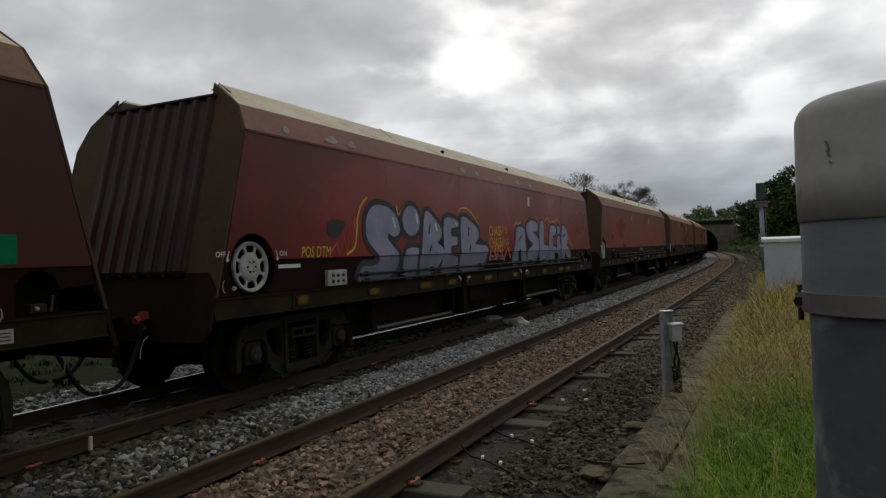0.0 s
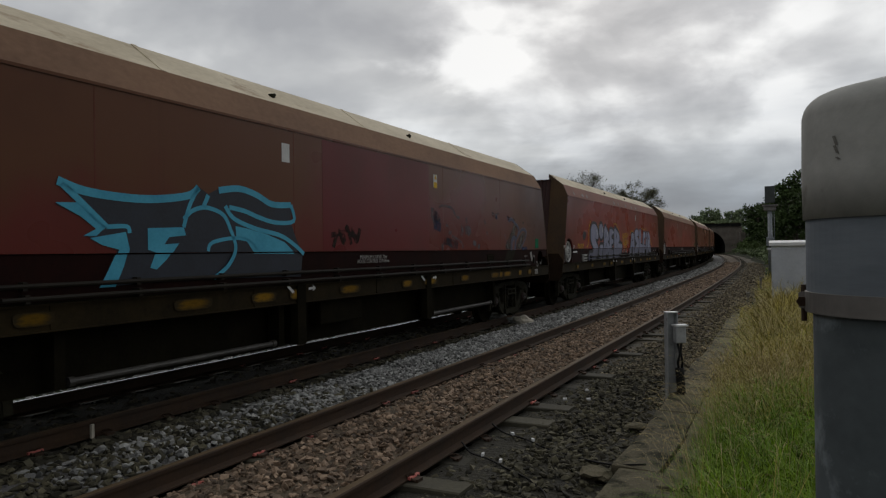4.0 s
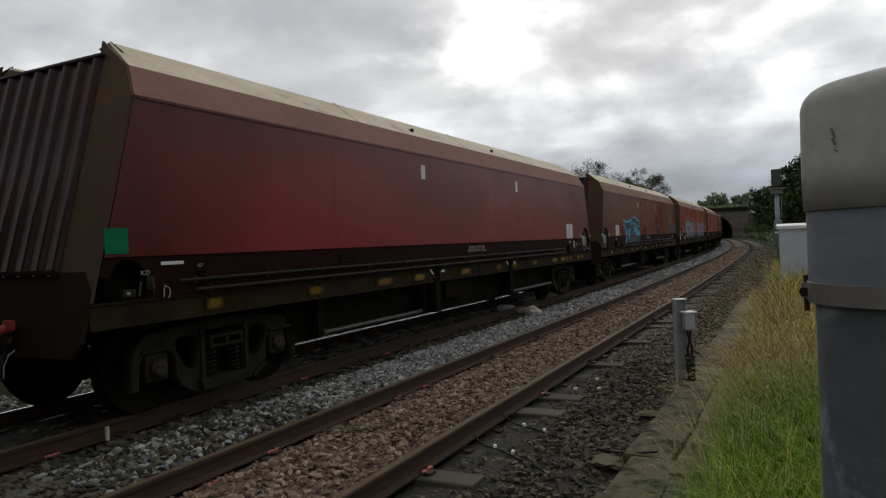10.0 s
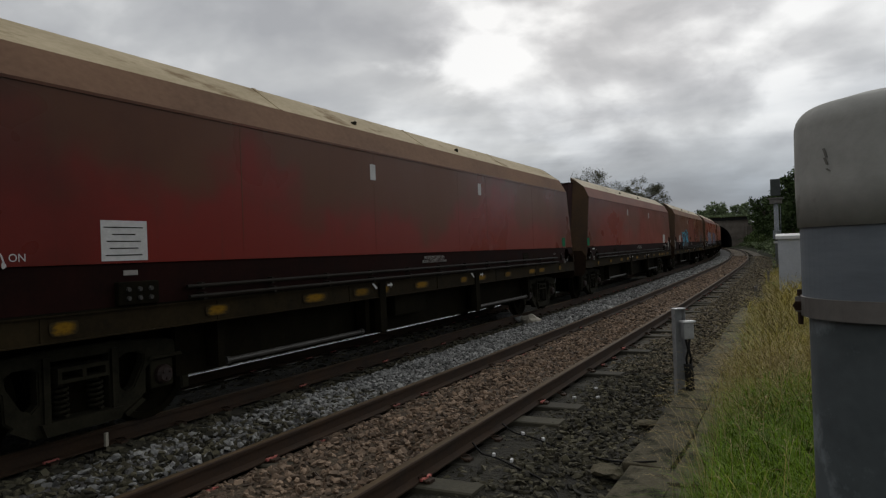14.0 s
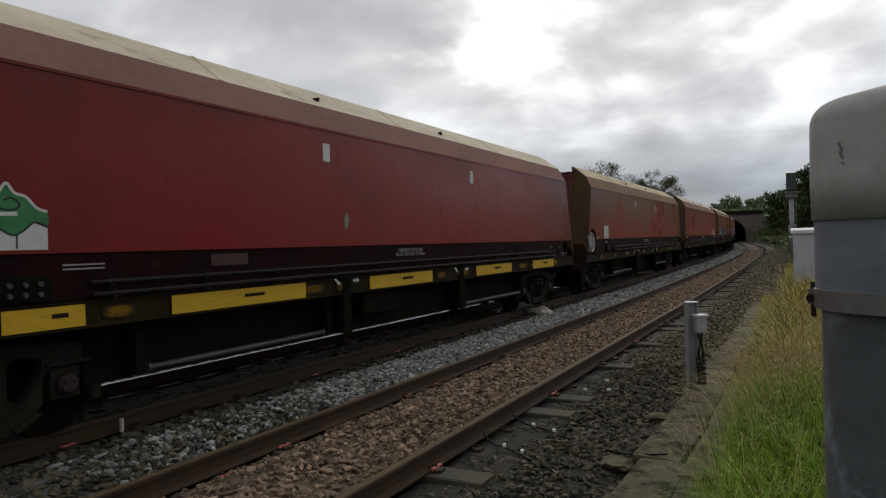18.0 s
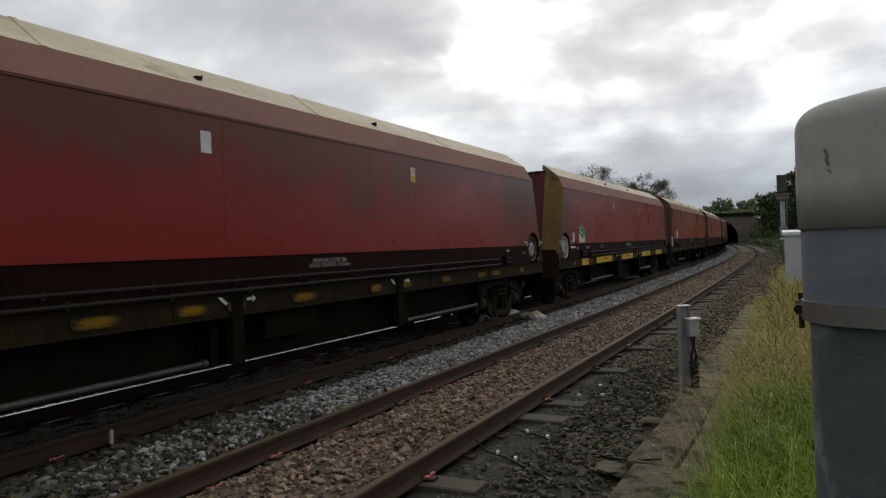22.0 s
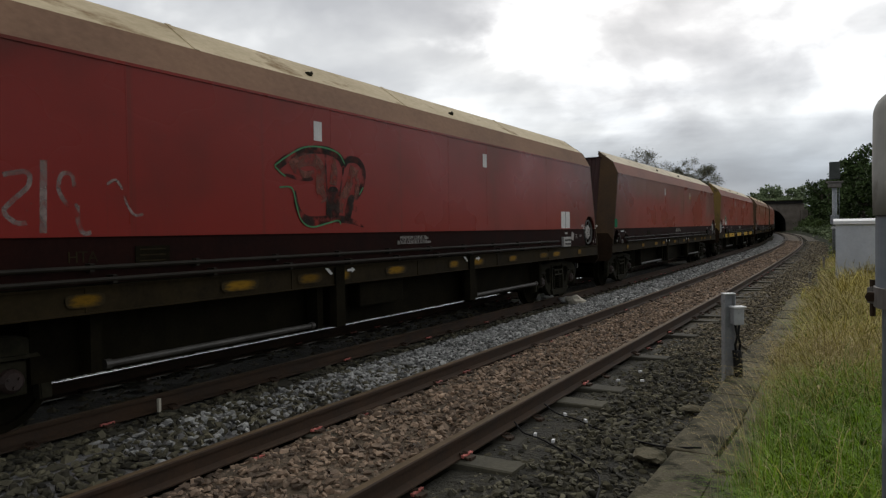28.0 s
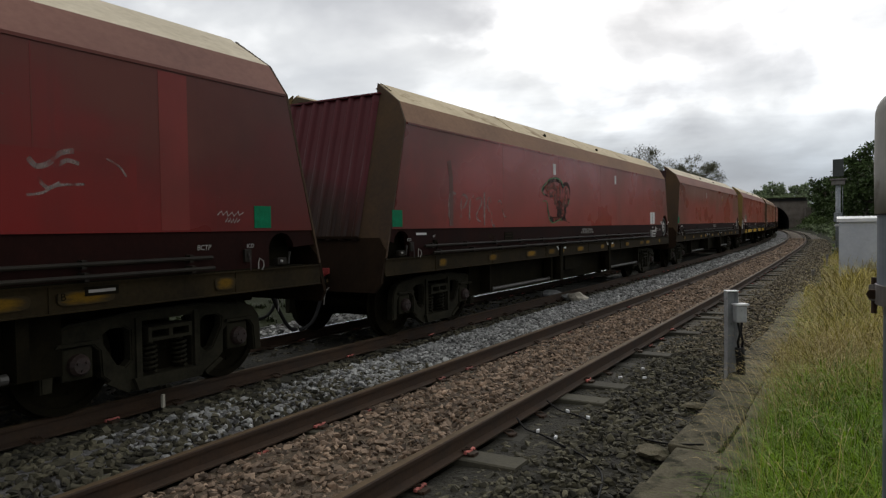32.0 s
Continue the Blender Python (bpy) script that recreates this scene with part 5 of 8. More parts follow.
def build_wagon(spec):
    """One bogie hopper wagon; m = 1 puts the handwheel end at the rear."""
    m = spec["brake"]
    wagon = thing("hopper_wagon", spec["label"], "railway wagon", "wagons of the coal train")
    for sd in (-1, 1):
        part("side_sheet", MESH["side", sd, m], wagon, spec["side"], mat=spec["paint"])
        part("hood_sheet", MESH["hood0", sd], wagon, "brown dusty lower hood sheet", mat=spec["hood"])
        part("hood_sheet", MESH["hood1", sd], wagon, "ochre dust-covered upper hood sheet" if spec.get("ochre_dust") else "cream dust-covered upper hood sheet", mat=M["dust_ochre"] if spec.get("ochre_dust") else None)
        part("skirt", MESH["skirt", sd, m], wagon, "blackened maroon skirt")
        part("solebar", MESH["sole", sd], wagon, "brown grimed solebar")
        part("door_gear", MESH["gear", sd], wagon, "grey door-operating tubes")
        for k in ("pipe0", "pipe1"):
            part("side_pipe", MESH[k, sd, m], wagon)
        part("end_sheet", MESH["end", sd], wagon, "dark corrugated end sheet", mat=spec["end"])
        part("end_beam", MESH["beam", sd], wagon, "black grimed end beam")
        for e in (-1, 1):
            part("corner_panel", MESH["corner", e, sd], wagon, "ochre grimed corner panel", mat=M["ochre"] if spec["ochre"] or sd < 0 and spec["end"] == M["end_red"] else None)
        part("coupler", MESH["coupler", sd], wagon)
        for i in (0, 1):
            part("brake_hose", MESH["hose", sd, i], wagon, "black hose with a red tap")
        bogie = part("bogie", MESH["bolster"], wagon, "three-piece cast bogie", pose(0, sd * BOGIE, 0))
        for bs in (-1, 1):
            part("side_frame", MESH["frame", bs], bogie)
            for j in (-0.17, 0.17):
                part("spring", MESH["spring"], bogie, at=pose(bs * 1.0, j, 0))
            for a in (-AXLE, AXLE):
                part("axle_box", MESH["box", bs], bogie, at=pose(0, a, 0))
        for a in (-AXLE, AXLE):
            w = part("wheelset", MESH["wheelset"], bogie, at=pose(0, a, WHEEL))
            SPIN.append(w)
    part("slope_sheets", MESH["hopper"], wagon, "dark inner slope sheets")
    part("centre_sill", MESH["sill"], wagon)
    for y in (-3.3, 0.0, 3.3):
        part("chute", MESH["chute"], wagon, "black discharge chute", pose(0, y, 0))
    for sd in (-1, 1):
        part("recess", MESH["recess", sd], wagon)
    for y in (-4.6, -1.9, 0.9, 2.2, 4.9):
        part("weld_seam", MESH["seam"], wagon, at=pose(0, y, 0), mat=spec["paint"])
    for y in (-1.90, 1.56):
        part("hood_catch", MESH["catch"], wagon, "small dark hood catch", pose(0, y, 0))
    part("fold", MESH["fold"], wagon, mat=spec["paint"])
    rim_paint = M["wheel_grey"] if spec.get("dull_wheel") else M["wheel_white"]
    hand = part("handwheel", MESH["hand"], wagon, "grimed brake handwheel" if spec.get("dull_wheel") else "off-white brake handwheel", pose(1.335, -7.6 * m, 1.51), rim_paint)
    part("hub", MESH["hub"], hand, mat=M["dim_white"] if spec.get("dull_wheel") else M["wheel_white"])
    for i in range(8):
        part("spoke", MESH["spoke"], hand, at=pose(0, 0, 0, 22.5 + 45 * i, 0, 0), mat=rim_paint)
    part("valve_panel", MESH["valve", m], wagon, "valve panel with pale knobs", mat=M["wheel_white"] if spec.get("pale_valve") or spec.get("pale_box") else None)
    for name, data in MESH["fittings", m]:
        part(name, data, wagon)
    for y in spec.get("notices", (-2.135, 2.135)):
        part("notice", MESH["mark"], wagon, "small white notice", pose(0, y, 2.77))
        if spec.get("hazard", 0) * y > 0:
            part("notice", MESH["plate"], wagon, "yellow hazard notice", Matrix.Translation((0.003, y, 2.70)) @ sized(0.115, 0.10), M["yellow_new"])
            part("notice", blob([(y - 0.045, 2.80), (y + 0.045, 2.80), (y, 2.875)], 0.0), wagon, "yellow warning triangle", Matrix.Translation((1.4085, 0, 0)), M["yellow_new"])
    if spec.get("green", True):
        part("panel", MESH["plate"], wagon, "green square", Matrix.Translation((0, PLAIN[m]["green"] * m, 1.73)) @ sized(0.24, 0.23), M["green"])
    for y, wd in PATCHES:
        part("yellow_patch", MESH["smudge"], wagon, at=Matrix.Translation((0, y + spec["seed"] % 3 * 0.07, 1.07)) @ sized(wd, 0.12 if wd > 0.3 else 0.13), mat=M["yellow"])
    for y, wd in spec.get("worn", ()):
        part("yellow_patch", MESH["smudge"], wagon, at=Matrix.Translation((0, y, 1.07)) @ sized(wd, 0.13), mat=M["yellow"])
    for y, wd in spec.get("bright", ()):
        part("yellow_patch", MESH["patch"], wagon, "fresh yellow painted length", Matrix.Translation((0.002, y, 1.07)) @ sized(wd, 0.18), M["yellow_new"])
        part("panel", MESH["plate"], wagon, "dark bar of rubbed writing", Matrix.Translation((0.001, y + 0.12, 1.085)) @ sized(min(wd * 0.2, 0.3), 0.035), M["sole"])
    for y in (-1.78, 1.62):
        part("bracket", MESH["strut"], wagon, "black hanger bracket over the solebar", pose(0, y, 0))
        part("arrow", MESH["pointer"], wagon, "small white arrow on the solebar", Matrix.Translation((1.4010, y + 0.22, 1.125)) @ sized(0.62, 0.8), M["white"])
        part("arrow", MESH["slash"], wagon, "small white stroke on the solebar", pose(1.4010, y - 0.20, 1.13), M["white"])
    side_text(wagon, "MINIMUM CURVE 70m\nBOGIE CENTRES 12710mm", -0.1, 1.47, 0.075, M["dim_white"], 0.15)
    if not spec.get("no_mark"):
        side_text(wagon, "HTA", 5.02 * m, 1.42, 0.13, M["sole"], x=1.388)
    if PLAIN[m]["bar"]:
        part("panel", MESH["plate"], wagon, "small white plate", Matrix.Translation((-0.012, PLAIN[m]["bar"] * m, 1.51)) @ sized(0.27, 0.032), M["white"])
        side_text(wagon, "BCTP", 6.98, 1.43, 0.07, M["dim_white"], 0.15, x=1.388)
        side_text(wagon, "ICF", PLAIN[m]["valve"] * m, 1.47, 0.05, M["dim_white"], 0.15, x=1.388)
    else:
        side_text(wagon, "BCTP", 6.5 * m, 1.43, 0.07, M["dim_white"], 0.15, x=1.388)
    side_text(wagon, "ICD", PLAIN[m]["icd"] * m, 1.43, 0.06, M["dim_white"], 0.15, x=1.388)
    part("panel", MESH["plate"], wagon, "small white plate", Matrix.Translation((-0.012, (-6.95 if spec.get("pale_valve") or spec.get("bright") else -6.05) * m, 1.50)) @ sized(0.42 if spec.get("pale_valve") or spec.get("bright") else 0.15, 0.045), M["white"] if spec.get("pale_valve") or spec.get("bright") else M["dim_white"])
    if spec.get("panel") and m < 0:
        part("panel", MESH["plate"], wagon, "tilted pale label", Matrix.Translation((-0.012, 6.45, 1.43)) @ Matrix.Rotation(-0.3, 4, "X") @ sized(0.15, 0.17), M["dim_white"])
        for i in range(3):
            part("panel", MESH["plate"], wagon, at=Matrix.Translation((-0.012, 6.70, 1.39 + 0.035 * i)) @ sized(0.11, 0.010), mat=M["dim_white"])
    part("panel", MESH["plate"], wagon, "dark data panel with unreadable lines", Matrix.Translation((-0.012, 4.37 * m, 1.42)) @ sized(0.35, 0.16), M["under"])
    for i in range(3):
        part("panel", MESH["plate"], wagon, at=Matrix.Translation((-0.009, 4.37 * m, 1.37 + 0.05 * i)) @ sized(0.26, 0.012), mat=M["sole"])
    side_text(wagon, "OFF", -7.6 * m - 0.515, 1.655, 0.088, M["white"])
    side_text(wagon, "ON", -7.6 * m + 0.52, 1.655, 0.088, M["white"])
    for k in (-1, 1):
        part("arrow", MESH["sweep", k], wagon, "white painted curved arrow", Matrix.Translation((1.4045, -7.6 * m, 1.51)), M["white"])
        part("arrow_head", MESH["drop"], wagon, "white painted arrow head", Matrix.Translation((-0.001, -7.6 * m + k * 0.415, 1.600)) @ sized(0.36, 0.9), M["white"])
    part("arrow", MESH["hook"], wagon, "small white curved arrow", Matrix.Translation((1.3865, -7.6 * m - 0.43 * m, 1.31)) @ sized(0.75 * m, 0.85), M["dim_white"])
    part("pointer", MESH["drop"], wagon, "small white oval mark", Matrix.Translation((-0.013, -7.6 * m - 0.31 * m, 1.285)) @ sized(0.7, 0.9), M["dim_white"])
    if spec.get("panel"):
        w, h, y = spec["panel"]
        part("panel", MESH["plate"], wagon, "white notice panel", Matrix.Translation((0, y, 1.79)) @ sized(w, h), M["white"])
        if spec.get("sheet"):
            for i in range(5):
                part("panel", MESH["plate"], wagon, at=Matrix.Translation((0.002, y - w * 0.02, 1.66 + 0.062 * i)) @ sized(w * (0.8, 0.62, 0.74, 0.5, 0.85)[i], 0.010), mat=M["bogie"])
        else:
            part("panel", MESH["plate"], wagon, at=Matrix.Translation((0.0025, y, 1.79)) @ sized(0.012, h), mat=M["skirt"])
    return wagon


PAINT = {
    "patch": wagon_paint("bright_red_patch_paint", (0.230, 0.013, 0.011), (0.13, 0.026, 0.018), 0.2, 83.0, 0.0, 0.0),
    "band": wagon_paint("pale_red_band_paint", (0.220, 0.030, 0.024), (0.15, 0.040, 0.028), 0.3, 88.0, 0.0, 0.0),
    "red3": wagon_paint("smeared_maroon_paint", (0.240, 0.019, 0.014), (0.135, 0.055, 0.033), 0.52, 52.0, 0.28),
    "deep": wagon_paint("deep_wine_paint", (0.135, 0.009, 0.011), (0.09, 0.022, 0.017), 0.30, 41.0, 0.04),
    "red": wagon_paint("maroon_paint", (0.245, 0.0185, 0.012), (0.145, 0.044, 0.025), 0.38, 1.0),
    "red2": wagon_paint("faded_maroon_paint", (0.225, 0.018, 0.0155), (0.138, 0.043, 0.030), 0.46, 7.0, 0.22),
    "wine": wagon_paint("wine_maroon_paint", (0.240, 0.016, 0.0155), (0.145, 0.036, 0.025), 0.38, 13.0, 0.06),
    "brown": wagon_paint("brown_grimed_paint", (0.215, 0.0180, 0.011), (0.128, 0.055, 0.025), 0.74, 23.0, 0.30),
    "brown2": wagon_paint("brown_grimed_paint_two", (0.140, 0.024, 0.016), (0.134, 0.052, 0.021), 0.92, 31.0, 0.20, 0.8, 0.15),
}
SPECS = {
    -4: dict(brake=1, paint="brown", hood="hood_brown", end="end_dark", label="brown grimed hopper wagon near the bridge"),
    -3: dict(brake=-1, paint="brown2", hood="hood_brown", end="end_dark", label="brown grimed hopper wagon far along the train"),
    -2: dict(brake=1, paint="brown2", hood="hood_pink", end="end_dark", label="dirty maroon hopper wagon far along the train"),
    -1: dict(brake=1, paint="red2", hood="hood_brown", end="end_dark", label="maroon hopper wagon with brown dusty hood"),
    0: dict(brake=1, paint="red", hood="hood_pink", end="end_dark", pale_valve=True, green=False, notices=(2.135,), label="maroon hopper wagon covered in large lilac graffiti"),
    1: dict(brake=1, paint="brown2", hood="hood_brown", end="end_dark", hazard=1, notices=(-2.05, 1.90), dull_wheel=True, panel=(0.50, 0.36, -5.88), worn=((6.10, 0.24), (4.92, 0.24)), label="brown grimed hopper wagon with blue graffiti"),
    2: dict(brake=-1, paint="red2", hood="hood_pink", end="end_dark", dull_wheel=True, panel=(0.55, 0.38, 6.02), worn=((7.18, 0.22), (5.76, 0.22), (6.06, 0.24)), label="faded maroon hopper wagon with white handwheel"),
    3: dict(ochre_dust=True, brake=1, paint="brown", hood="hood_brown", end="end_red", sheet=True, notices=(-1.93, 1.88), panel=(0.48, 0.36, -6.11), label="brown grimed hopper wagon with red wiped patch"),
    4: dict(brake=1, paint="wine", hood="hood_pink", end="end_red", green=False, bright=((-5.82, 0.68), (-3.6, 1.98), (-0.33, 1.8), (3.1, 1.7), (5.9, 1.4)), label="wine-red hopper wagon with bright yellow solebar lengths"),
    5: dict(brake=-1, paint="red3", hood="hood_pink", end="end_dark", dull_wheel=True, hazard=1, label="red hopper wagon with brown smears"),
    6: dict(ochre_dust=True, brake=-1, paint="red", hood="hood_brown", end="end_red", pale_box=True, dull_wheel=True, panel=(0.52, 0.36, 5.98), label="red hopper wagon with a green and black graffiti tag"),
    7: dict(no_mark=True, brake=1, paint="red2", hood="hood_pink", end="end_red", label="faded maroon hopper wagon at the end of view"),
    8: dict(brake=1, paint="red2", hood="hood_pink", end="end_dark", label="maroon hopper wagon following behind"),
}
TRAIN = {}
for k, spec in SPECS.items():
    spec.update(seed=k + 5, ochre=k == 4, paint=PAINT[spec["paint"]], hood=M[spec["hood"]], end=M[spec["end"]], side="side sheet in " + ("worn red paint" if "red" in spec["paint"] else "grimed maroon paint"))
    TRAIN[k] = build_wagon(spec)

# ---------------------------------------------------------------- beside the line
def world_pose(x, y, z, turn=0.0):
    return pose(x, y, z, 0, 0, turn)


def build_gate_post():
    """Thick galvanised post close to the camera, with a domed cap and a bolted strap."""
    post = thing("steel_post", "thick galvanised steel post with weathered domed cap", "post", at=world_pose(0.522, 0.757, 0))
    r = 0.105
    b = Shape()
    b.lathe([(r - 0.0065, -0.3), (r - 0.0065, 1.502)], (0, 0, 0), (0, 0, 1), 64)
    part("tube", b.mesh("tube", M["galv_post"], True), post, "dark spangled galvanised tube")
    b = Shape()
    b.lathe([(r - 0.007, 1.499), (r, 1.499), (r, 1.605)], (0, 0, 0), (0, 0, 1), 64)
    part("sleeve", b.mesh("sleeve", M["galv_sleeve"], False), post, "smoother blue-grey galvanised sleeve")
    b = Shape()
    rc, z0, z1 = r + 0.0025, 1.600, 1.742
    prof = [(r - 0.004, z0), (rc, z0), (rc + 0.0008, z0 + 0.05), (rc, z1 - 0.030)]
    prof += [(rc - 0.024 + 0.024 * math.cos(a), z1 - 0.030 + 0.026 * math.sin(a)) for a in np.linspace(0.2, 1.5, 7)]
    prof += [(rc * 0.5, z1 + 0.004), (0.001, z1 + 0.006)]
    b.lathe(prof, (0, 0, 0), (0, 0, 1), 64)
    part("cap", b.mesh("cap", M["galv_cap"], True), post, "pale weathered domed cap")
    b = Shape()
    b.lathe([(r, 1.497), (r + 0.0018, 1.4972), (r + 0.0018, 1.5198), (r, 1.520)], (0, 0, 0), (0, 0, 1), 64)
    part("strap", b.mesh("strap", M["strap"], False), post, "dull steel strap")
    a = math.atan2(0.757, -0.522) + 0.18
    d, w = Vector((-0.83, 0.557, 0)), Vector((0.557, 0.83, 0))
    lug = Shape()
    for k in (-0.006, 0.008):
        lug.prism([d * r + w * k + Vector((0, 0, z)) for z in (1.498, 1.519)] + [d * (r + 0.008) + w * k + Vector((0, 0, z)) for z in (1.517, 1.500)], (0, 0, 0), tuple(w * 0.004))
    part("lug", lug.mesh("lug", M["strap"]), post)
    bolt = Shape()
    c = d * (r + 0.003)
    bolt.tube([c - w * 0.022 + Vector((0, 0, 1.508)), c + w * 0.026 + Vector((0, 0, 1.508))], 0.004, 8)
    bolt.tube([c - w * 0.022 + Vector((0, 0, 1.508)), c - w * 0.013 + Vector((0, 0, 1.508))], 0.006, 6)
    bolt.tube([c + Vector((0, 0, 1.484)), c + Vector((0, 0, 1.526))], 0.0032, 8)
    part("bolt", bolt.mesh("bolt", M["rust"]), post, "rusty bolt")
    scratch = Shape()
    for z, ang, ln in ((1.674, 0.0, 0.010), (1.666, 0.008, 0.008), (1.659, 0.03, 0.003)):
        e = Vector((-0.522, -0.757, 0)).normalized()
        e.rotate(Euler((0, 0, -0.66 + ang)))
        t = Vector((-e.y, e.x, 0))
        p = e * (rc + 0.0008) + Vector((0, 0, z))
        scratch.prism([p + t * 0.0014, p - t * 0.0016, p - t * 0.0052 + Vector((0, 0, ln)), p - t * 0.0022 + Vector((0, 0, ln))], (0, 0, 0), tuple(e * 0.0008))
    part("scratch", scratch.mesh("scratch", M["stain"]), post, "dark scratch in the zinc")


def build_relay_post():
    """Small galvanised stake with a junction box and a black cable pipe beside the near rail."""
    p = on_line(5.62, 2.22)
    post = thing("junction_post", "galvanised steel stake with small junction box", "post", at=world_pose(2.74, 7.98, 0, 8))
    b = Shape()
    poly = [(-0.075, -0.05), (-0.069, -0.05), (-0.069, 0.022), (0.049, 0.022), (0.049, -0.05), (0.055, -0.05), (0.055, 0.03), (-0.075, 0.03)]
    b.prism([(x, y, -0.5) for x, y in poly], (0, 0, 0), (0, 0, 1.31))
    part("stake", b.mesh("stake", M["galv_pale"]), post, "galvanised channel stake")
    part("top_plate", Shape().box(-0.08, 0.06, -0.055, 0.035, 0.81, 0.822, 0.003).mesh("top_plate", M["box_white"]), post)
    box = part("junction_box", Shape().box(-0.01, 0.115, -0.13, -0.04, 0.47, 0.66, 0.012).mesh("junction_box", M["galv_pale"]), post, "grey junction box")
    part("lid", Shape().box(-0.02, 0.135, -0.145, -0.03, 0.66, 0.68, 0.006).mesh("lid", M["box_white"]), box)
    b = Shape()
    b.tube([(0.055, -0.07, 0.18), (0.06, -0.075, 0.10), (0.065, -0.08, -0.05), (0.065, -0.08, -0.30)], 0.05, 10)
    b.tube([(0.03, -0.08, 0.48), (0.055, -0.09, 0.34), (0.03, -0.08, 0.24), (0.05, -0.08, 0.12)], 0.014, 8)
    b.tube([(0.08, -0.08, 0.48), (0.06, -0.09, 0.36), (0.09, -0.08, 0.25), (0.07, -0.08, 0.12)], 0.014, 8)
    part("cable_pipe", b.mesh("cable_pipe", M["black"], True), post, "black cable pipe")


def build_cabinet():
    """Lineside equipment cabinet with a pitched white lid."""
    cab = thing("equipment_cabinet", "light grey lineside equipment cabinet with white lid", "cabinet", at=world_pose(9.38, 17.95, -0.1, 153))
    part("body", Shape().box(-0.50, 0.50, -0.32, 0.32, 0, 1.66, 0.01).mesh("body", M["box_grey"]), cab)
    b = Shape()
    b.prism([(-0.55, -0.38, 1.66), (-0.55, -0.38, 1.74), (-0.55, 0.0, 1.80), (-0.55, 0.38, 1.74), (-0.55, 0.38, 1.66)], (0, 0, 0), (1.1, 0, 0))
    part("lid", b.mesh("lid", M["box_white"]), cab, "white overhanging lid")
    for x in (-0.49, 0.01):
        door = part("door", Shape().box(x, x + 0.48, -0.338, -0.322, 0.06, 1.62, 0.004).mesh("door", M["box_grey"]), cab)
        part("handle", Shape().box(x + (0.40 if x < 0 else 0.03), x + (0.44 if x < 0 else 0.07), -0.37, -0.338, 0.95, 1.10, 0.006).mesh("handle", M["strap"]), door)
    part("vent", Shape().box(0.42, 0.60, -0.30, 0.10, 1.55, 1.60, 0.01).mesh("vent", M["box_white"]), cab)


def build_signal():
    """Colour-light signal seen from behind on a galvanised mast."""
    x, y = 17.75, 36.2
    s, lt = to_line(np.array(x), np.array(y))
    sig = thing("railway_signal", "dark grey railway signal seen from behind on galvanised mast", "signal", at=world_pose(x, y, float(ground_height(s, lt)) - 0.48, -26))
    b = Shape()
    b.tube([(0, 0, 0), (0, 0, 4.3)], 0.115, 14)
    b.tube([(0.20, 0.05, 2.2), (0.20, 0.05, 4.3)], 0.02, 6)
    part("mast", b.mesh("mast", M["galv"], True), sig, "galvanised tubular mast")
    part("mast_box", Shape().box(-0.19, 0.19, -0.19, 0.19, 2.15, 2.62, 0.02).mesh("mast_box", M["galv"]), sig, "grey box on the mast")
    head = part("signal_head", Shape().box(-0.24, 0.24, -0.12, 0.12, 4.44, 5.32, 0.03).mesh("signal_head", M["signal"]), sig, "dark grey signal head")
    part("head_bracket", Shape().box(-0.38, 0.38, -0.24, 0.24, 4.26, 4.34, 0.015).box(-0.30, 0.30, -0.18, 0.18, 4.02, 4.26, 0.03).mesh("head_bracket", M["strap"]), sig, "grey bracket under the head")
    for z in (4.66, 5.08):
        part("hood", Shape().lathe([(0.13, 0.0), (0.15, 0.30), (0.14, 0.30), (0.12, 0.0)], (0, 0.12, z), (0, 1, 0), 16, 0, 0.4, math.pi).mesh("hood", M["black"]), head)


def build_markers():
    for i, (s, lt, h) in enumerate(((26.0, 2.6, 0.55), (32.5, 4.2, 1.15), (21.0, 2.35, 0.35))):
        p = on_line(s, lt)
        g = float(ground_height(np.array(s), np.array(lt)))
        b = Shape()
        b.box(-0.04, 0.04, -0.04, 0.04, -0.2, h, 0.006)
        b.box(-0.05, 0.05, -0.05, 0.05, h, h + 0.02)
        thing("marker_stake", "slim weathered marker stake in the verge" if i != 1 else "slim white marker stake in the verge", "stake", "lineside stakes", data=b.mesh("marker_stake", M["box_white"] if i == 1 else M["strap"]), at=world_pose(p.x, p.y, g, -20))


def rock(name, size, mat, seed, squash=(1, 1, 0.7)):
    bm = bmesh.new()
    bmesh.ops.create_icosphere(bm, subdivisions=2, radius=size)
    for v in bm.verts:
        v.co *= 1 + 0.55 * noise.noise(v.co / size * 1.3 + Vector((seed, 0, 0)))
        v.co = Vector((v.co.x * squash[0], v.co.y * squash[1], v.co.z * squash[2]))
    me = bpy.data.meshes.new(name)
    bm.to_mesh(me)
    bm.free()
    me.materials.append(mat)
    return me


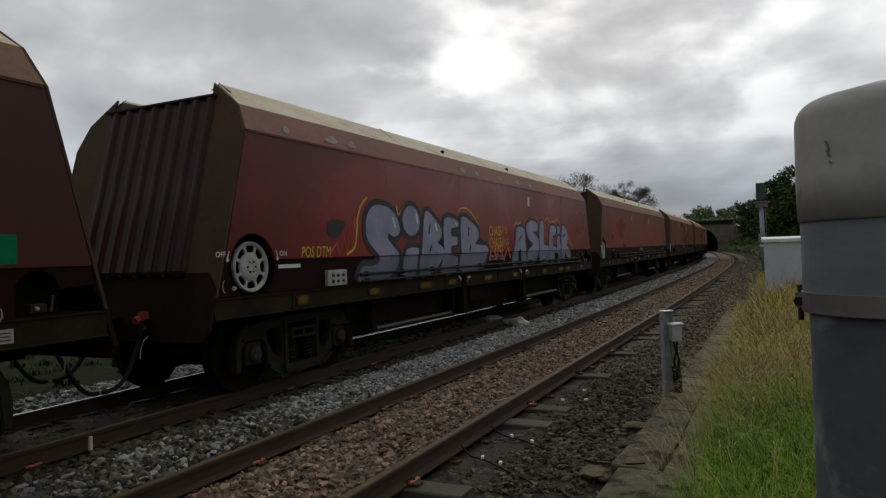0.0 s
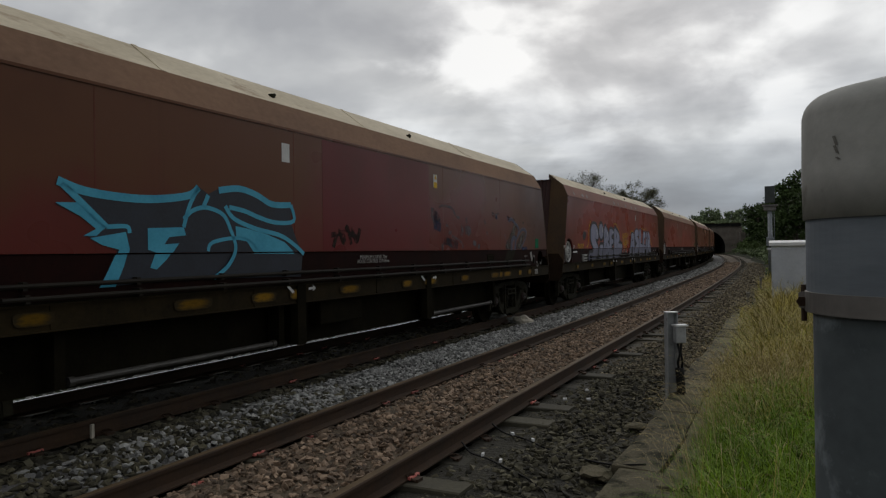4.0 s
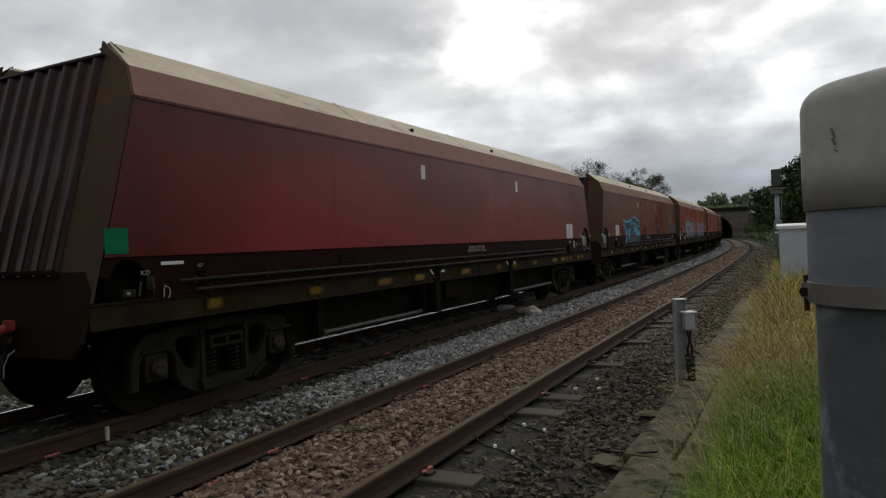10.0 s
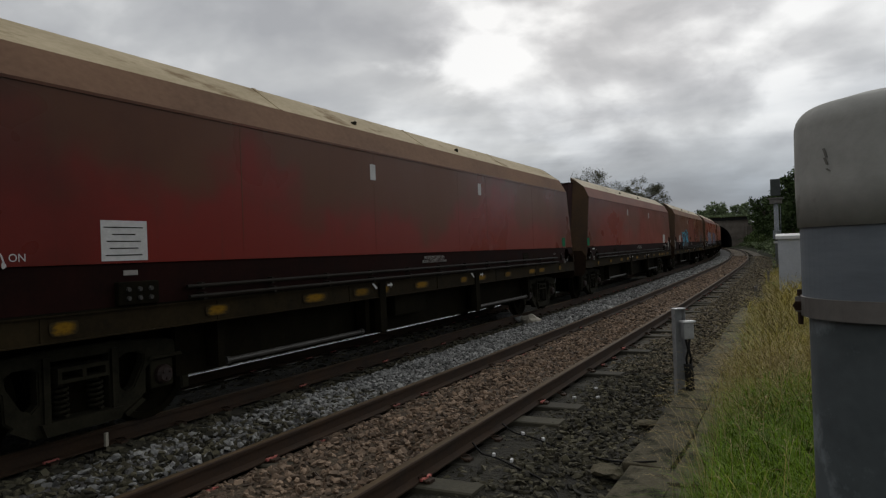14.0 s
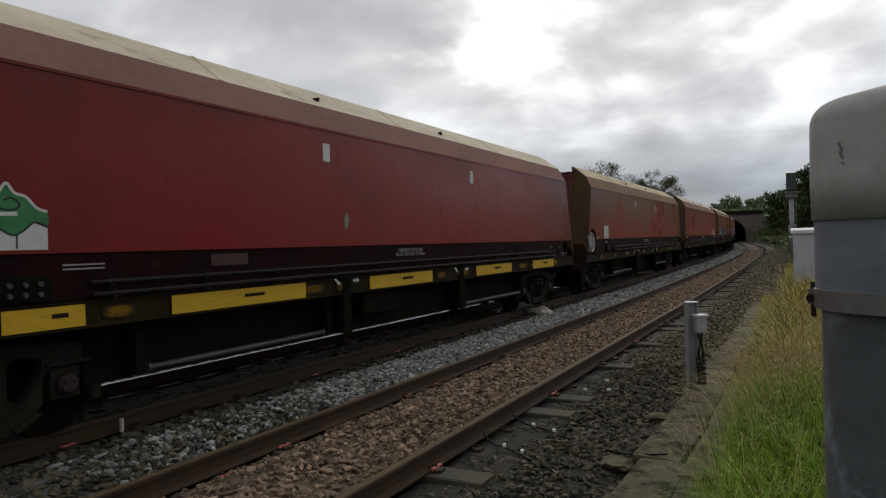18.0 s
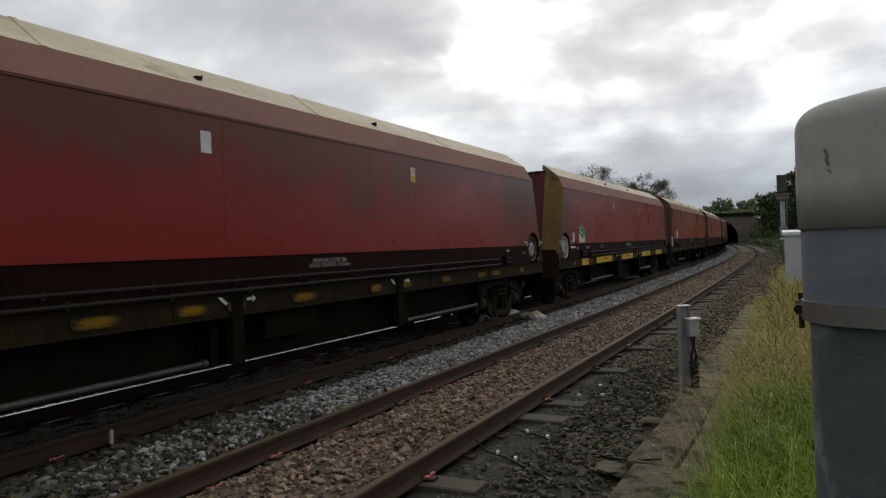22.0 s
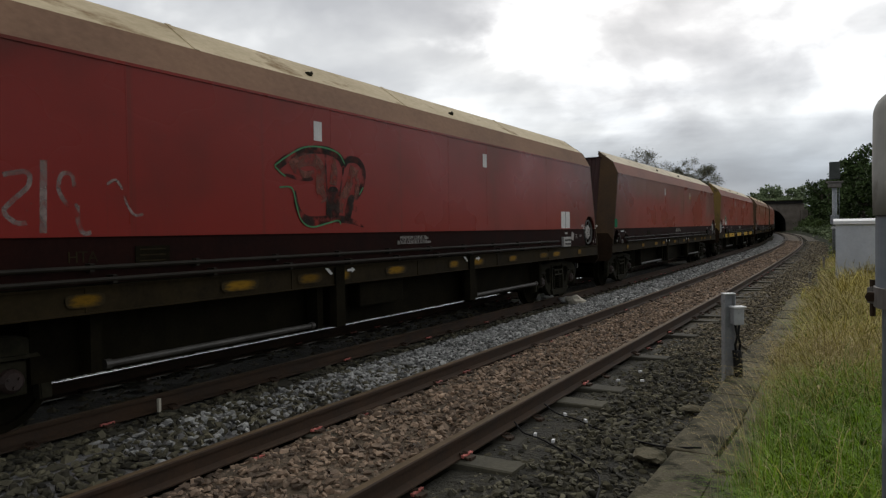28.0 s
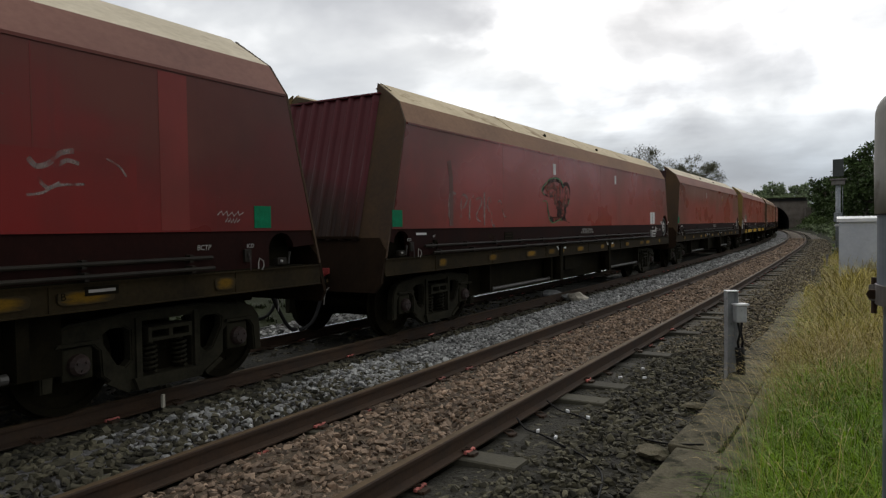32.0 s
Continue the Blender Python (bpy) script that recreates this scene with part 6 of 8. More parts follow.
def build_loose():
    for name, s, lt, size, mat, sq, label in (("boulder", 12.6, -2.12, 0.17, "pale_stone", (1.25, 0.9, 0.75), "pale broken stone lying on the grey ballast"),
                                              ("boulder", 12.75, -2.42, 0.10, "stone_grey", (1.5, 0.9, 0.7), "small grey stone beside the pale one"),
                                              ("boulder", 13.3, -3.05, 0.16, "stone_grey", (1.6, 1.1, 0.6), "flat grey stone block between the rails")):
        thing(name, label, "stone", "loose stones", data=rock(name, size, M[mat], s, sq), at=upright(s, lt, -0.08, 30 * s))
    pin = Shape()
    pin.box(-0.012, 0.012, -0.02, 0.02, 0.0, 0.13, 0.004)
    thing("rail_tag", "cream marker tag clipped to the rail foot", "tag", data=pin.mesh("rail_tag", M["pale_stone"]), at=upright(1.62, -APART + 0.86, -0.15, 20))


def cable(name, pts, r, label):
    b = Shape()
    ps = [on_line(s, lt, z) for s, lt, z in pts]
    fine = []
    for i in range(len(ps) - 1):
        a, c = ps[max(i - 1, 0)], ps[min(i + 2, len(ps) - 1)]
        for k in range(6):
            u = k / 6
            fine.append(0.5 * (2 * ps[i] + (ps[i + 1] - a) * u + (2 * a - 5 * ps[i] + 4 * ps[i + 1] - c) * u * u + (3 * ps[i] - a - 3 * ps[i + 1] + c) * u**3))
    b.tube(fine + [ps[-1]], r, 8)
    thing(name, label, "cable", "track cables", data=b.mesh(name, M["black"], True))


def build_cables():
    cable("track_cable", [(2.72, 0.84, -0.10), (2.66, 0.95, -0.165), (2.60, 1.12, -0.175), (2.45, 1.35, -0.185), (2.25, 1.62, -0.185), (1.95, 1.85, -0.19), (1.4, 1.98, -0.20)], 0.008, "black cable lying over the dark ballast")
    cable("track_cable", [(3.42, 0.84, -0.10), (3.38, 0.98, -0.165), (3.30, 1.2, -0.175), (3.10, 1.5, -0.185), (2.95, 1.85, -0.19), (2.80, 2.12, -0.16), (2.76, 2.4, -0.115)], 0.008, "black cable running to the concrete lids")
    for s, lt in ((2.62, 1.08), (2.52, 1.28), (3.34, 1.08), (3.22, 1.32), (5.0, 1.1), (5.1, 1.35), (5.6, 1.2)):
        b = Shape()
        b.box(-0.022, 0.022, -0.012, 0.012, 0, 0.024, 0.004)
        thing("cable_clip", "small white cable clip", "clip", "cable clips", data=b.mesh("cable_clip", M["box_white"]), at=upright(s, lt, -0.166, 40 * s))


def build_lids():
    lids = thing("cable_trough", "row of uneven concrete trough lids", "cable trough", kind="structure")
    s = -10.4
    i = 0
    while s < 16:
        ln = random.uniform(0.86, 1.04)
        b = Shape()
        b.box(-0.27, 0.10, -ln / 2 + 0.010, ln / 2 - 0.010, -0.09, 0.0, 0.012)
        part("slab", b.mesh("slab", M["concrete"]), lids, at=upright(s + ln / 2, 2.45 + random.uniform(-0.02, 0.03), -0.115 + random.uniform(-0.028, 0.018), random.uniform(-4, 4)) @ pose(0, 0, 0, random.uniform(-1.8, 1.8), random.uniform(-3, 3), 0))
        s += ln
        i += 1
    s = -10.1
    while s < 16:
        ln = random.uniform(1.3, 1.9)
        b = Shape()
        b.box(-0.06, 0.24, -ln / 2 + 0.012, ln / 2 - 0.012, -0.09, 0.0, 0.016)
        part("edging", b.mesh("edging", M["concrete"]), lids, "rough concrete edge strip", upright(s + ln / 2, 2.45 + 0.172 + random.uniform(-0.01, 0.015), -0.125 + random.uniform(-0.015, 0.015), random.uniform(-1.5, 1.5)) @ pose(0, 0, 0, random.uniform(-0.8, 0.8), random.uniform(-3, 2), 0))
        s += ln
    for s, lt, w in ((2.55, 2.06, 0.14), (4.15, 2.1, 0.10)):
        thing("concrete_fragment", "broken concrete fragment beside the lids", "stone", "loose stones", data=rock("concrete_fragment", w, M["concrete"], s, (1.2, 0.9, 0.35)), at=upright(s, lt, -0.17, 50 * s))


def build_bridge():
    """Stone arch bridge over the two tracks."""
    br = thing("road_bridge", "old stone arch bridge with a dark mouth", "bridge", at=upright(150.0, 0.0))
    c, half, spring, crown = -APART / 2, APART / 2 + 2.4, 1.3, 4.85
    arch = [(c + half * math.cos(a), spring + (crown - spring) * math.sin(a)) for a in np.linspace(0, math.pi, 25)]
    deep, left, right, top = 40.0, -16.0, 5.6, 5.55
    b = Shape()
    outer = [(right + (left - right) * i / 24, top) for i in range(25)]
    for i in range(24):
        q = [arch[i], arch[i + 1], outer[i + 1], outer[i]]
        b.prism([(x, 0, z) for x, z in q], (0, 0, 0), (0, 0.6, 0))
    for x0, x1 in ((c + half, right), (left, c - half)):
        b.prism([(x0, 0, -1.0), (x1, 0, -1.0), (x1, 0, top), (x0, 0, spring)] if x0 > 0 else [(x0, 0, -1.0), (x1, 0, -1.0), (x1, 0, spring), (x0, 0, top)], (0, 0, 0), (0, 0.6, 0))
    part("portal_wall", b.mesh("portal_wall", M["stonework"]), br, "grey-brown stone portal wall")
    b = Shape()
    ring_pts = [(c + half, -1.0)] + arch + [(c - half, -1.0)]
    for (x0, z0), (x1, z1) in zip(ring_pts[:-1], ring_pts[1:]):
        b.add([(x0, 0.55, z0), (x1, 0.55, z1), (x1, deep, z1), (x0, deep, z0)], [(0, 1, 2, 3)])
    b.box(c - half - 1, c + half + 1, deep, deep + 0.4, -1.5, crown + 1)
    part("barrel", b.mesh("barrel", M["soot"]), br, "sooty arch lining")
    for i in range(24):
        (x0, z0), (x1, z1) = arch[i], arch[i + 1]
        k = 1.0 + 0.5 / half
        q = [(x0, z0), (x1, z1), (c + (x1 - c) * k, spring + (z1 - spring) * (1 + 0.5 / (crown - spring))), (c + (x0 - c) * k, spring + (z0 - spring) * (1 + 0.5 / (crown - spring)))]
        part("voussoir", Shape().prism([(x, -0.06, z) for x, z in q], (0, 0, 0), (0, 0.12, 0)).mesh("voussoir", M["stonework"]), br)
    part("string_course", Shape().box(left, right, -0.30, 0.3, 5.5, 5.72, 0.04).mesh("string_course", M["soot"]), br, "dark mossy string course")
    part("parapet", Shape().box(left, right, -0.02, 0.42, 5.72, 6.1, 0.03).mesh("parapet", M["soot"]), br, "dark mossy parapet")
    part("coping", Shape().box(left - 0.05, right + 0.05, -0.20, 0.5, 6.1, 6.26, 0.05).mesh("coping", M["soil"]), br, "mossy coping stones")
    part("deck", Shape().box(left, right, 0.4, deep, 5.3, 5.9).mesh("deck", M["soil"]), br, "grassy bridge deck")
    part("abutment", Shape().box(right - 0.6, right + 0.9, -2.2, 0.0, -1.0, 4.2, 0.05).mesh("abutment", M["stonework"]), br, "stone abutment half hidden by scrub")


def build_shed():
    """Pale clad industrial building on the far side of the line."""
    d = Matrix.Translation((-24.5, 30.0, 0.5)) @ Matrix.Rotation(radians(32), 4, "Z")
    shed = thing("industrial_building", "pale corrugated industrial building behind the train", "building", at=d)
    b = Shape()
    w, dp = 8.0, 12.0
    part("lower_wall", Shape().box(-w, 3.4, 0, dp, -1.5, 4.5).mesh("lower_wall", M["render"]), shed, "cream lower wall")
    vs, fs, x, i = [], [], -w - 0.1, 0
    pts = []
    while x < 3.5:
        pts += [(x, -0.05), (x + 0.10, -0.05), (x + 0.15, -0.12), (x + 0.28, -0.12), (x + 0.33, -0.05)]
        x += 0.36
    for px, py in pts:
        vs += [(px, py, 4.4), (px, py, 7.1)]
    fs = [(2 * k, 2 * k + 2, 2 * k + 3, 2 * k + 1) for k in range(len(pts) - 1)]
    part("cladding", mesh_of("cladding", vs, fs, [M["clad"]]), shed, "pale corrugated upper cladding")
    part("upper_wall", Shape().box(-w, 3.45, 0, dp, 4.5, 7.05).mesh("upper_wall", M["clad"]), shed)
    part("roof", Shape().box(-w - 0.2, 3.6, -0.2, dp + 0.2, 7.05, 7.22, 0.03).mesh("roof", M["clad"]), shed)


for make in (build_gate_post, build_relay_post, build_cabinet, build_signal, build_markers, build_loose, build_cables, build_lids, build_bridge, build_shed):
    make()

# ---------------------------------------------------------------- stones, grass and trees
def ico():
    bm = bmesh.new()
    bmesh.ops.create_icosphere(bm, subdivisions=1, radius=1.0)
    v = np.array([x.co[:] for x in bm.verts])
    bm.verts.index_update()
    f = np.array([[x.index for x in p.verts] for p in bm.faces])
    bm.free()
    return v, f


ICO_V, ICO_F = ico()


def scatter_stones(name, label, mat, zones, seed):
    """Angular ballast stones. zones: s0, s1, lat0, lat1, count, smallest, largest, lift."""
    rng = np.random.default_rng(seed)
    kinds = []
    for _ in range(24):
        q = ICO_V * (1 + rng.uniform(-0.30, 0.40, (len(ICO_V), 1))) + rng.uniform(-0.12, 0.12, ICO_V.shape)
        for _ in range(6):                  # broken flat faces
            d = rng.normal(0, 1, 3)
            d /= np.linalg.norm(d)
            q -= np.maximum(q @ d - rng.uniform(0.30, 0.62), 0)[:, None] * d
        kinds.append(q * rng.uniform((0.95, 0.7, 0.42), (1.75, 1.2, 0.9)))
    kinds = np.array(kinds)
    vs, fs, base = [], [], 0
    for s0, s1, l0, l1, n, small, large, lift in zones:
        s, lt = rng.uniform(s0, s1, n), rng.uniform(l0, l1, n)
        mid = (l0 + l1) / 2
        z = -0.165 + lift - 0.05 * ((lt - mid) / ((l1 - l0) / 2)) ** 2 + rng.uniform(-0.012, 0.018, n)
        size = rng.uniform(small, large, n) * 0.5 * rng.choice([0.7, 1.0, 1.0, 1.25], n)
        a, b, c = rng.uniform(0, 2 * np.pi, (3, n))
        b = rng.normal(0, 0.75, n)
        ca, sa, cb, sb = np.cos(a), np.sin(a), np.cos(b), np.sin(b)
        k = kinds[rng.integers(0, len(kinds), n)] * size[:, None, None]
        x, y, w = k[..., 0], k[..., 1], k[..., 2]
        y, w = y * cb[:, None] - w * sb[:, None], y * sb[:, None] + w * cb[:, None]
        x, y = x * ca[:, None] - y * sa[:, None], x * sa[:, None] + y * ca[:, None]
        p = on_lines(s, lt, z)
        v = np.stack([x, y, w], -1) + p[:, None, :]
        vs.append(v.reshape(-1, 3))
        fs.append((ICO_F[None] + (base + np.arange(n) * len(ICO_V))[:, None, None]).reshape(-1, 3))
        base += n * len(ICO_V)
    thing(name, label, "ballast", kind="stuff", data=fast_mesh(name, np.concatenate(vs), np.concatenate(fs), [mat]))


A = APART
scatter_stones("tan_ballast_stones", "loose tan and brown ballast stones", M["stone_tan"], [
    (-12, -4, -0.69, 0.69, 2200, 0.06, 0.10, 0.02), (-4, 13, -0.69, 0.69, 10500, 0.044, 0.084, 0.02), (13, 32, -0.69, 0.69, 5760, 0.066, 0.112, 0.02), (32, 75, -0.69, 0.69, 3024, 0.106, 0.172, 0.02)], 3)
scatter_stones("grey_ballast_stones", "loose fresh grey ballast stones", M["stone_grey"], [
    (0.6, 3.6, -2.12, -0.86, 700, 0.05, 0.09, 0.045), (3.2, 13, -2.12, -0.86, 9500, 0.046, 0.086, 0.045), (13, 32, -2.2, -0.86, 5760, 0.066, 0.112, 0.045), (32, 75, -2.2, -0.86, 3600, 0.106, 0.172, 0.045),
    (-9, 14, -A - 2.6, -A - 0.86, 5200, 0.066, 0.119, 0.0)], 4)
scatter_stones("dirty_ballast_stones", "small dark dirty ballast stones", M["stone_dark"], [
    (-12, -4, 0.86, 2.2, 2600, 0.05, 0.09, -0.03), (-12, -5, -2.1, -0.86, 2000, 0.06, 0.10, 0.045), (-4, 8, 0.86, 2.2, 7000, 0.037, 0.079, -0.03), (8, 12, 0.86, 2.2, 1400, 0.04, 0.08, -0.03),
    # under and beside the train the stones' dark colour includes its shade
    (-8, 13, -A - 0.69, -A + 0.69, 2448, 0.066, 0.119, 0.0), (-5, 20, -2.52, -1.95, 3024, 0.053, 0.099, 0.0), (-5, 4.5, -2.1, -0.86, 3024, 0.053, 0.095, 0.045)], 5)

scatter_stones("path_stones", "small brown ballast stones along the cess", M["stone_path"], [
    (7, 13, 0.86, 2.4, 2600, 0.04, 0.085, -0.03), (13, 32, 0.86, 2.6, 5616, 0.053, 0.095, -0.03), (32, 75, 0.86, 2.7, 4320, 0.074, 0.126, -0.03)], 6)


def blades(name, label, mat, zones, seed, category="grass", lean=0.7):
    """Bent grass blades. zones: s0, s1, lat0, lat1, count, low, high, width."""
    rng = np.random.default_rng(seed)
    vs, fs, base = [], [], 0
    for s0, s1, l0, l1, n, low, high, width in zones:
        tuft = max(n // 34, 1)
        ts, tl, ta = rng.uniform(s0, s1, tuft), rng.uniform(l0, l1, tuft), rng.uniform(0, 2 * np.pi, tuft)
        pick = rng.integers(0, tuft, n)
        s, lt = ts[pick] + rng.normal(0, 0.085, n), np.maximum(tl[pick] + rng.normal(0, 0.085, n), l0 - 0.10)
        g = ground_height(s, lt) - np.interp(s, SS, CZ)
        p = on_lines(s, lt, g - 0.02)
        keep = np.hypot(p[:, 0], p[:, 1]) > 1.6
        p, n = p[keep], int(keep.sum())
        h = rng.uniform(low, high, n) * rng.choice([0.6, 0.85, 1.0], n) * rng.uniform(0.62, 1.15, tuft)[pick[keep]]
        if l0 > 0:      # shorter where it thins out over the concrete edge
            low_edge = np.clip((lt[keep] - 2.62) / 0.42, np.interp(s[keep], [5, 9], [0.3, 0.75]), 1.0)
            h *= np.where(rng.random(tuft)[pick[keep]] < 0.22, np.sqrt(low_edge) * 1.15, low_edge)
        a = ta[pick[keep]] + rng.normal(0, 0.9, n)      # each tuft leans its own way
        d = np.stack([np.cos(a), np.sin(a), 0 * a], -1)
        side = np.stack([-np.sin(a), np.cos(a), 0 * a], -1)
        bend = (h * rng.uniform(0.15, 1.25, n) * lean)[:, None]
        up = np.array([0, 0, 1.0])
        w = (width * rng.uniform(0.6, 1.3, n))[:, None]
        droop = rng.uniform(0.0, 0.55, n)[:, None] * h[:, None] * lean
        q = [p, p + up * (h * 0.45)[:, None] + d * bend * 0.18, p + up * (h * 0.82)[:, None] + d * bend * 0.62 - up * droop * 0.2, p + up * (h * 0.98)[:, None] + d * bend * 1.35 - up * droop]
        v = np.stack([q[0] - side * w, q[0] + side * w, q[1] - side * w * 0.9, q[1] + side * w * 0.9, q[2] - side * w * 0.6, q[2] + side * w * 0.6, q[3]], 1)
        vs.append(v.reshape(-1, 3))
        t = np.array([[0, 1, 3], [0, 3, 2], [2, 3, 5], [2, 5, 4], [4, 5, 6]])
        fs.append((t[None] + (base + np.arange(n) * 7)[:, None, None]).reshape(-1, 3))
        base += n * 7
    thing(name, label, category, kind="stuff", data=fast_mesh(name, np.concatenate(vs), np.concatenate(fs), [mat]))


blades("green_grass", "lush green verge grass", M["blade_green"], [
    (-8, 14, 4.4, 9.0, 9000, 0.12, 0.34, 0.010), (-8, -1.6, 2.9, 5.0, 4000, 0.15, 0.40, 0.006), (-1.5, 4.5, 2.76, 4.6, 60000, 0.16, 0.50, 0.0030), (3.5, 12, 2.80, 5.5, 18000, 0.20, 0.52, 0.0045), (12, 60, 2.7, 9.0, 9000, 0.3, 0.6, 0.014),
    ], 11, lean=1.0)
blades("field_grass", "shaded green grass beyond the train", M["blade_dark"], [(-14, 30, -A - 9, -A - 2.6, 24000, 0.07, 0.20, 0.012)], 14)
blades("dry_grass", "tall straw-coloured verge grass", M["blade_straw"], [
    (0.5, 4, 2.82, 4.6, 1500, 0.30, 0.60, 0.0018), (3.4, 7.0, 2.74, 4.8, 9000, 0.28, 0.62, 0.0026), (5.5, 14, 2.70, 5.0, 22000, 0.34, 0.76, 0.0042), (11, 19, 3.0, 7.0, 9000, 0.6, 1.0, 0.006), (14, 34, 2.5, 6.0, 9000, 0.35, 0.62, 0.009), (34, 70, 2.9, 7.0, 3000, 0.4, 0.7, 0.016),
    (3.2, 6.6, 2.60, 2.85, 300, 0.2, 0.5, 0.0022)], 12, lean=1.0)


def seed_heads():
    """Arching grass stalks with feathery, nodding heads."""
    r = np.random.default_rng(21)
    b_v, b_f, base = [], [], 0
    n = 3200
    s = np.concatenate([r.uniform(0.8, 6, n // 2), r.uniform(4, 22, n - n // 2)])
    lt = 2.86 + np.abs(r.normal(0, 0.8, n))
    s, lt, n = np.concatenate([s, r.uniform(1.6, 6.6, 200)]), np.concatenate([lt, r.uniform(2.62, 2.86, 200)]), n + 200
    keep = (s > 3.6) | (lt < 2.92) | (r.random(n) < 0.25)
    s, lt = s[keep], lt[keep]
    n = len(s)
    p = on_lines(s, lt, ground_height(s, lt) - np.interp(s, SS, CZ))
    for i in range(n):
        h = r.uniform(0.42, 0.76)
        a = r.uniform(0, 6.28) if lt[i] > 2.95 else r.normal(2.7, 0.7)      # those at the edge hang out over the concrete
        d = np.array([math.cos(a), math.sin(a), 0.0])
        bow = r.uniform(0.10, 0.55) * h
        side = np.array([-math.sin(a), math.cos(a), 0.0])
        w = 0.0011 + 0.00012 * s[i]
        us = (0.0, 0.35, 0.65, 0.88, 1.0)
        line = [p[i] + d * bow * u ** 2.2 + np.array([0, 0, h * (u - 0.22 * u ** 4)]) for u in us]
        v = [q + side * k * w * (1 - 0.5 * u) for q, u in zip(line, us) for k in (-1, 1)]
        f = [t for j in range(4) for t in ([2 * j, 2 * j + 1, 2 * j + 3], [2 * j, 2 * j + 3, 2 * j + 2])]
        way = line[-1] - line[-2]
        way /= np.linalg.norm(way)
        for k in range(9):
            c = line[-1] + way * (0.016 * k - 0.06) - np.array([0, 0, 0.0012 * k * k])
            rr = (0.0062 - 0.0005 * k) * (1 + 0.05 * s[i])
            e = r.normal(0, 1, 3)
            e /= np.linalg.norm(e)
            j = len(v)
            v += [c - e * rr * 0.5, c + e * rr * 0.5, c + way * 2.6 * rr + e * rr * 1.1]
            f.append([j, j + 1, j + 2])
        b_v.append(np.array(v))
        b_f.append(np.array(f) + base)
        base += len(v)
    thing("grass_seed_heads", "straw seed heads above the verge grass", "grass", kind="stuff", data=fast_mesh("grass_seed_heads", np.concatenate(b_v), np.concatenate(b_f), [M["seed"]]))


seed_heads()


def tree(x, y, z, height, spread, leaves, leaf, mat, seed, label, bare=0.35, group="lineside trees", name="tree"):
    """A tapered trunk with limbs and a crown of many small leaf sprays."""
    rng = np.random.default_rng(seed)
    t = thing(name, label, "tree", group, at=world_pose(x, y, z))
    b = Shape()
    tips = []
    lean = rng.normal(0, 0.04, 2)
    trunk = [Vector((lean[0] * h, lean[1] * h, h)) for h in np.linspace(0, height * 0.75, 7)]
    r0 = height * 0.022
    b.tube(trunk, [r0 * (1.25 - 0.16 * i) for i in range(7)], 7)
    for i in range(15):
        h = rng.uniform(bare, 0.74)
        k = h / 0.75 * 6
        p = trunk[int(k)].lerp(trunk[min(int(k) + 1, 6)], k % 1)
        a, up = rng.uniform(0, 6.28), rng.uniform(0.25, 1.0)
        reach = spread * rng.uniform(0.6, 1.0) * (1.15 - 0.5 * abs(h - 0.5))
        d = Vector((math.cos(a), math.sin(a), up)).normalized() * reach
        m1, m2 = p + d * 0.5 + Vector(rng.normal(0, 0.06, 3)) * reach, p + d
        b.tube([p, m1, m2], [r0 * 0.42, r0 * 0.26, r0 * 0.08], 5, caps=False)
        tips += [m1.lerp(m2, 0.4), m2, m2 + Vector(rng.normal(0, 0.22, 3)) * spread * 0.5]
        for _ in range(3):
            e = m1.lerp(m2, rng.uniform(0.2, 0.9))
            f = e + Vector(rng.normal(0, 1, 3)).normalized() * spread * rng.uniform(0.2, 0.42)
            b.tube([e, f], [r0 * 0.14, r0 * 0.04], 4, caps=False)
            tips.append(f)
    tips.append(trunk[-1] + Vector((0, 0, height * 0.2)))
    part("trunk", b.mesh("trunk", M["bark"]), t, "grey-brown trunk and limbs")
    c = np.array([p[:] for p in tips])[rng.integers(0, len(tips), leaves)]
    c = c + rng.normal(0, 1, (leaves, 3)) * spread * np.array([0.10, 0.10, 0.08])
    u = rng.normal(0, 1, (leaves, 3))
    u /= np.linalg.norm(u, axis=1, keepdims=True)
    w = np.cross(u, rng.normal(0, 1, (leaves, 3)))
    w /= np.linalg.norm(w, axis=1, keepdims=True)
    k = leaf * rng.uniform(0.5, 1.3, (leaves, 1))
    v = np.stack([c - u * k, c + w * k * 0.55, c + u * k, c - w * k * 0.55], 1).reshape(-1, 3)
    f = (np.array([[0, 1, 2], [0, 2, 3]])[None] + (np.arange(leaves) * 4)[:, None, None]).reshape(-1, 3)
    crown = part("crown", fast_mesh("crown", v, f, [mat]), t, "leafy crown with gaps")
    crown["kind"] = "stuff"


def on_ground(x, y):
    s, lt = to_line(np.array(float(x)), np.array(float(y)))
    return float(ground_height(s, lt))


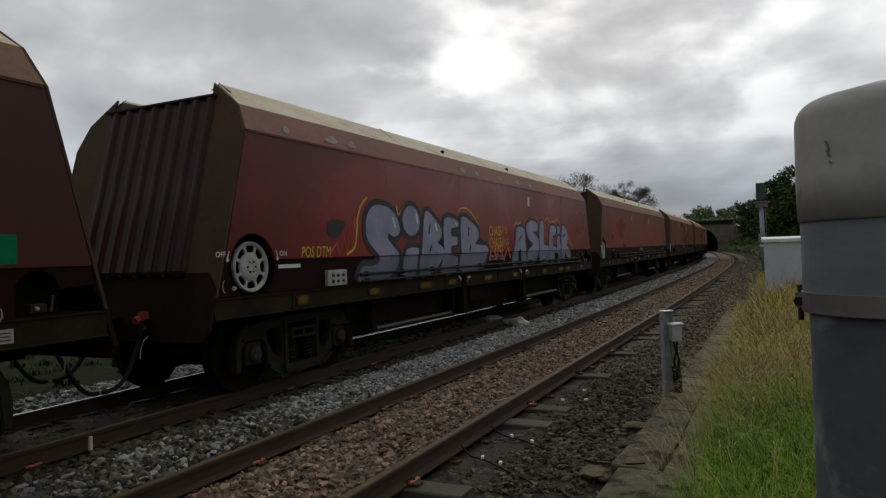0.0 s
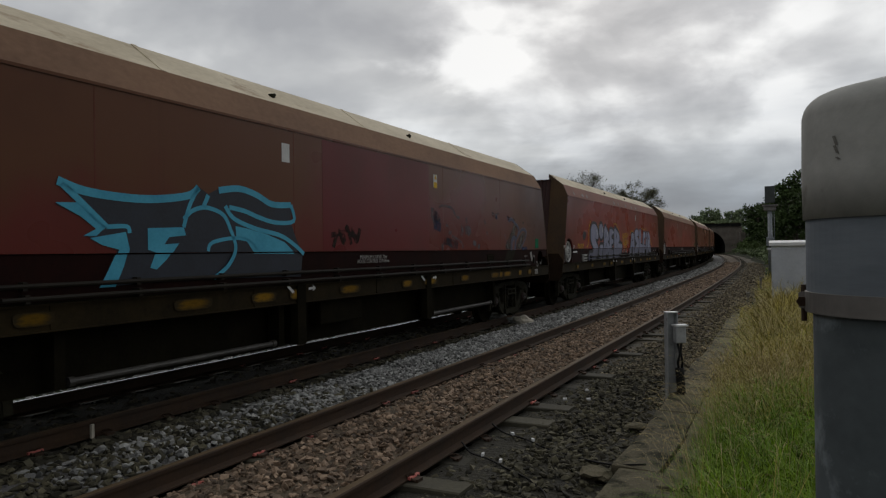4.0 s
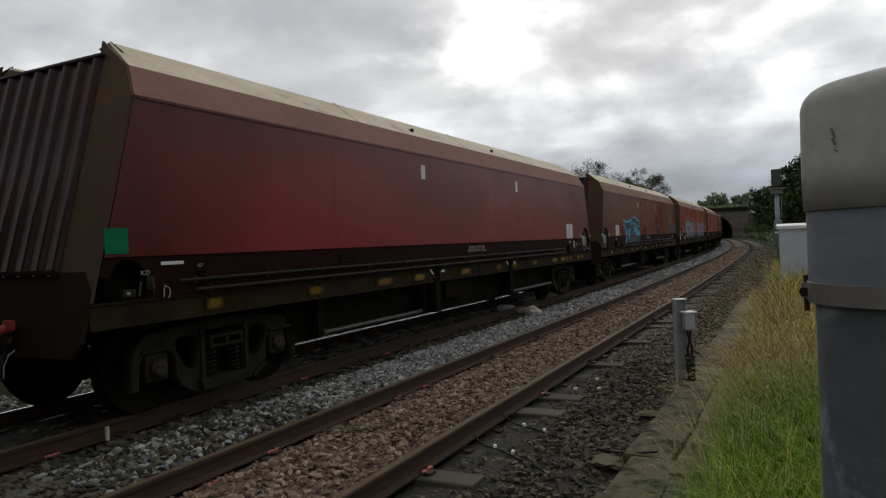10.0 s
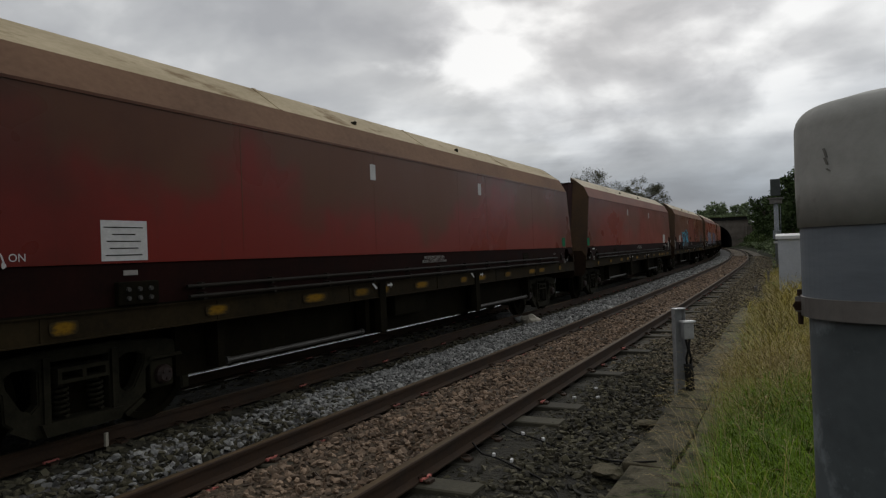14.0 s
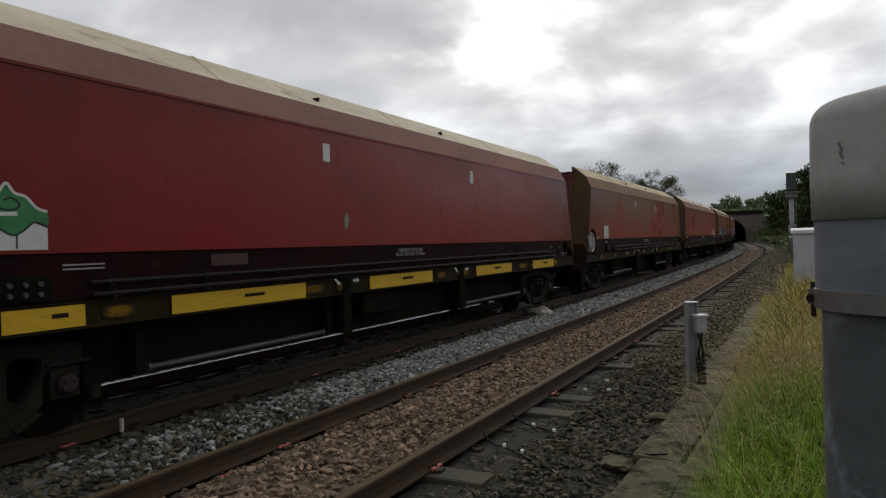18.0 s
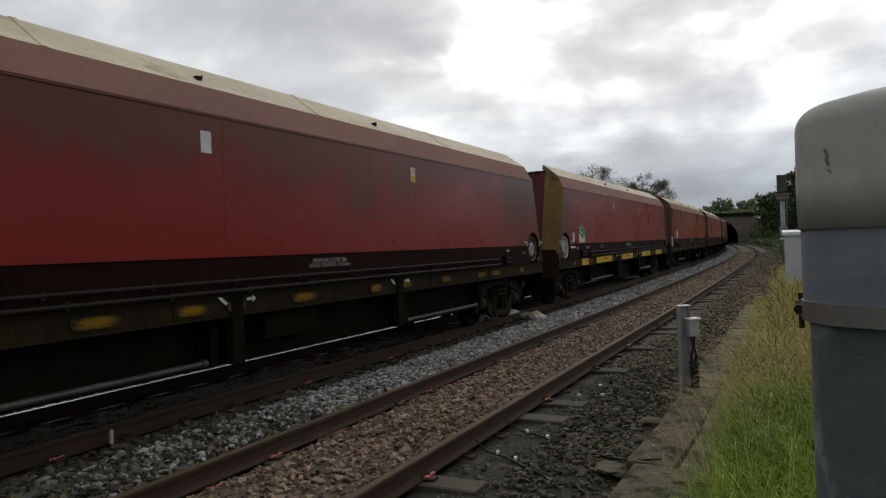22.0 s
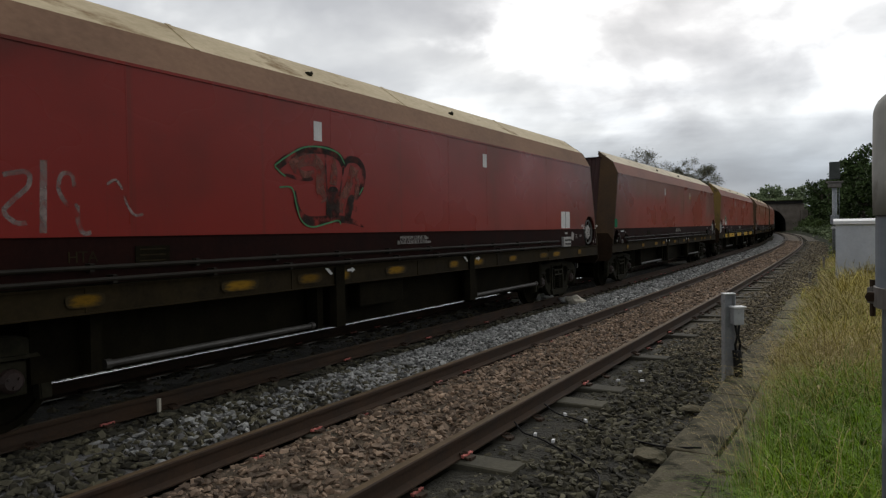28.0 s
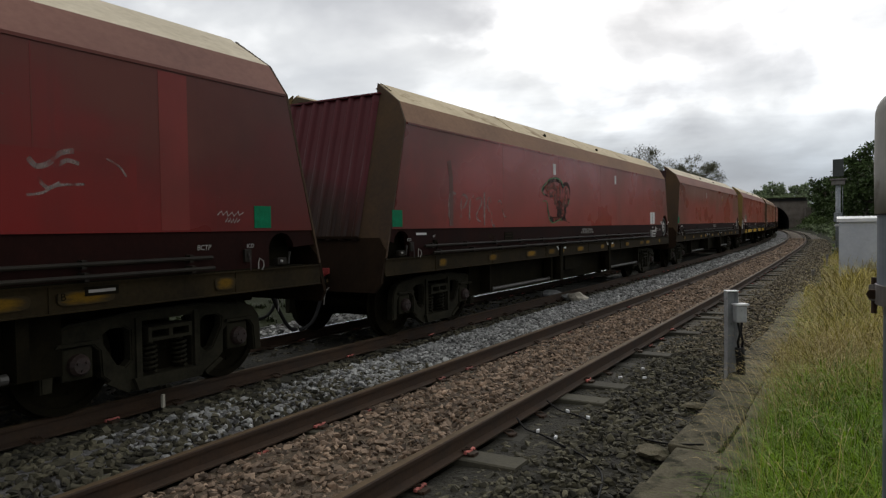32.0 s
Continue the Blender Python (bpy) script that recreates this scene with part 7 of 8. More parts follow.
tree(14.8, 68.0, 0.0, 9.2, 2.9, 15000, 0.065, M["leaf_light"], 1, "sparse-leaved tree behind the train", 0.4)
tree(21.2, 71.5, 0.0, 8.5, 2.5, 17000, 0.065, M["leaf_light"], 2, "broad sparse-leaved tree behind the train", 0.35)
rng = np.random.default_rng(8)
for i in range(30):
    s = 66 + 2.9 * i + rng.uniform(-1.2, 1.2)
    lt = np.interp(s, [66, 100, 130, 152], [8.6, 6.7, 6.6, 8.6]) + (0.0, 2.6, 5.0)[i % 3] + rng.uniform(-0.4, 0.8)
    p = on_line(s, lt)
    base = on_ground(p.x, p.y) - 0.3
    top = float(np.interp(s, [66, 90, 125, 152], [8.5, 9.7, 10.0, 9.2])) * rng.uniform(0.86, 1.06) + float(np.interp(s, SS, CZ))
    tree(p.x, p.y, base, (top - base) / 1.02, (top - base) * 0.36, 4200, 0.22, M["leaf"], 30 + i, "dark leafy tree in the lineside wood", 0.06, "lineside wood")
for i in range(16):
    s = 172 + rng.uniform(0, 40)
    lt = -34 + 4.4 * i + rng.uniform(-1, 1)
    p = on_line(s, lt)
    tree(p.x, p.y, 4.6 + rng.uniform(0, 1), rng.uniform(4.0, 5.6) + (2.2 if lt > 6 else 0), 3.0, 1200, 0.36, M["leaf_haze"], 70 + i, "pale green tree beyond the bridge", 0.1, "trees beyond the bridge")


def shrubs(name, label, mat, zones, leaf, seed):
    """Low scrub of leaf sprays. zones: s0, s1, lat0, lat1, count, base, height (base None: on the ground)."""
    r = np.random.default_rng(seed)
    vs = []
    for s0, s1, l0, l1, n, floor, high in zones:
        tuft = max(n // 60, 1)
        ts, tl, th = r.uniform(s0, s1, tuft), r.uniform(l0, l1, tuft), r.uniform(0.5, 1.0, tuft) * high
        k = r.integers(0, tuft, n)
        s, lt = ts[k] + r.normal(0, 0.4, n), tl[k] + r.normal(0, 0.4, n)
        z = (ground_height(s, lt) - np.interp(s, SS, CZ) if floor is None else floor) + th[k] * np.sqrt(r.uniform(0, 1, n))
        c = on_lines(s, lt, z)
        u = r.normal(0, 1, (n, 3))
        u /= np.linalg.norm(u, axis=1, keepdims=True)
        w = np.cross(u, r.normal(0, 1, (n, 3)))
        w /= np.linalg.norm(w, axis=1, keepdims=True)
        q = leaf * r.uniform(0.5, 1.3, (n, 1))
        vs.append(np.stack([c - u * q, c + w * q * 0.5, c + u * q, c - w * q * 0.5], 1).reshape(-1, 3))
    v = np.concatenate(vs)
    f = (np.array([[0, 1, 2], [0, 2, 3]])[None] + (np.arange(len(v) // 4) * 4)[:, None, None]).reshape(-1, 3)
    thing(name, label, "shrubs", kind="stuff", data=fast_mesh(name, v, f, [mat]))


shrubs("bank_scrub", "dark green scrub on the cutting slope", M["leaf"], [(60, 152, 8.6, 14, 30000, None, 2.6), (40, 90, 8.0, 11, 7000, None, 1.6)], 0.20, 91)
shrubs("verge_scrub", "mixed yellow-green weeds along the verge", M["leaf_far"], [(30, 148, 3.6, 6.2, 12000, None, 0.8), (120, 149, 4.2, 7.5, 6000, None, 2.2), (100, 149, 5.0, 8.8, 9000, None, 1.2)], 0.17, 92)
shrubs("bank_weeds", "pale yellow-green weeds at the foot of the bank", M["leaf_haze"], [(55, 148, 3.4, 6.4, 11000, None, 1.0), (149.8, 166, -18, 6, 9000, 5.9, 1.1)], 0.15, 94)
shrubs("far_side_scrub", "dark scrub beyond the train", M["leaf"], [(-16, 60, -A - 15, -A - 8, 12000, None, 1.8)], 0.16, 93)

# ---------------------------------------------------------------- paint on single wagons
def shape_on(k, pts, mat, label, x=1.4045, name="graffiti", closed=True):
    part(name, blob(pts, 0.0), TRAIN[k], label, Matrix.Translation((x, 0, 0)), M[mat])


def line_on(k, pts, width, mat, label, x=1.408, name="graffiti"):
    part(name, ring(pts, width), TRAIN[k], label, Matrix.Translation((x, 0, 0)), M[mat])


def smooth_ring(pts, n=5):
    """A rounded closed outline through points."""
    out, c = [], len(pts)
    for i in range(c):
        p0, p1, p2, p3 = (Vector((*pts[(i + j) % c], 0)) for j in (-1, 0, 1, 2))
        for q in range(n):
            u = q / n
            v = 0.5 * (2 * p1 + (p2 - p0) * u + (2 * p0 - 5 * p1 + 4 * p2 - p3) * u * u + (3 * p1 - p0 - 3 * p2 + p3) * u**3)
            out.append((v.x, v.y))
    return out


def smooth_line(pts, n=5):
    """A rounded open line through points."""
    ext = [pts[0]] + list(pts) + [pts[-1]]
    out = []
    for i in range(len(pts) - 1):
        p0, p1, p2, p3 = (Vector((*ext[i + j], 0)) for j in range(4))
        for q in range(n):
            u = q / n
            v = 0.5 * (2 * p1 + (p2 - p0) * u + (2 * p0 - 5 * p1 + 4 * p2 - p3) * u * u + (3 * p1 - p0 - 3 * p2 + p3) * u**3)
            out.append((v.x, v.y))
    return out + [pts[-1]]


def clipped(pts, level, above):
    """The part of an outline above or below a level."""
    out = []
    for (y0, z0), (y1, z1) in zip(pts, pts[1:] + pts[:1]):
        a, b = (z0 >= level) == above, (z1 >= level) == above
        if a:
            out.append((y0, z0))
        if a != b:
            u = (level - z0) / (z1 - z0)
            out.append((y0 + (y1 - y0) * u, level))
    return out


def swollen(pts, fat):
    """An outline moved outwards."""
    area = sum(a[0] * b[1] - b[0] * a[1] for a, b in zip(pts, pts[1:] + pts[:1]))
    k = fat if area > 0 else -fat
    out = []
    for i, p in enumerate(pts):
        a, b = pts[i - 1], pts[(i + 1) % len(pts)]
        d = Vector((b[0] - a[0], b[1] - a[1]))
        d = d.normalized() if d.length > 1e-6 else Vector((1, 0))
        out.append((p[0] + d.y * k, max(p[1] - d.x * k, 1.215)))
    return out


def sprayed(k, pts, mat, label, lift):
    """Paint that runs over the side sheet and the skirt below it."""
    for above, x in ((True, 1.4042), (False, 1.3870)):
        piece = clipped(pts, 1.59 if above else 1.576, above)
        if len(piece) > 2:
            part("graffiti", blob(piece, 0.0), TRAIN[k], label, Matrix.Translation((x + lift, 0, 0)), M["g_lilac_dim" if mat == "g_lilac" and not above else mat])


def build_graffiti():
    # large lilac lettering with black edges, running down over the skirt
    word_one = {
        "S": [(-5.22, 1.97), (-5.16, 2.20), (-4.95, 2.34), (-4.60, 2.33), (-4.34, 2.22), (-4.22, 2.03), (-4.27, 1.91), (-4.44, 1.88), (-4.56, 1.93), (-4.60, 1.85), (-4.45, 1.74), (-4.28, 1.62), (-4.25, 1.48), (-4.42, 1.32), (-4.72, 1.24), (-5.42, 1.23), (-5.30, 1.44), (-5.05, 1.44), (-4.86, 1.49), (-4.85, 1.58), (-5.02, 1.70), (-5.17, 1.82)],
        "dot": [(-3.83 + 0.29 * math.cos(a), 2.14 + 0.24 * math.sin(a)) for a in np.linspace(0, 5.7, 11)],
        "i": [(-4.14, 1.23), (-4.06, 1.58), (-3.96, 1.69), (-3.66, 1.70), (-3.60, 1.62), (-3.74, 1.23)],
        "B": [(-3.56, 1.24), (-3.46, 1.74), (-3.32, 2.31), (-2.98, 2.20), (-2.73, 2.02), (-2.76, 1.86), (-2.90, 1.79), (-2.66, 1.68), (-2.68, 1.50), (-2.90, 1.36), (-3.20, 1.24)],
        "E": [(-2.74, 1.24), (-2.63, 1.60), (-2.59, 2.20), (-2.06, 2.20), (-1.99, 2.09), (-2.30, 2.04), (-2.30, 1.91), (-2.06, 1.88), (-2.08, 1.75), (-2.32, 1.72), (-2.30, 1.56), (-2.04, 1.50), (-2.12, 1.24)],
        "R": [(-1.96, 1.24), (-1.88, 1.60), (-1.86, 2.25), (-1.40, 2.19), (-1.06, 2.04), (-1.05, 1.86), (-1.22, 1.76), (-0.64, 1.72), (-0.56, 1.56), (-0.86, 1.31), (-1.10, 1.24)],
    }
    word_two = {
        "A": [(0.90, 1.32), (1.12, 1.85), (1.24, 2.13), (1.74, 2.10), (1.80, 1.70), (1.86, 1.32), (1.56, 1.32), (1.50, 1.60), (1.32, 1.60), (1.25, 1.32)],
        "S": [(1.95, 1.33), (2.00, 1.60), (2.35, 1.75), (2.00, 1.90), (1.90, 2.18), (2.28, 2.32), (2.75, 2.25), (2.70, 2.06), (2.36, 2.05), (2.75, 1.90), (2.80, 1.56), (2.50, 1.34)],
        "L": [(2.95, 1.31), (2.86, 1.80), (2.95, 2.28), (3.25, 2.29), (3.22, 1.75), (3.60, 1.70), (3.60, 1.31)],
        "C": [(3.75, 1.35), (3.66, 1.80), (3.85, 2.22), (4.30, 2.19), (4.25, 2.00), (4.02, 1.95), (4.02, 1.70), (4.30, 1.65), (4.25, 1.35)],
        "i": [(4.40, 1.33), (4.40, 1.88), (4.65, 1.92), (4.72, 1.33)],
        "dot": [(4.56 + 0.14 * math.cos(a), 2.13 + 0.12 * math.sin(a)) for a in np.linspace(0, 5.5, 8)],
        "R": [(4.86, 1.35), (4.80, 1.80), (4.95, 2.25), (5.38, 2.14), (5.45, 1.86), (5.32, 1.72), (5.62, 1.60), (5.78, 1.40), (5.42, 1.35), (5.22, 1.55), (5.10, 1.35)],
    }
    for word, fat in ((word_one, 0.09), (word_two, 0.055)):
        for pts in word.values():
            rounded = smooth_ring(pts, 3)
            sprayed(0, swollen(rounded, fat), "g_black", "black edge of a graffiti letter", 0.0)
            sprayed(0, rounded, "g_lilac", "lilac graffiti letter", 0.003)
    for y0, z0, y1, z1 in ((-4.44, 2.18, -4.36, 2.02), (-3.66, 2.26, -3.62, 2.10), (-2.96, 2.12, -2.90, 1.99), (-2.12, 2.14, -2.06, 2.12)):
        line_on(0, [(y0, z0), (y1, z1)], 0.05, "white", "white highlight stroke", 1.4105)
    for pts in ([(-3.22, 1.92), (-3.16, 2.10)], [(-3.20, 1.64), (-3.12, 1.74)], [(-1.55, 1.92), (-1.50, 2.08)], [(-1.50, 1.62), (-1.44, 1.74)], [(1.36, 1.85), (1.56, 1.95)], [(4.98, 1.95), (5.20, 2.02)]):
        line_on(0, pts, 0.05, "g_black", "black inner line", 1.4105)
    line_on(0, [(1.05, 2.16), (1.22, 2.26), (1.34, 2.20), (1.5, 2.26)], 0.035, "g_yellow", "orange sprayed line", 1.4042)
    line_on(0, [(3.40, 2.36), (3.62, 2.42), (3.80, 2.34), (4.2, 2.34), (4.45, 2.42), (4.7, 2.32)], 0.03, "g_yellow", "orange sprayed line", 1.4042)
    line_on(0, smooth_line([(5.50, 2.0), (5.66, 1.86), (5.82, 1.74), (5.94, 1.70)]), 0.035, "g_yellow", "orange sprayed line", 1.4042)
    side_text(TRAIN[0], "POS DTM", -6.42, 1.66, 0.20, M["g_yellow"], 0.2, 0.0, 1.405, "yellow sprayed letters", "graffiti", 0.75)
    side_text(TRAIN[0], "CHASE\nCHASE", -0.12, 1.90, 0.30, M["g_yellow"], 0.1, 0.0, 1.405, "yellow sprayed words", "graffiti", 0.78)
    for y, z, w in ((0.42, 2.06, 0.34), (0.45, 1.80, 0.40), (0.05, 1.66, 0.5)):
        line_on(0, [(y - w / 2, z - 0.08), (y - w / 4, z + 0.09), (y - w / 5, z - 0.07), (y, z + 0.08), (y + w / 5, z - 0.08), (y + w / 3, z + 0.08), (y + w / 2, z - 0.06)], 0.03, "g_yellow", "yellow sprayed scrawl", 1.405)
    line_on(0, smooth_line([(-5.72, 1.62), (-5.52, 1.72), (-5.45, 1.95), (-5.42, 2.15), (-5.30, 2.34), (-5.16, 2.44)]), 0.032, "g_yellow", "orange sprayed line", 1.4042)
    line_on(0, [(-6.1, 1.66), (-5.95, 1.78), (-5.9, 1.62), (-5.78, 1.9), (-5.72, 1.62), (-5.62, 2.05), (-5.58, 1.70), (-5.5, 2.15)], 0.04, "g_red", "red sprayed zigzag", 1.4042)
    line_on(0, smooth_line([(-4.30, 2.36), (-4.24, 2.22), (-4.12, 2.32), (-4.05, 2.42)]), 0.03, "g_yellow", "orange sprayed line", 1.4042)
    line_on(0, smooth_line([(-1.98, 2.36), (-1.82, 2.44), (-1.50, 2.42), (-1.20, 2.28), (-1.02, 2.14)]), 0.032, "g_yellow", "orange sprayed line", 1.4042)
    line_on(0, [(-0.5, 1.42), (-0.3, 1.75), (-0.1, 1.45), (0.1, 1.72), (0.35, 1.42), (0.6, 1.7), (0.75, 1.45)], 0.08, "g_red", "red sprayed zigzag", 1.4042)
    shape_on(0, smooth_ring([(-6.16, 1.93), (-6.02, 1.84), (-5.86, 1.90), (-5.74, 2.06), (-5.98, 2.10), (-6.12, 2.06)]), "g_black", "black sprayed patch")
    for y, w in ((-6.9, 0.12), (-5.95, 0.3), (-5.45, 0.22), (-1.6, 0.25), (-0.9, 0.2), (0.4, 0.3), (1.5, 0.25), (2.4, 0.25)):
        pts = smooth_ring([(y - w / 2, 3.15), (y, 3.12), (y + w / 2, 3.16), (y + w * 0.3, 3.24), (y - w * 0.2, 3.2)])
        part("graffiti", Shape().prism([(1.402 - 0.5 * (z - 3.075), yy, z) for yy, z in pts], (0.004, 0, 0.002), (0.007, 0, 0.0035)).mesh("painted_shape", M["g_pale"]), TRAIN[0], "pale scraped patch on the hood")
    # blue lettering with a dark ground
    sprayed(1, [(-4.96, 2.2), (-4.7, 2.12), (-4.31, 2.09), (-3.94, 2.1), (-3.56, 2.16), (-3.43, 2.26), (-3.3, 2.19), (-3.17, 2.25), (-2.85, 2.29), (-2.57, 2.23), (-2.31, 2.16), (-1.98, 2.16), (-1.96, 1.91), (-1.86, 1.72), (-1.73, 1.56), (-1.77, 1.28), (-3.04, 1.31), (-4.11, 1.31), (-4.56, 1.29), (-4.47, 1.44), (-4.38, 1.63), (-4.52, 1.66), (-4.61, 1.72), (-4.72, 1.74), (-4.6, 1.8), (-4.74, 1.9), (-4.97, 2), (-4.78, 2.02)], "g_ink", "dark navy graffiti ground", 0.0)
    for pts in ([(-4.97, 2.01), (-4.77, 2.02), (-4.5, 1.82), (-4.6, 1.74), (-4.72, 1.74), (-4.6, 1.8), (-4.74, 1.9)],
                [(-4.66, 1.72), (-4.3, 1.78), (-4.26, 1.62), (-4.31, 1.47), (-4.4, 1.29), (-4.56, 1.29), (-4.47, 1.44), (-4.37, 1.62), (-4.54, 1.66)],
                [(-4.06, 1.82), (-3.63, 1.84), (-3.6, 1.76), (-3.81, 1.74), (-3.87, 1.67), (-3.69, 1.68), (-3.82, 1.53), (-3.95, 1.43), (-4.02, 1.45), (-3.96, 1.59), (-4.06, 1.62)],
                [(-2.91, 1.87), (-2.74, 1.85), (-2.41, 1.79), (-2.09, 1.7), (-1.89, 1.56), (-2.61, 1.57), (-2.74, 1.71), (-2.9, 1.76)]):
        sprayed(1, pts, "g_blue", "sky-blue graffiti wedge", 0.0026)
    for pts, w in (([(-4.95, 2.19), (-4.7, 2.12), (-4.31, 2.09), (-3.94, 2.1), (-3.56, 2.16), (-3.43, 2.25)], 0.075),
                   ([(-4.91, 2.17), (-4.71, 2), (-4.5, 1.82)], 0.06),
                   ([(-3.43, 2.25), (-3.55, 2.06), (-3.63, 1.84)], 0.045),
                   ([(-4.5, 1.82), (-4.29, 1.83), (-4.26, 1.77)], 0.04),
                   ([(-3.63, 1.92), (-3.51, 2.01), (-3.33, 2.05), (-3.1, 1.99), (-2.99, 1.84), (-2.91, 1.63), (-3.02, 1.45), (-3.23, 1.32)], 0.045),
                   ([(-3.31, 1.6), (-3.25, 1.69), (-2.94, 1.74), (-2.68, 1.71), (-2.58, 1.62)], 0.04),
                   ([(-3.3, 2.18), (-3.37, 2.05)], 0.05),
                   ([(-3.15, 2.24), (-2.85, 2.28), (-2.57, 2.23), (-2.31, 2.14), (-1.97, 2.15)], 0.07),
                   ([(-1.97, 2.15), (-1.92, 1.96), (-2.25, 1.93), (-2.54, 1.98), (-2.77, 2.04), (-3, 2.07)], 0.05),
                   ([(-3.06, 2.08), (-2.93, 1.95), (-2.59, 1.85), (-2.17, 1.78), (-1.91, 1.67), (-1.73, 1.56)], 0.05)):
        line_on(1, smooth_line(pts), w, "g_blue", "sky-blue graffiti stroke", 1.4068)
    # repainted red length with a straight edge, pale and navy scrawl near the front
    part("repaint", Shape().box(1.4005, 1.4022, -1.32, 1.66, 1.60, 3.03).mesh("repaint", PAINT["deep"]), TRAIN[1], "cleaner red repainted length")
    for pts in ([(5.13, 1.6), (5.28, 1.76), (5.44, 1.9), (5.61, 2.03), (5.71, 2.16), (5.89, 2.15), (6.01, 2.06), (5.89, 1.88), (5.78, 1.8), (5.66, 1.85), (5.56, 1.73), (5.52, 1.6)],
                [(5.81, 1.6), (5.96, 1.81), (6.2, 1.94), (6.41, 1.99), (6.47, 1.93), (6.31, 1.77), (6.12, 1.6)]):
        shape_on(1, pts, "g_wash", "thin grey sprayed wash", 1.4008)
    for pts, w in (([(5.56, 1.57), (5.54, 1.72), (5.62, 1.83), (5.73, 1.85), (5.81, 1.8), (5.76, 1.58)], 0.085),
                   ([(5.41, 2.19), (5.55, 2.24), (5.81, 2.16), (6.02, 2.03), (5.93, 1.88), (5.81, 1.79)], 0.05),
                   ([(5.92, 1.86), (6.14, 2), (6.3, 2.04), (6.48, 2), (6.5, 1.91), (6.39, 1.79), (6.13, 1.61)], 0.05)):
        line_on(1, smooth_line(pts), w, "g_navy", "navy sprayed loop", 1.4012)
    for pts, w in (([(5.3, 2.29), (5.41, 2.19), (5.47, 2.25), (5.56, 2.28), (5.81, 2.19), (6.05, 2.07), (5.99, 1.97), (5.92, 1.87)], 0.016),
                   ([(5.92, 1.87), (6.12, 2.02), (6.32, 2.08), (6.52, 2.03), (6.53, 1.93), (6.43, 1.82), (6.21, 1.64)], 0.014),
                   ([(5.66, 1.59), (5.61, 1.66), (5.61, 1.74), (5.69, 1.8)], 0.014),
                   ([(5.14, 1.91), (5.26, 1.76)], 0.012)):
        line_on(1, smooth_line(pts), w, "g_edge", "thin pale blue sprayed edge", 1.4016)
    for pts in ([(6.64, 2.21), (6.63, 2.14), (6.71, 2.13), (6.72, 2.21)],
                [(6.78, 2.2), (6.79, 2.12), (6.89, 2.14), (6.86, 2.2), (6.78, 2.2)],
                [(7.09, 2.18), (7.15, 2.11), (7.06, 2.11), (7.16, 2.15)],
                [(6.78, 2.03), (6.79, 1.97), (6.88, 1.99)],
                [(7.02, 2.06), (6.99, 1.99), (7.1, 1.98), (7.08, 2.04)],
                [(6.58, 1.87), (6.64, 1.9), (6.72, 1.89), (6.76, 1.84), (6.62, 1.83), (6.59, 1.87)],
                [(6.96, 1.92), (7.09, 1.89)],
                [(7.09, 1.94), (6.99, 1.87)],
                [(6.63, 2.02), (6.64, 1.96)]):
        line_on(1, smooth_line(pts), 0.014, "g_smear", "faint pale scribble", 1.4008)
    for pts, w, mat in (([(1.79, 2.31), (1.78, 2.22), (1.79, 2.12), (1.84, 2.05)], 0.09, "soft_haze"),
                        ([(1.84, 2.19), (1.95, 2.14), (1.99, 2.06)], 0.2, "soft_navy"),
                        ([(1.83, 2.02), (1.95, 2.01), (2.09, 1.98)], 0.16, "soft_blue"),
                        ([(2.03, 2.33), (2.14, 2.36), (2.35, 2.36), (2.5, 2.35), (2.6, 2.32)], 0.045, "soft_haze"),
                        ([(2.6, 2.32), (2.73, 2.2), (2.88, 2.18)], 0.05, "soft_haze"),
                        ([(2.29, 2.04), (2.37, 2.02), (2.46, 2)], 0.05, "soft_haze"),
                        ([(2.41, 1.89), (2.53, 1.91)], 0.06, "soft_haze"),
                        ([(2.31, 1.82), (2.34, 1.75), (2.44, 1.69), (2.62, 1.63)], 0.06, "soft_haze"),
                        ([(2.55, 1.84), (2.72, 1.8), (2.94, 1.73), (3.02, 1.63)], 0.045, "soft_haze"),
                        ([(2.99, 2.08), (3, 1.96), (2.94, 1.85)], 0.1, "soft_haze"),
                        ([(3.18, 2.2), (3.19, 2.09)], 0.08, "soft_haze"),
                        ([(3.11, 1.95), (3.28, 1.97), (3.32, 1.87)], 0.16, "soft_haze"),
                        ([(2.13, 1.69), (2.18, 1.6)], 0.09, "soft_haze"),
                        ([(4.04, 2.19), (4.08, 2.1)], 0.1, "soft_haze"),
                        ([(4.15, 1.96), (4.2, 1.91)], 0.06, "soft_haze"),
                        ([(3.47, 1.74), (3.65, 1.69), (3.8, 1.64)], 0.1, "soft_haze"),
                        ([(2.2, 1.77), (2.44, 1.73), (2.78, 1.67)], 0.14, "soft_navy"),
                        ([(4.45, 2.32), (4.57, 2.29), (4.74, 2.26)], 0.085, "soft_blue"),
                        ([(4.45, 2.34), (4.57, 2.32), (4.67, 2.32), (4.83, 2.34)], 0.035, "soft_haze"),
                        ([(6.3, 2.23), (6.34, 2.18)], 0.07, "soft_haze"),
                        ([(6.21, 1.61), (6.54, 1.62)], 0.07, "soft_blue"),
                        ([(5.29, 2.28), (5.55, 2.23), (5.77, 2.22)], 0.1, "soft_navy")):
        line_on(1, smooth_line(pts), w, mat, "faint rubbed blue-grey smear", 1.4004)
    part("graffiti", blob([(5.1, 1.30), (5.6, 1.30), (5.84, 1.575), (5.36, 1.575)], 0.0), TRAIN[1], "thin grey wash on the skirt", Matrix.Translation((1.3865, 0, 0)), M["bogie"])
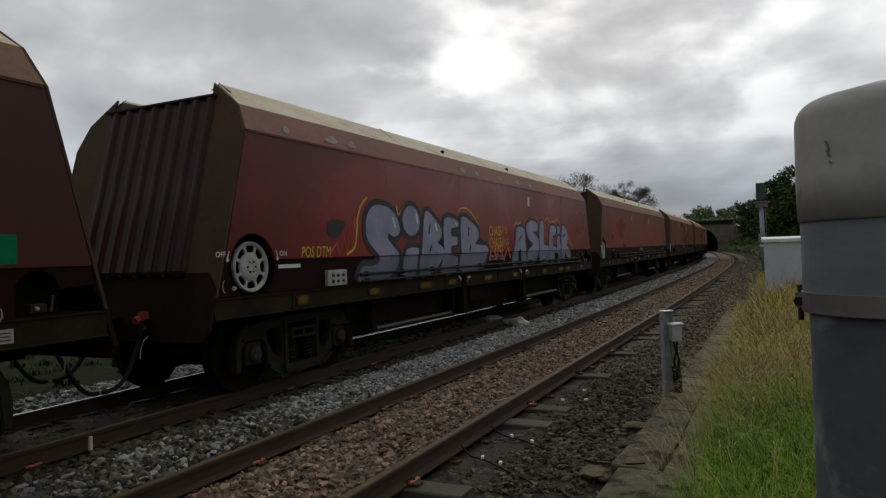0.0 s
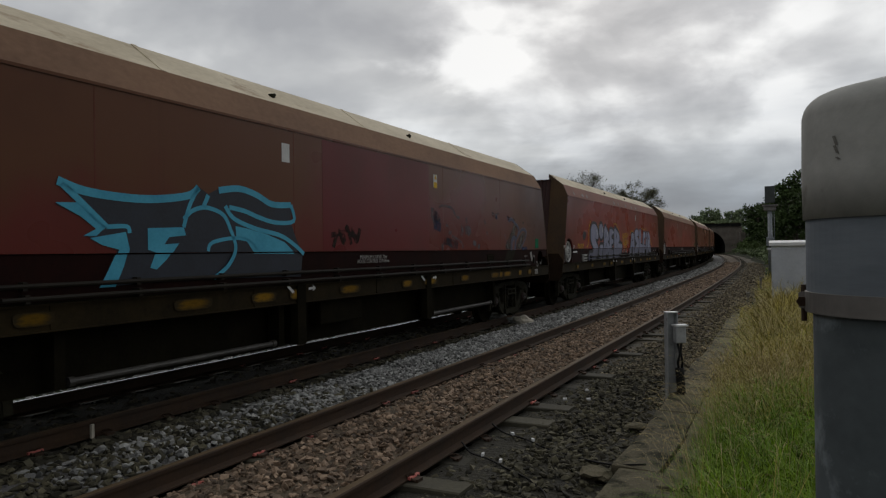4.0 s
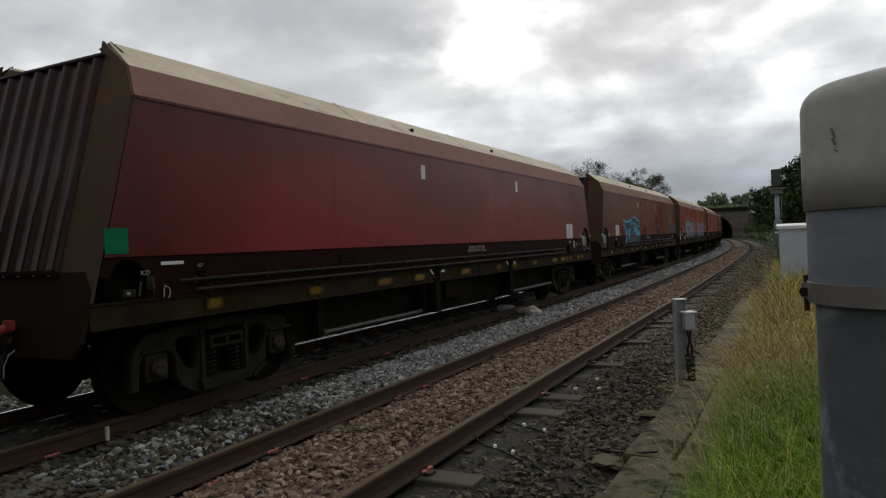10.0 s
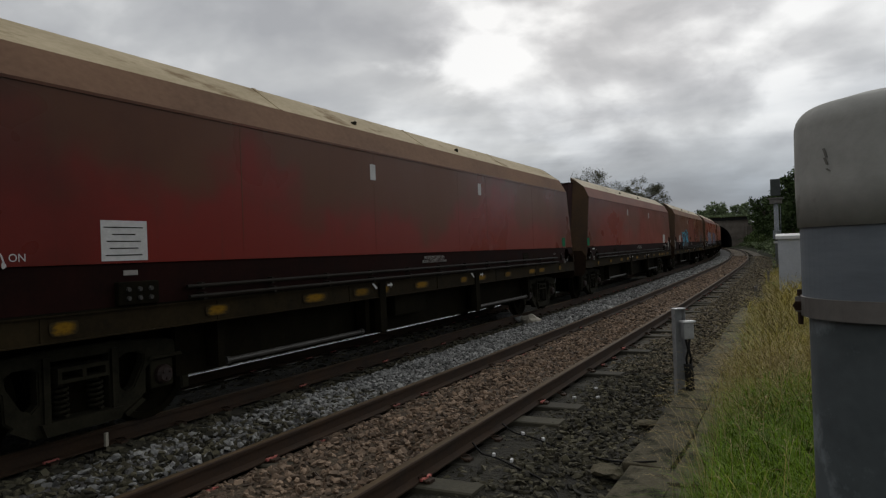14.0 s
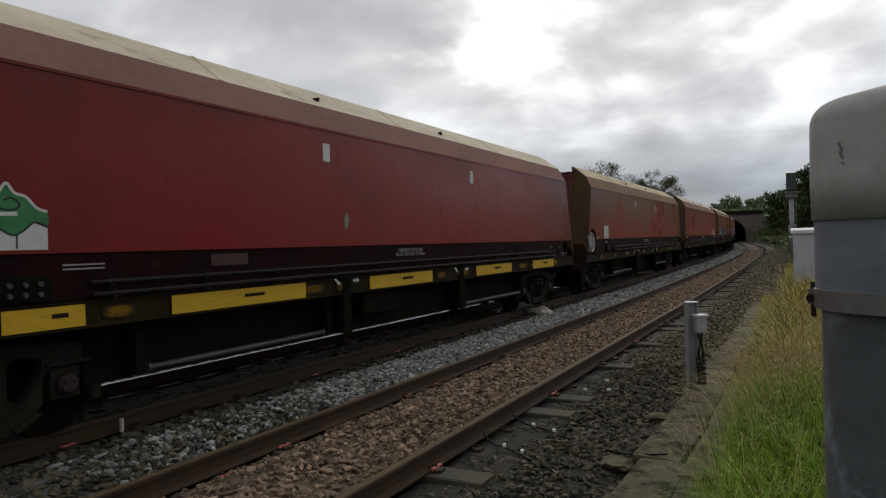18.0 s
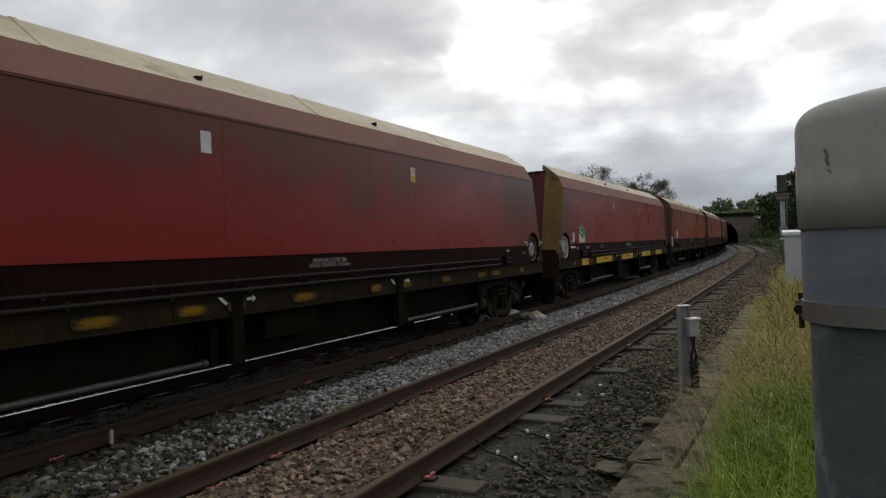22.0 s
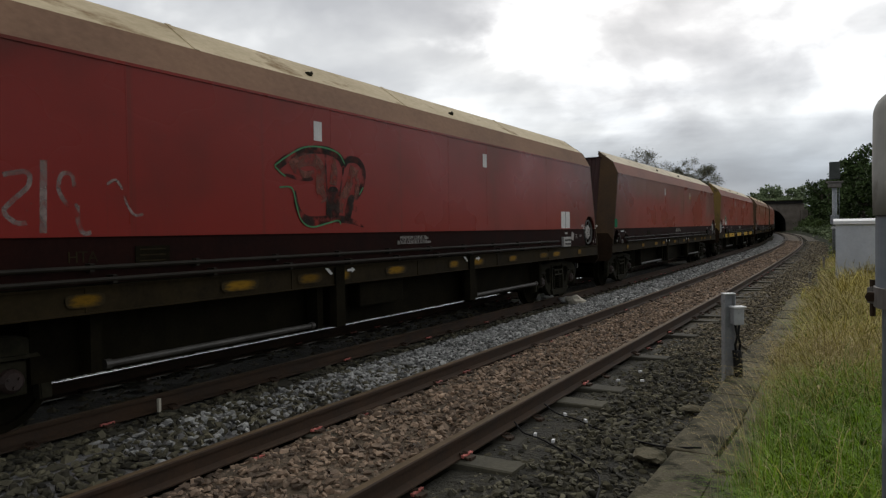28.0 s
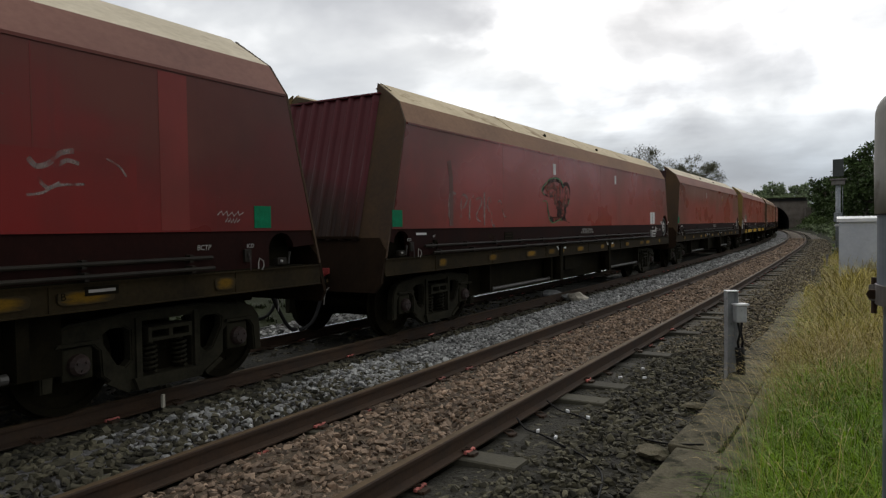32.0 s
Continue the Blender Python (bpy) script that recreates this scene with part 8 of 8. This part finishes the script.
    part("panel", MESH["plate"], TRAIN[1], "tilted white label", Matrix.Translation((-0.012, 6.90, 1.43)) @ Matrix.Rotation(0.5, 4, "X") @ sized(0.10, 0.22), M["dim_white"])
    for pts in ([(-1.1, 1.64), (-0.98, 1.86), (-0.86, 1.70), (-0.78, 1.92), (-0.68, 1.68)], [(-1.15, 1.80), (-0.8, 1.84), (-0.48, 1.76)], [(-0.66, 1.92), (-0.55, 1.72), (-0.46, 1.90)]):
        line_on(1, smooth_line(pts), 0.07, "g_smoke", "smoky black scrawl", 1.4042)
    part("panel", MESH["plate"], TRAIN[1], "small white paper label on the solebar", Matrix.Translation((-0.012, 7.25, 1.06)) @ sized(0.20, 0.11), M["dim_white"])
    for i in range(3):
        part("panel", MESH["plate"], TRAIN[1], at=Matrix.Translation((-0.010, 7.25, 1.03 + 0.028 * i)) @ sized(0.15, 0.008), mat=M["bogie"])
    # rubbed tag with a green edge
    def tag(*pts):
        return [(-2.85 + x * 1.59, 2.60 - z * 0.96) for x, z in pts]

    for pts, w in (((0.02, 0.30), (0.14, 0.18), (0.32, 0.07), (0.53, 0.04), (0.69, 0.10), (0.74, 0.20)), 0.10), (((0.74, 0.20), (0.80, 0.12), (0.92, 0.12), (0.99, 0.24), (0.97, 0.44), (0.90, 0.58)), 0.085), (((0.53, 0.04), (0.53, 0.30), (0.54, 0.60), (0.53, 0.84)), 0.03), (((0.74, 0.22), (0.71, 0.44), (0.68, 0.60)), 0.03):
        line_on(6, smooth_line(tag(*pts)), w, "g_smoke", "smoky black outline of the tag", 1.4042)
    for pts in (((0.06, 0.38), (0.14, 0.41), (0.26, 0.44), (0.38, 0.42), (0.36, 0.37), (0.24, 0.40), (0.14, 0.37)), ((0.55, 0.52), (0.66, 0.50), (0.68, 0.70), (0.66, 0.86), (0.54, 0.86)), ((0.79, 0.60), (0.86, 0.58), (0.84, 0.74), (0.80, 0.90), (0.74, 0.84)),
                ((0.20, 0.55), (0.24, 0.76), (0.34, 0.85), (0.54, 0.84), (0.72, 0.84), (0.88, 0.90), (0.98, 0.99), (0.80, 0.94), (0.60, 0.93), (0.34, 0.97), (0.24, 0.88), (0.18, 0.70))):
        shape_on(6, smooth_ring(tag(*pts), 4), "g_smoke", "smoky black shade of the tag", 1.4052)
    for pts, w in (((0.16, 0.30), (0.26, 0.20), (0.40, 0.18), (0.47, 0.28), (0.46, 0.48), (0.49, 0.68)), 0.15), (((0.60, 0.13), (0.62, 0.30), (0.61, 0.46)), 0.13), (((0.86, 0.20), (0.80, 0.44), (0.70, 0.68), (0.68, 0.80)), 0.12), (((0.90, 0.24), (0.90, 0.48), (0.86, 0.78)), 0.08), (((0.20, 0.32), (0.30, 0.36), (0.40, 0.34)), 0.08):
        line_on(6, smooth_line(tag(*pts)), w, "g_dusk", "dull pink graffiti stroke", 1.4062)
    for pts in (((0.0, 0.29), (0.11, 0.18), (0.30, 0.04), (0.51, 0.01), (0.68, 0.06), (0.75, 0.18)), ((0.0, 0.30), (0.05, 0.36), (0.10, 0.40)), ((0.04, 0.53), (0.16, 0.53), (0.20, 0.70), (0.25, 0.90), (0.36, 0.98), (0.52, 0.94), (0.66, 0.90), (0.69, 0.95)), ((0.98, 0.46), (0.93, 0.56))):
        line_on(6, smooth_line(tag(*pts)), 0.018, "g_green", "green graffiti edge", 1.4072)
    # thin white scribble behind the tag
    line_on(6, smooth_line([(-6.50, 2.62), (-6.44, 2.30), (-6.45, 1.62)]), 0.12, "g_smear", "broad rubbed brown smear", 1.4006)
    for pts, w in (([(-6.52, 1.72), (-6.50, 2.08), (-6.32, 2.12), (-6.34, 1.95)], 0.05), ([(-6.15, 1.75), (-6.10, 2.10), (-5.92, 2.05), (-6.06, 1.90)], 0.05), ([(-5.86, 1.66), (-5.84, 2.00), (-5.70, 2.10)], 0.06),
                   ([(-5.62, 2.05), (-5.45, 2.08), (-5.44, 1.98), (-5.56, 1.86), (-5.62, 1.78), (-5.54, 1.70), (-5.46, 1.70)], 0.045), ([(-5.32, 2.18), (-5.34, 1.62)], 0.065),
                   ([(-5.08, 1.98), (-5.10, 2.08), (-5.18, 2.08), (-5.21, 1.96), (-5.14, 1.84), (-5.06, 1.84)], 0.04), ([(-5.06, 1.84), (-5.06, 1.72), (-5.02, 1.62), (-4.95, 1.62)], 0.045), ([(-4.80, 2.02), (-4.72, 2.06), (-4.66, 1.98), (-4.62, 1.86), (-4.55, 1.77), (-4.46, 1.78)], 0.028)):
        line_on(6, smooth_line(pts), w * 0.85, "soft_chalk", "thin rubbed white stroke", 1.4008)
    # green scaly flash over a white panel
    shape_on(4, [(-6.36, 1.62), (-5.785, 1.62), (-5.785, 1.79), (-5.89, 1.83), (-5.98, 1.76), (-6.06, 1.73), (-6.15, 1.78), (-6.26, 1.84), (-6.36, 1.88)], "white", "white panel under a green flash", 1.4022)
    flash = smooth_ring([(-6.40, 2.09), (-6.33, 2.02), (-6.24, 2.00), (-6.17, 2.04), (-6.10, 2.13), (-6.04, 2.06), (-5.95, 2.03), (-5.87, 1.95), (-5.785, 1.92), (-5.785, 1.81), (-5.89, 1.84), (-5.98, 1.77), (-6.06, 1.74), (-6.15, 1.79), (-6.26, 1.86), (-6.36, 1.92)], 3)
    shape_on(4, flash, "g_green", "green painted flash", 1.4042)
    line_on(4, smooth_line([(-6.40, 2.09), (-6.33, 2.02), (-6.24, 2.00), (-6.17, 2.04), (-6.10, 2.13), (-6.04, 2.06), (-5.95, 2.03), (-5.87, 1.95), (-5.785, 1.92)]), 0.022, "white", "white edge of the flash", 1.4062)
    line_on(4, smooth_line([(-6.36, 1.90), (-6.26, 1.85), (-6.15, 1.78), (-6.06, 1.735), (-5.98, 1.765), (-5.89, 1.835), (-5.785, 1.80)]), 0.014, "g_black", "black lower edge of the flash", 1.4062)
    line_on(4, smooth_line([(-6.30, 2.02), (-6.16, 1.94), (-6.05, 1.93), (-6.00, 1.97), (-6.06, 2.02), (-6.12, 2.00)]), 0.014, "g_black", "black curl in the flash", 1.4062)
    line_on(4, smooth_line([(-6.30, 1.96), (-6.18, 1.90), (-6.02, 1.90)]), 0.03, "white", "white line in the flash", 1.4062)
    line_on(4, [(-6.03, 1.74), (-6.03, 1.63)], 0.010, "g_black", "dark join in the white panel", 1.4062)
    shape_on(4, smooth_ring([(-1.76, 1.79), (-1.69, 1.90), (-1.74, 2.03), (-1.79, 1.92)]), "g_chip", "small pale green scrape", 1.4022)
    for i in range(2):
        part("panel", MESH["plate"], TRAIN[4], "white bar of unreadable writing", Matrix.Translation((-0.012, -5.47, 1.455 + 0.035 * i)) @ sized(0.38, 0.013), M["dim_white"])
    side_text(TRAIN[4], "HTA", -4.68, 1.46, 0.12, M["sole"], 0.15, x=1.388)
    part("panel", MESH["plate"], TRAIN[4], "rubbed dull red plate", Matrix.Translation((-0.012, -3.82, 1.48)) @ sized(0.52, 0.12), M["g_rub"])
    part("panel", MESH["plate"], TRAIN[4], "white notice", Matrix.Translation((0, -6.90, 1.77)) @ sized(0.16, 0.24), M["white"])
    part("panel", MESH["plate"], TRAIN[4], "orange-brown plate", Matrix.Translation((-0.012, -6.52, 1.47)) @ sized(0.22, 0.085), M["g_flesh"])
    # chalky scrawls
    for pts, w in (([(5.90, 2.99), (5.86, 2.93), (5.90, 2.87), (5.98, 2.82)], 0.022), ([(6.02, 3.00), (6.06, 2.98)], 0.03), ([(6.16, 2.86), (6.20, 2.79), (6.24, 2.86), (6.28, 2.79), (6.34, 2.88), (6.36, 2.74)], 0.018), ([(6.36, 2.80), (6.44, 2.90), (6.46, 2.76), (6.52, 2.84), (6.56, 2.78)], 0.018),
                   ([(6.60, 2.84), (6.66, 2.86), (6.64, 2.79), (6.72, 2.78)], 0.018), ([(6.76, 2.83), (6.90, 2.80), (7.02, 2.80)], 0.012), ([(6.26, 2.70), (6.34, 2.68), (6.50, 2.69)], 0.018), ([(7.28, 3.02), (7.30, 2.98)], 0.02)):
        line_on(2, smooth_line(pts), w, "g_scrawl", "faint chalky scrawl", 1.4008)
    part("repaint", Shape().box(1.4005, 1.4022, 3.55, 5.78, 1.60, 2.24).mesh("repaint", PAINT["patch"]), TRAIN[7], "brighter red repainted length")
    part("repaint", Shape().box(1.4005, 1.4020, 6.02, 6.33, 1.60, 3.03).mesh("repaint", PAINT["band"]), TRAIN[7], "paler red upright band")
    for pts, w in (([(4.86, 2.16), (4.92, 2.10), (5.02, 2.13), (5.10, 2.21), (5.22, 2.24)], 0.06), ([(5.06, 2.10), (5.16, 2.16), (5.26, 2.14)], 0.05), ([(4.92, 2.02), (5.0, 1.94), (5.1, 1.98)], 0.045), ([(4.84, 1.88), (4.96, 1.90), (5.08, 1.96), (5.30, 1.98)], 0.03), ([(5.50, 2.20), (5.62, 2.14), (5.68, 2.06)], 0.025)):
        line_on(7, smooth_line(pts), w * 0.7, "soft_chalk", "rubbed pale pink scrawl", 1.4026)
    zig = [(0.0, 0.0), (0.05, 0.04), (0.07, 0.0), (0.12, 0.04), (0.13, -0.01), (0.19, 0.03), (0.21, -0.01), (0.27, 0.04), (0.28, 0.0), (0.34, 0.03)]
    for y, z, k in ((6.66, 1.745, 1.0), (6.76, 1.675, 0.55)):
        line_on(7, [(y + a * k, z + b) for a, b in zig], 0.010, "dim_white", "small chalked scribble", 1.4042)
    side_text(TRAIN[7], "1B", 5.08, 1.085, 0.085, M["under"], x=1.3995, label="dark stencilled mark on yellow")
    part("panel", MESH["plate"], TRAIN[7], "dark maker's plate with a pale bar", Matrix.Translation((-0.004, 5.43, 1.115)) @ sized(0.30, 0.075), M["under"])
    part("panel", MESH["plate"], TRAIN[7], at=Matrix.Translation((-0.002, 5.43, 1.115)) @ sized(0.24, 0.025), mat=M["dim_white"])

build_graffiti()

# ---------------------------------------------------------------- how the train runs
# seconds and metres run
RUN = [(0, 0.34), (1, 3.39), (2, 6.50), (3, 9.69), (3.5, 11.33), (5.5, 17.71), (6, 19.43), (7, 22.93), (8, 26.57), (9, 30.26), (10, 34.03), (11, 37.86), (12, 41.79), (13, 45.85), (14, 49.95), (14.5, 52.01), (16.5, 60.23), (17, 62.29), (18, 66.41), (19, 70.50), (20, 74.52), (21, 78.46), (22, 82.24), (23, 85.87), (24, 89.28), (24.5, 90.88), (26.5, 96.94), (27, 98.35), (28, 100.91), (29, 103.17), (30, 105.12), (31, 106.80), (32, 108.25)]


def run_at(t):
    """Metres run, smooth between the rows."""
    a = np.array(RUN)
    i = int(np.clip(np.searchsorted(a[:, 0], t) - 1, 0, len(a) - 2))
    slope = np.gradient(a[:, 1], a[:, 0])
    h = a[i + 1, 0] - a[i, 0]
    u = (t - a[i, 0]) / h
    return (2 * u**3 - 3 * u**2 + 1) * a[i, 1] + (u**3 - 2 * u**2 + u) * h * slope[i] + (3 * u**2 - 2 * u**3) * a[i + 1, 1] + (u**3 - u**2) * h * slope[i + 1]


def wagon_pose(middle):
    a, b = on_line(middle - BOGIE, -APART), on_line(middle + BOGIE, -APART)
    y = (b - a).normalized()
    x = y.cross(Vector((0, 0, 1))).normalized()
    z = x.cross(y)
    p = (a + b) / 2
    return Matrix(((x.x, y.x, z.x, p.x), (x.y, y.y, z.y, p.y), (x.z, y.z, z.z, p.z), (0, 0, 0, 1)))


def motions():
    times = [i * 0.5 for i in range(65)]
    for k, wagon in TRAIN.items():
        first = 10.595 - PITCH * k
        walk(wagon, [(t, wagon_pose(first + run_at(t))) for t in times])
    turns = [i * 0.15 for i in range(213)] + [SECONDS]
    for w in SPIN:
        place = w.matrix_basis.translation.copy()
        walk(w, [(t, Matrix.Translation(place) @ Matrix.Rotation(-run_at(t) / WHEEL, 4, "X")) for t in turns])


motions()
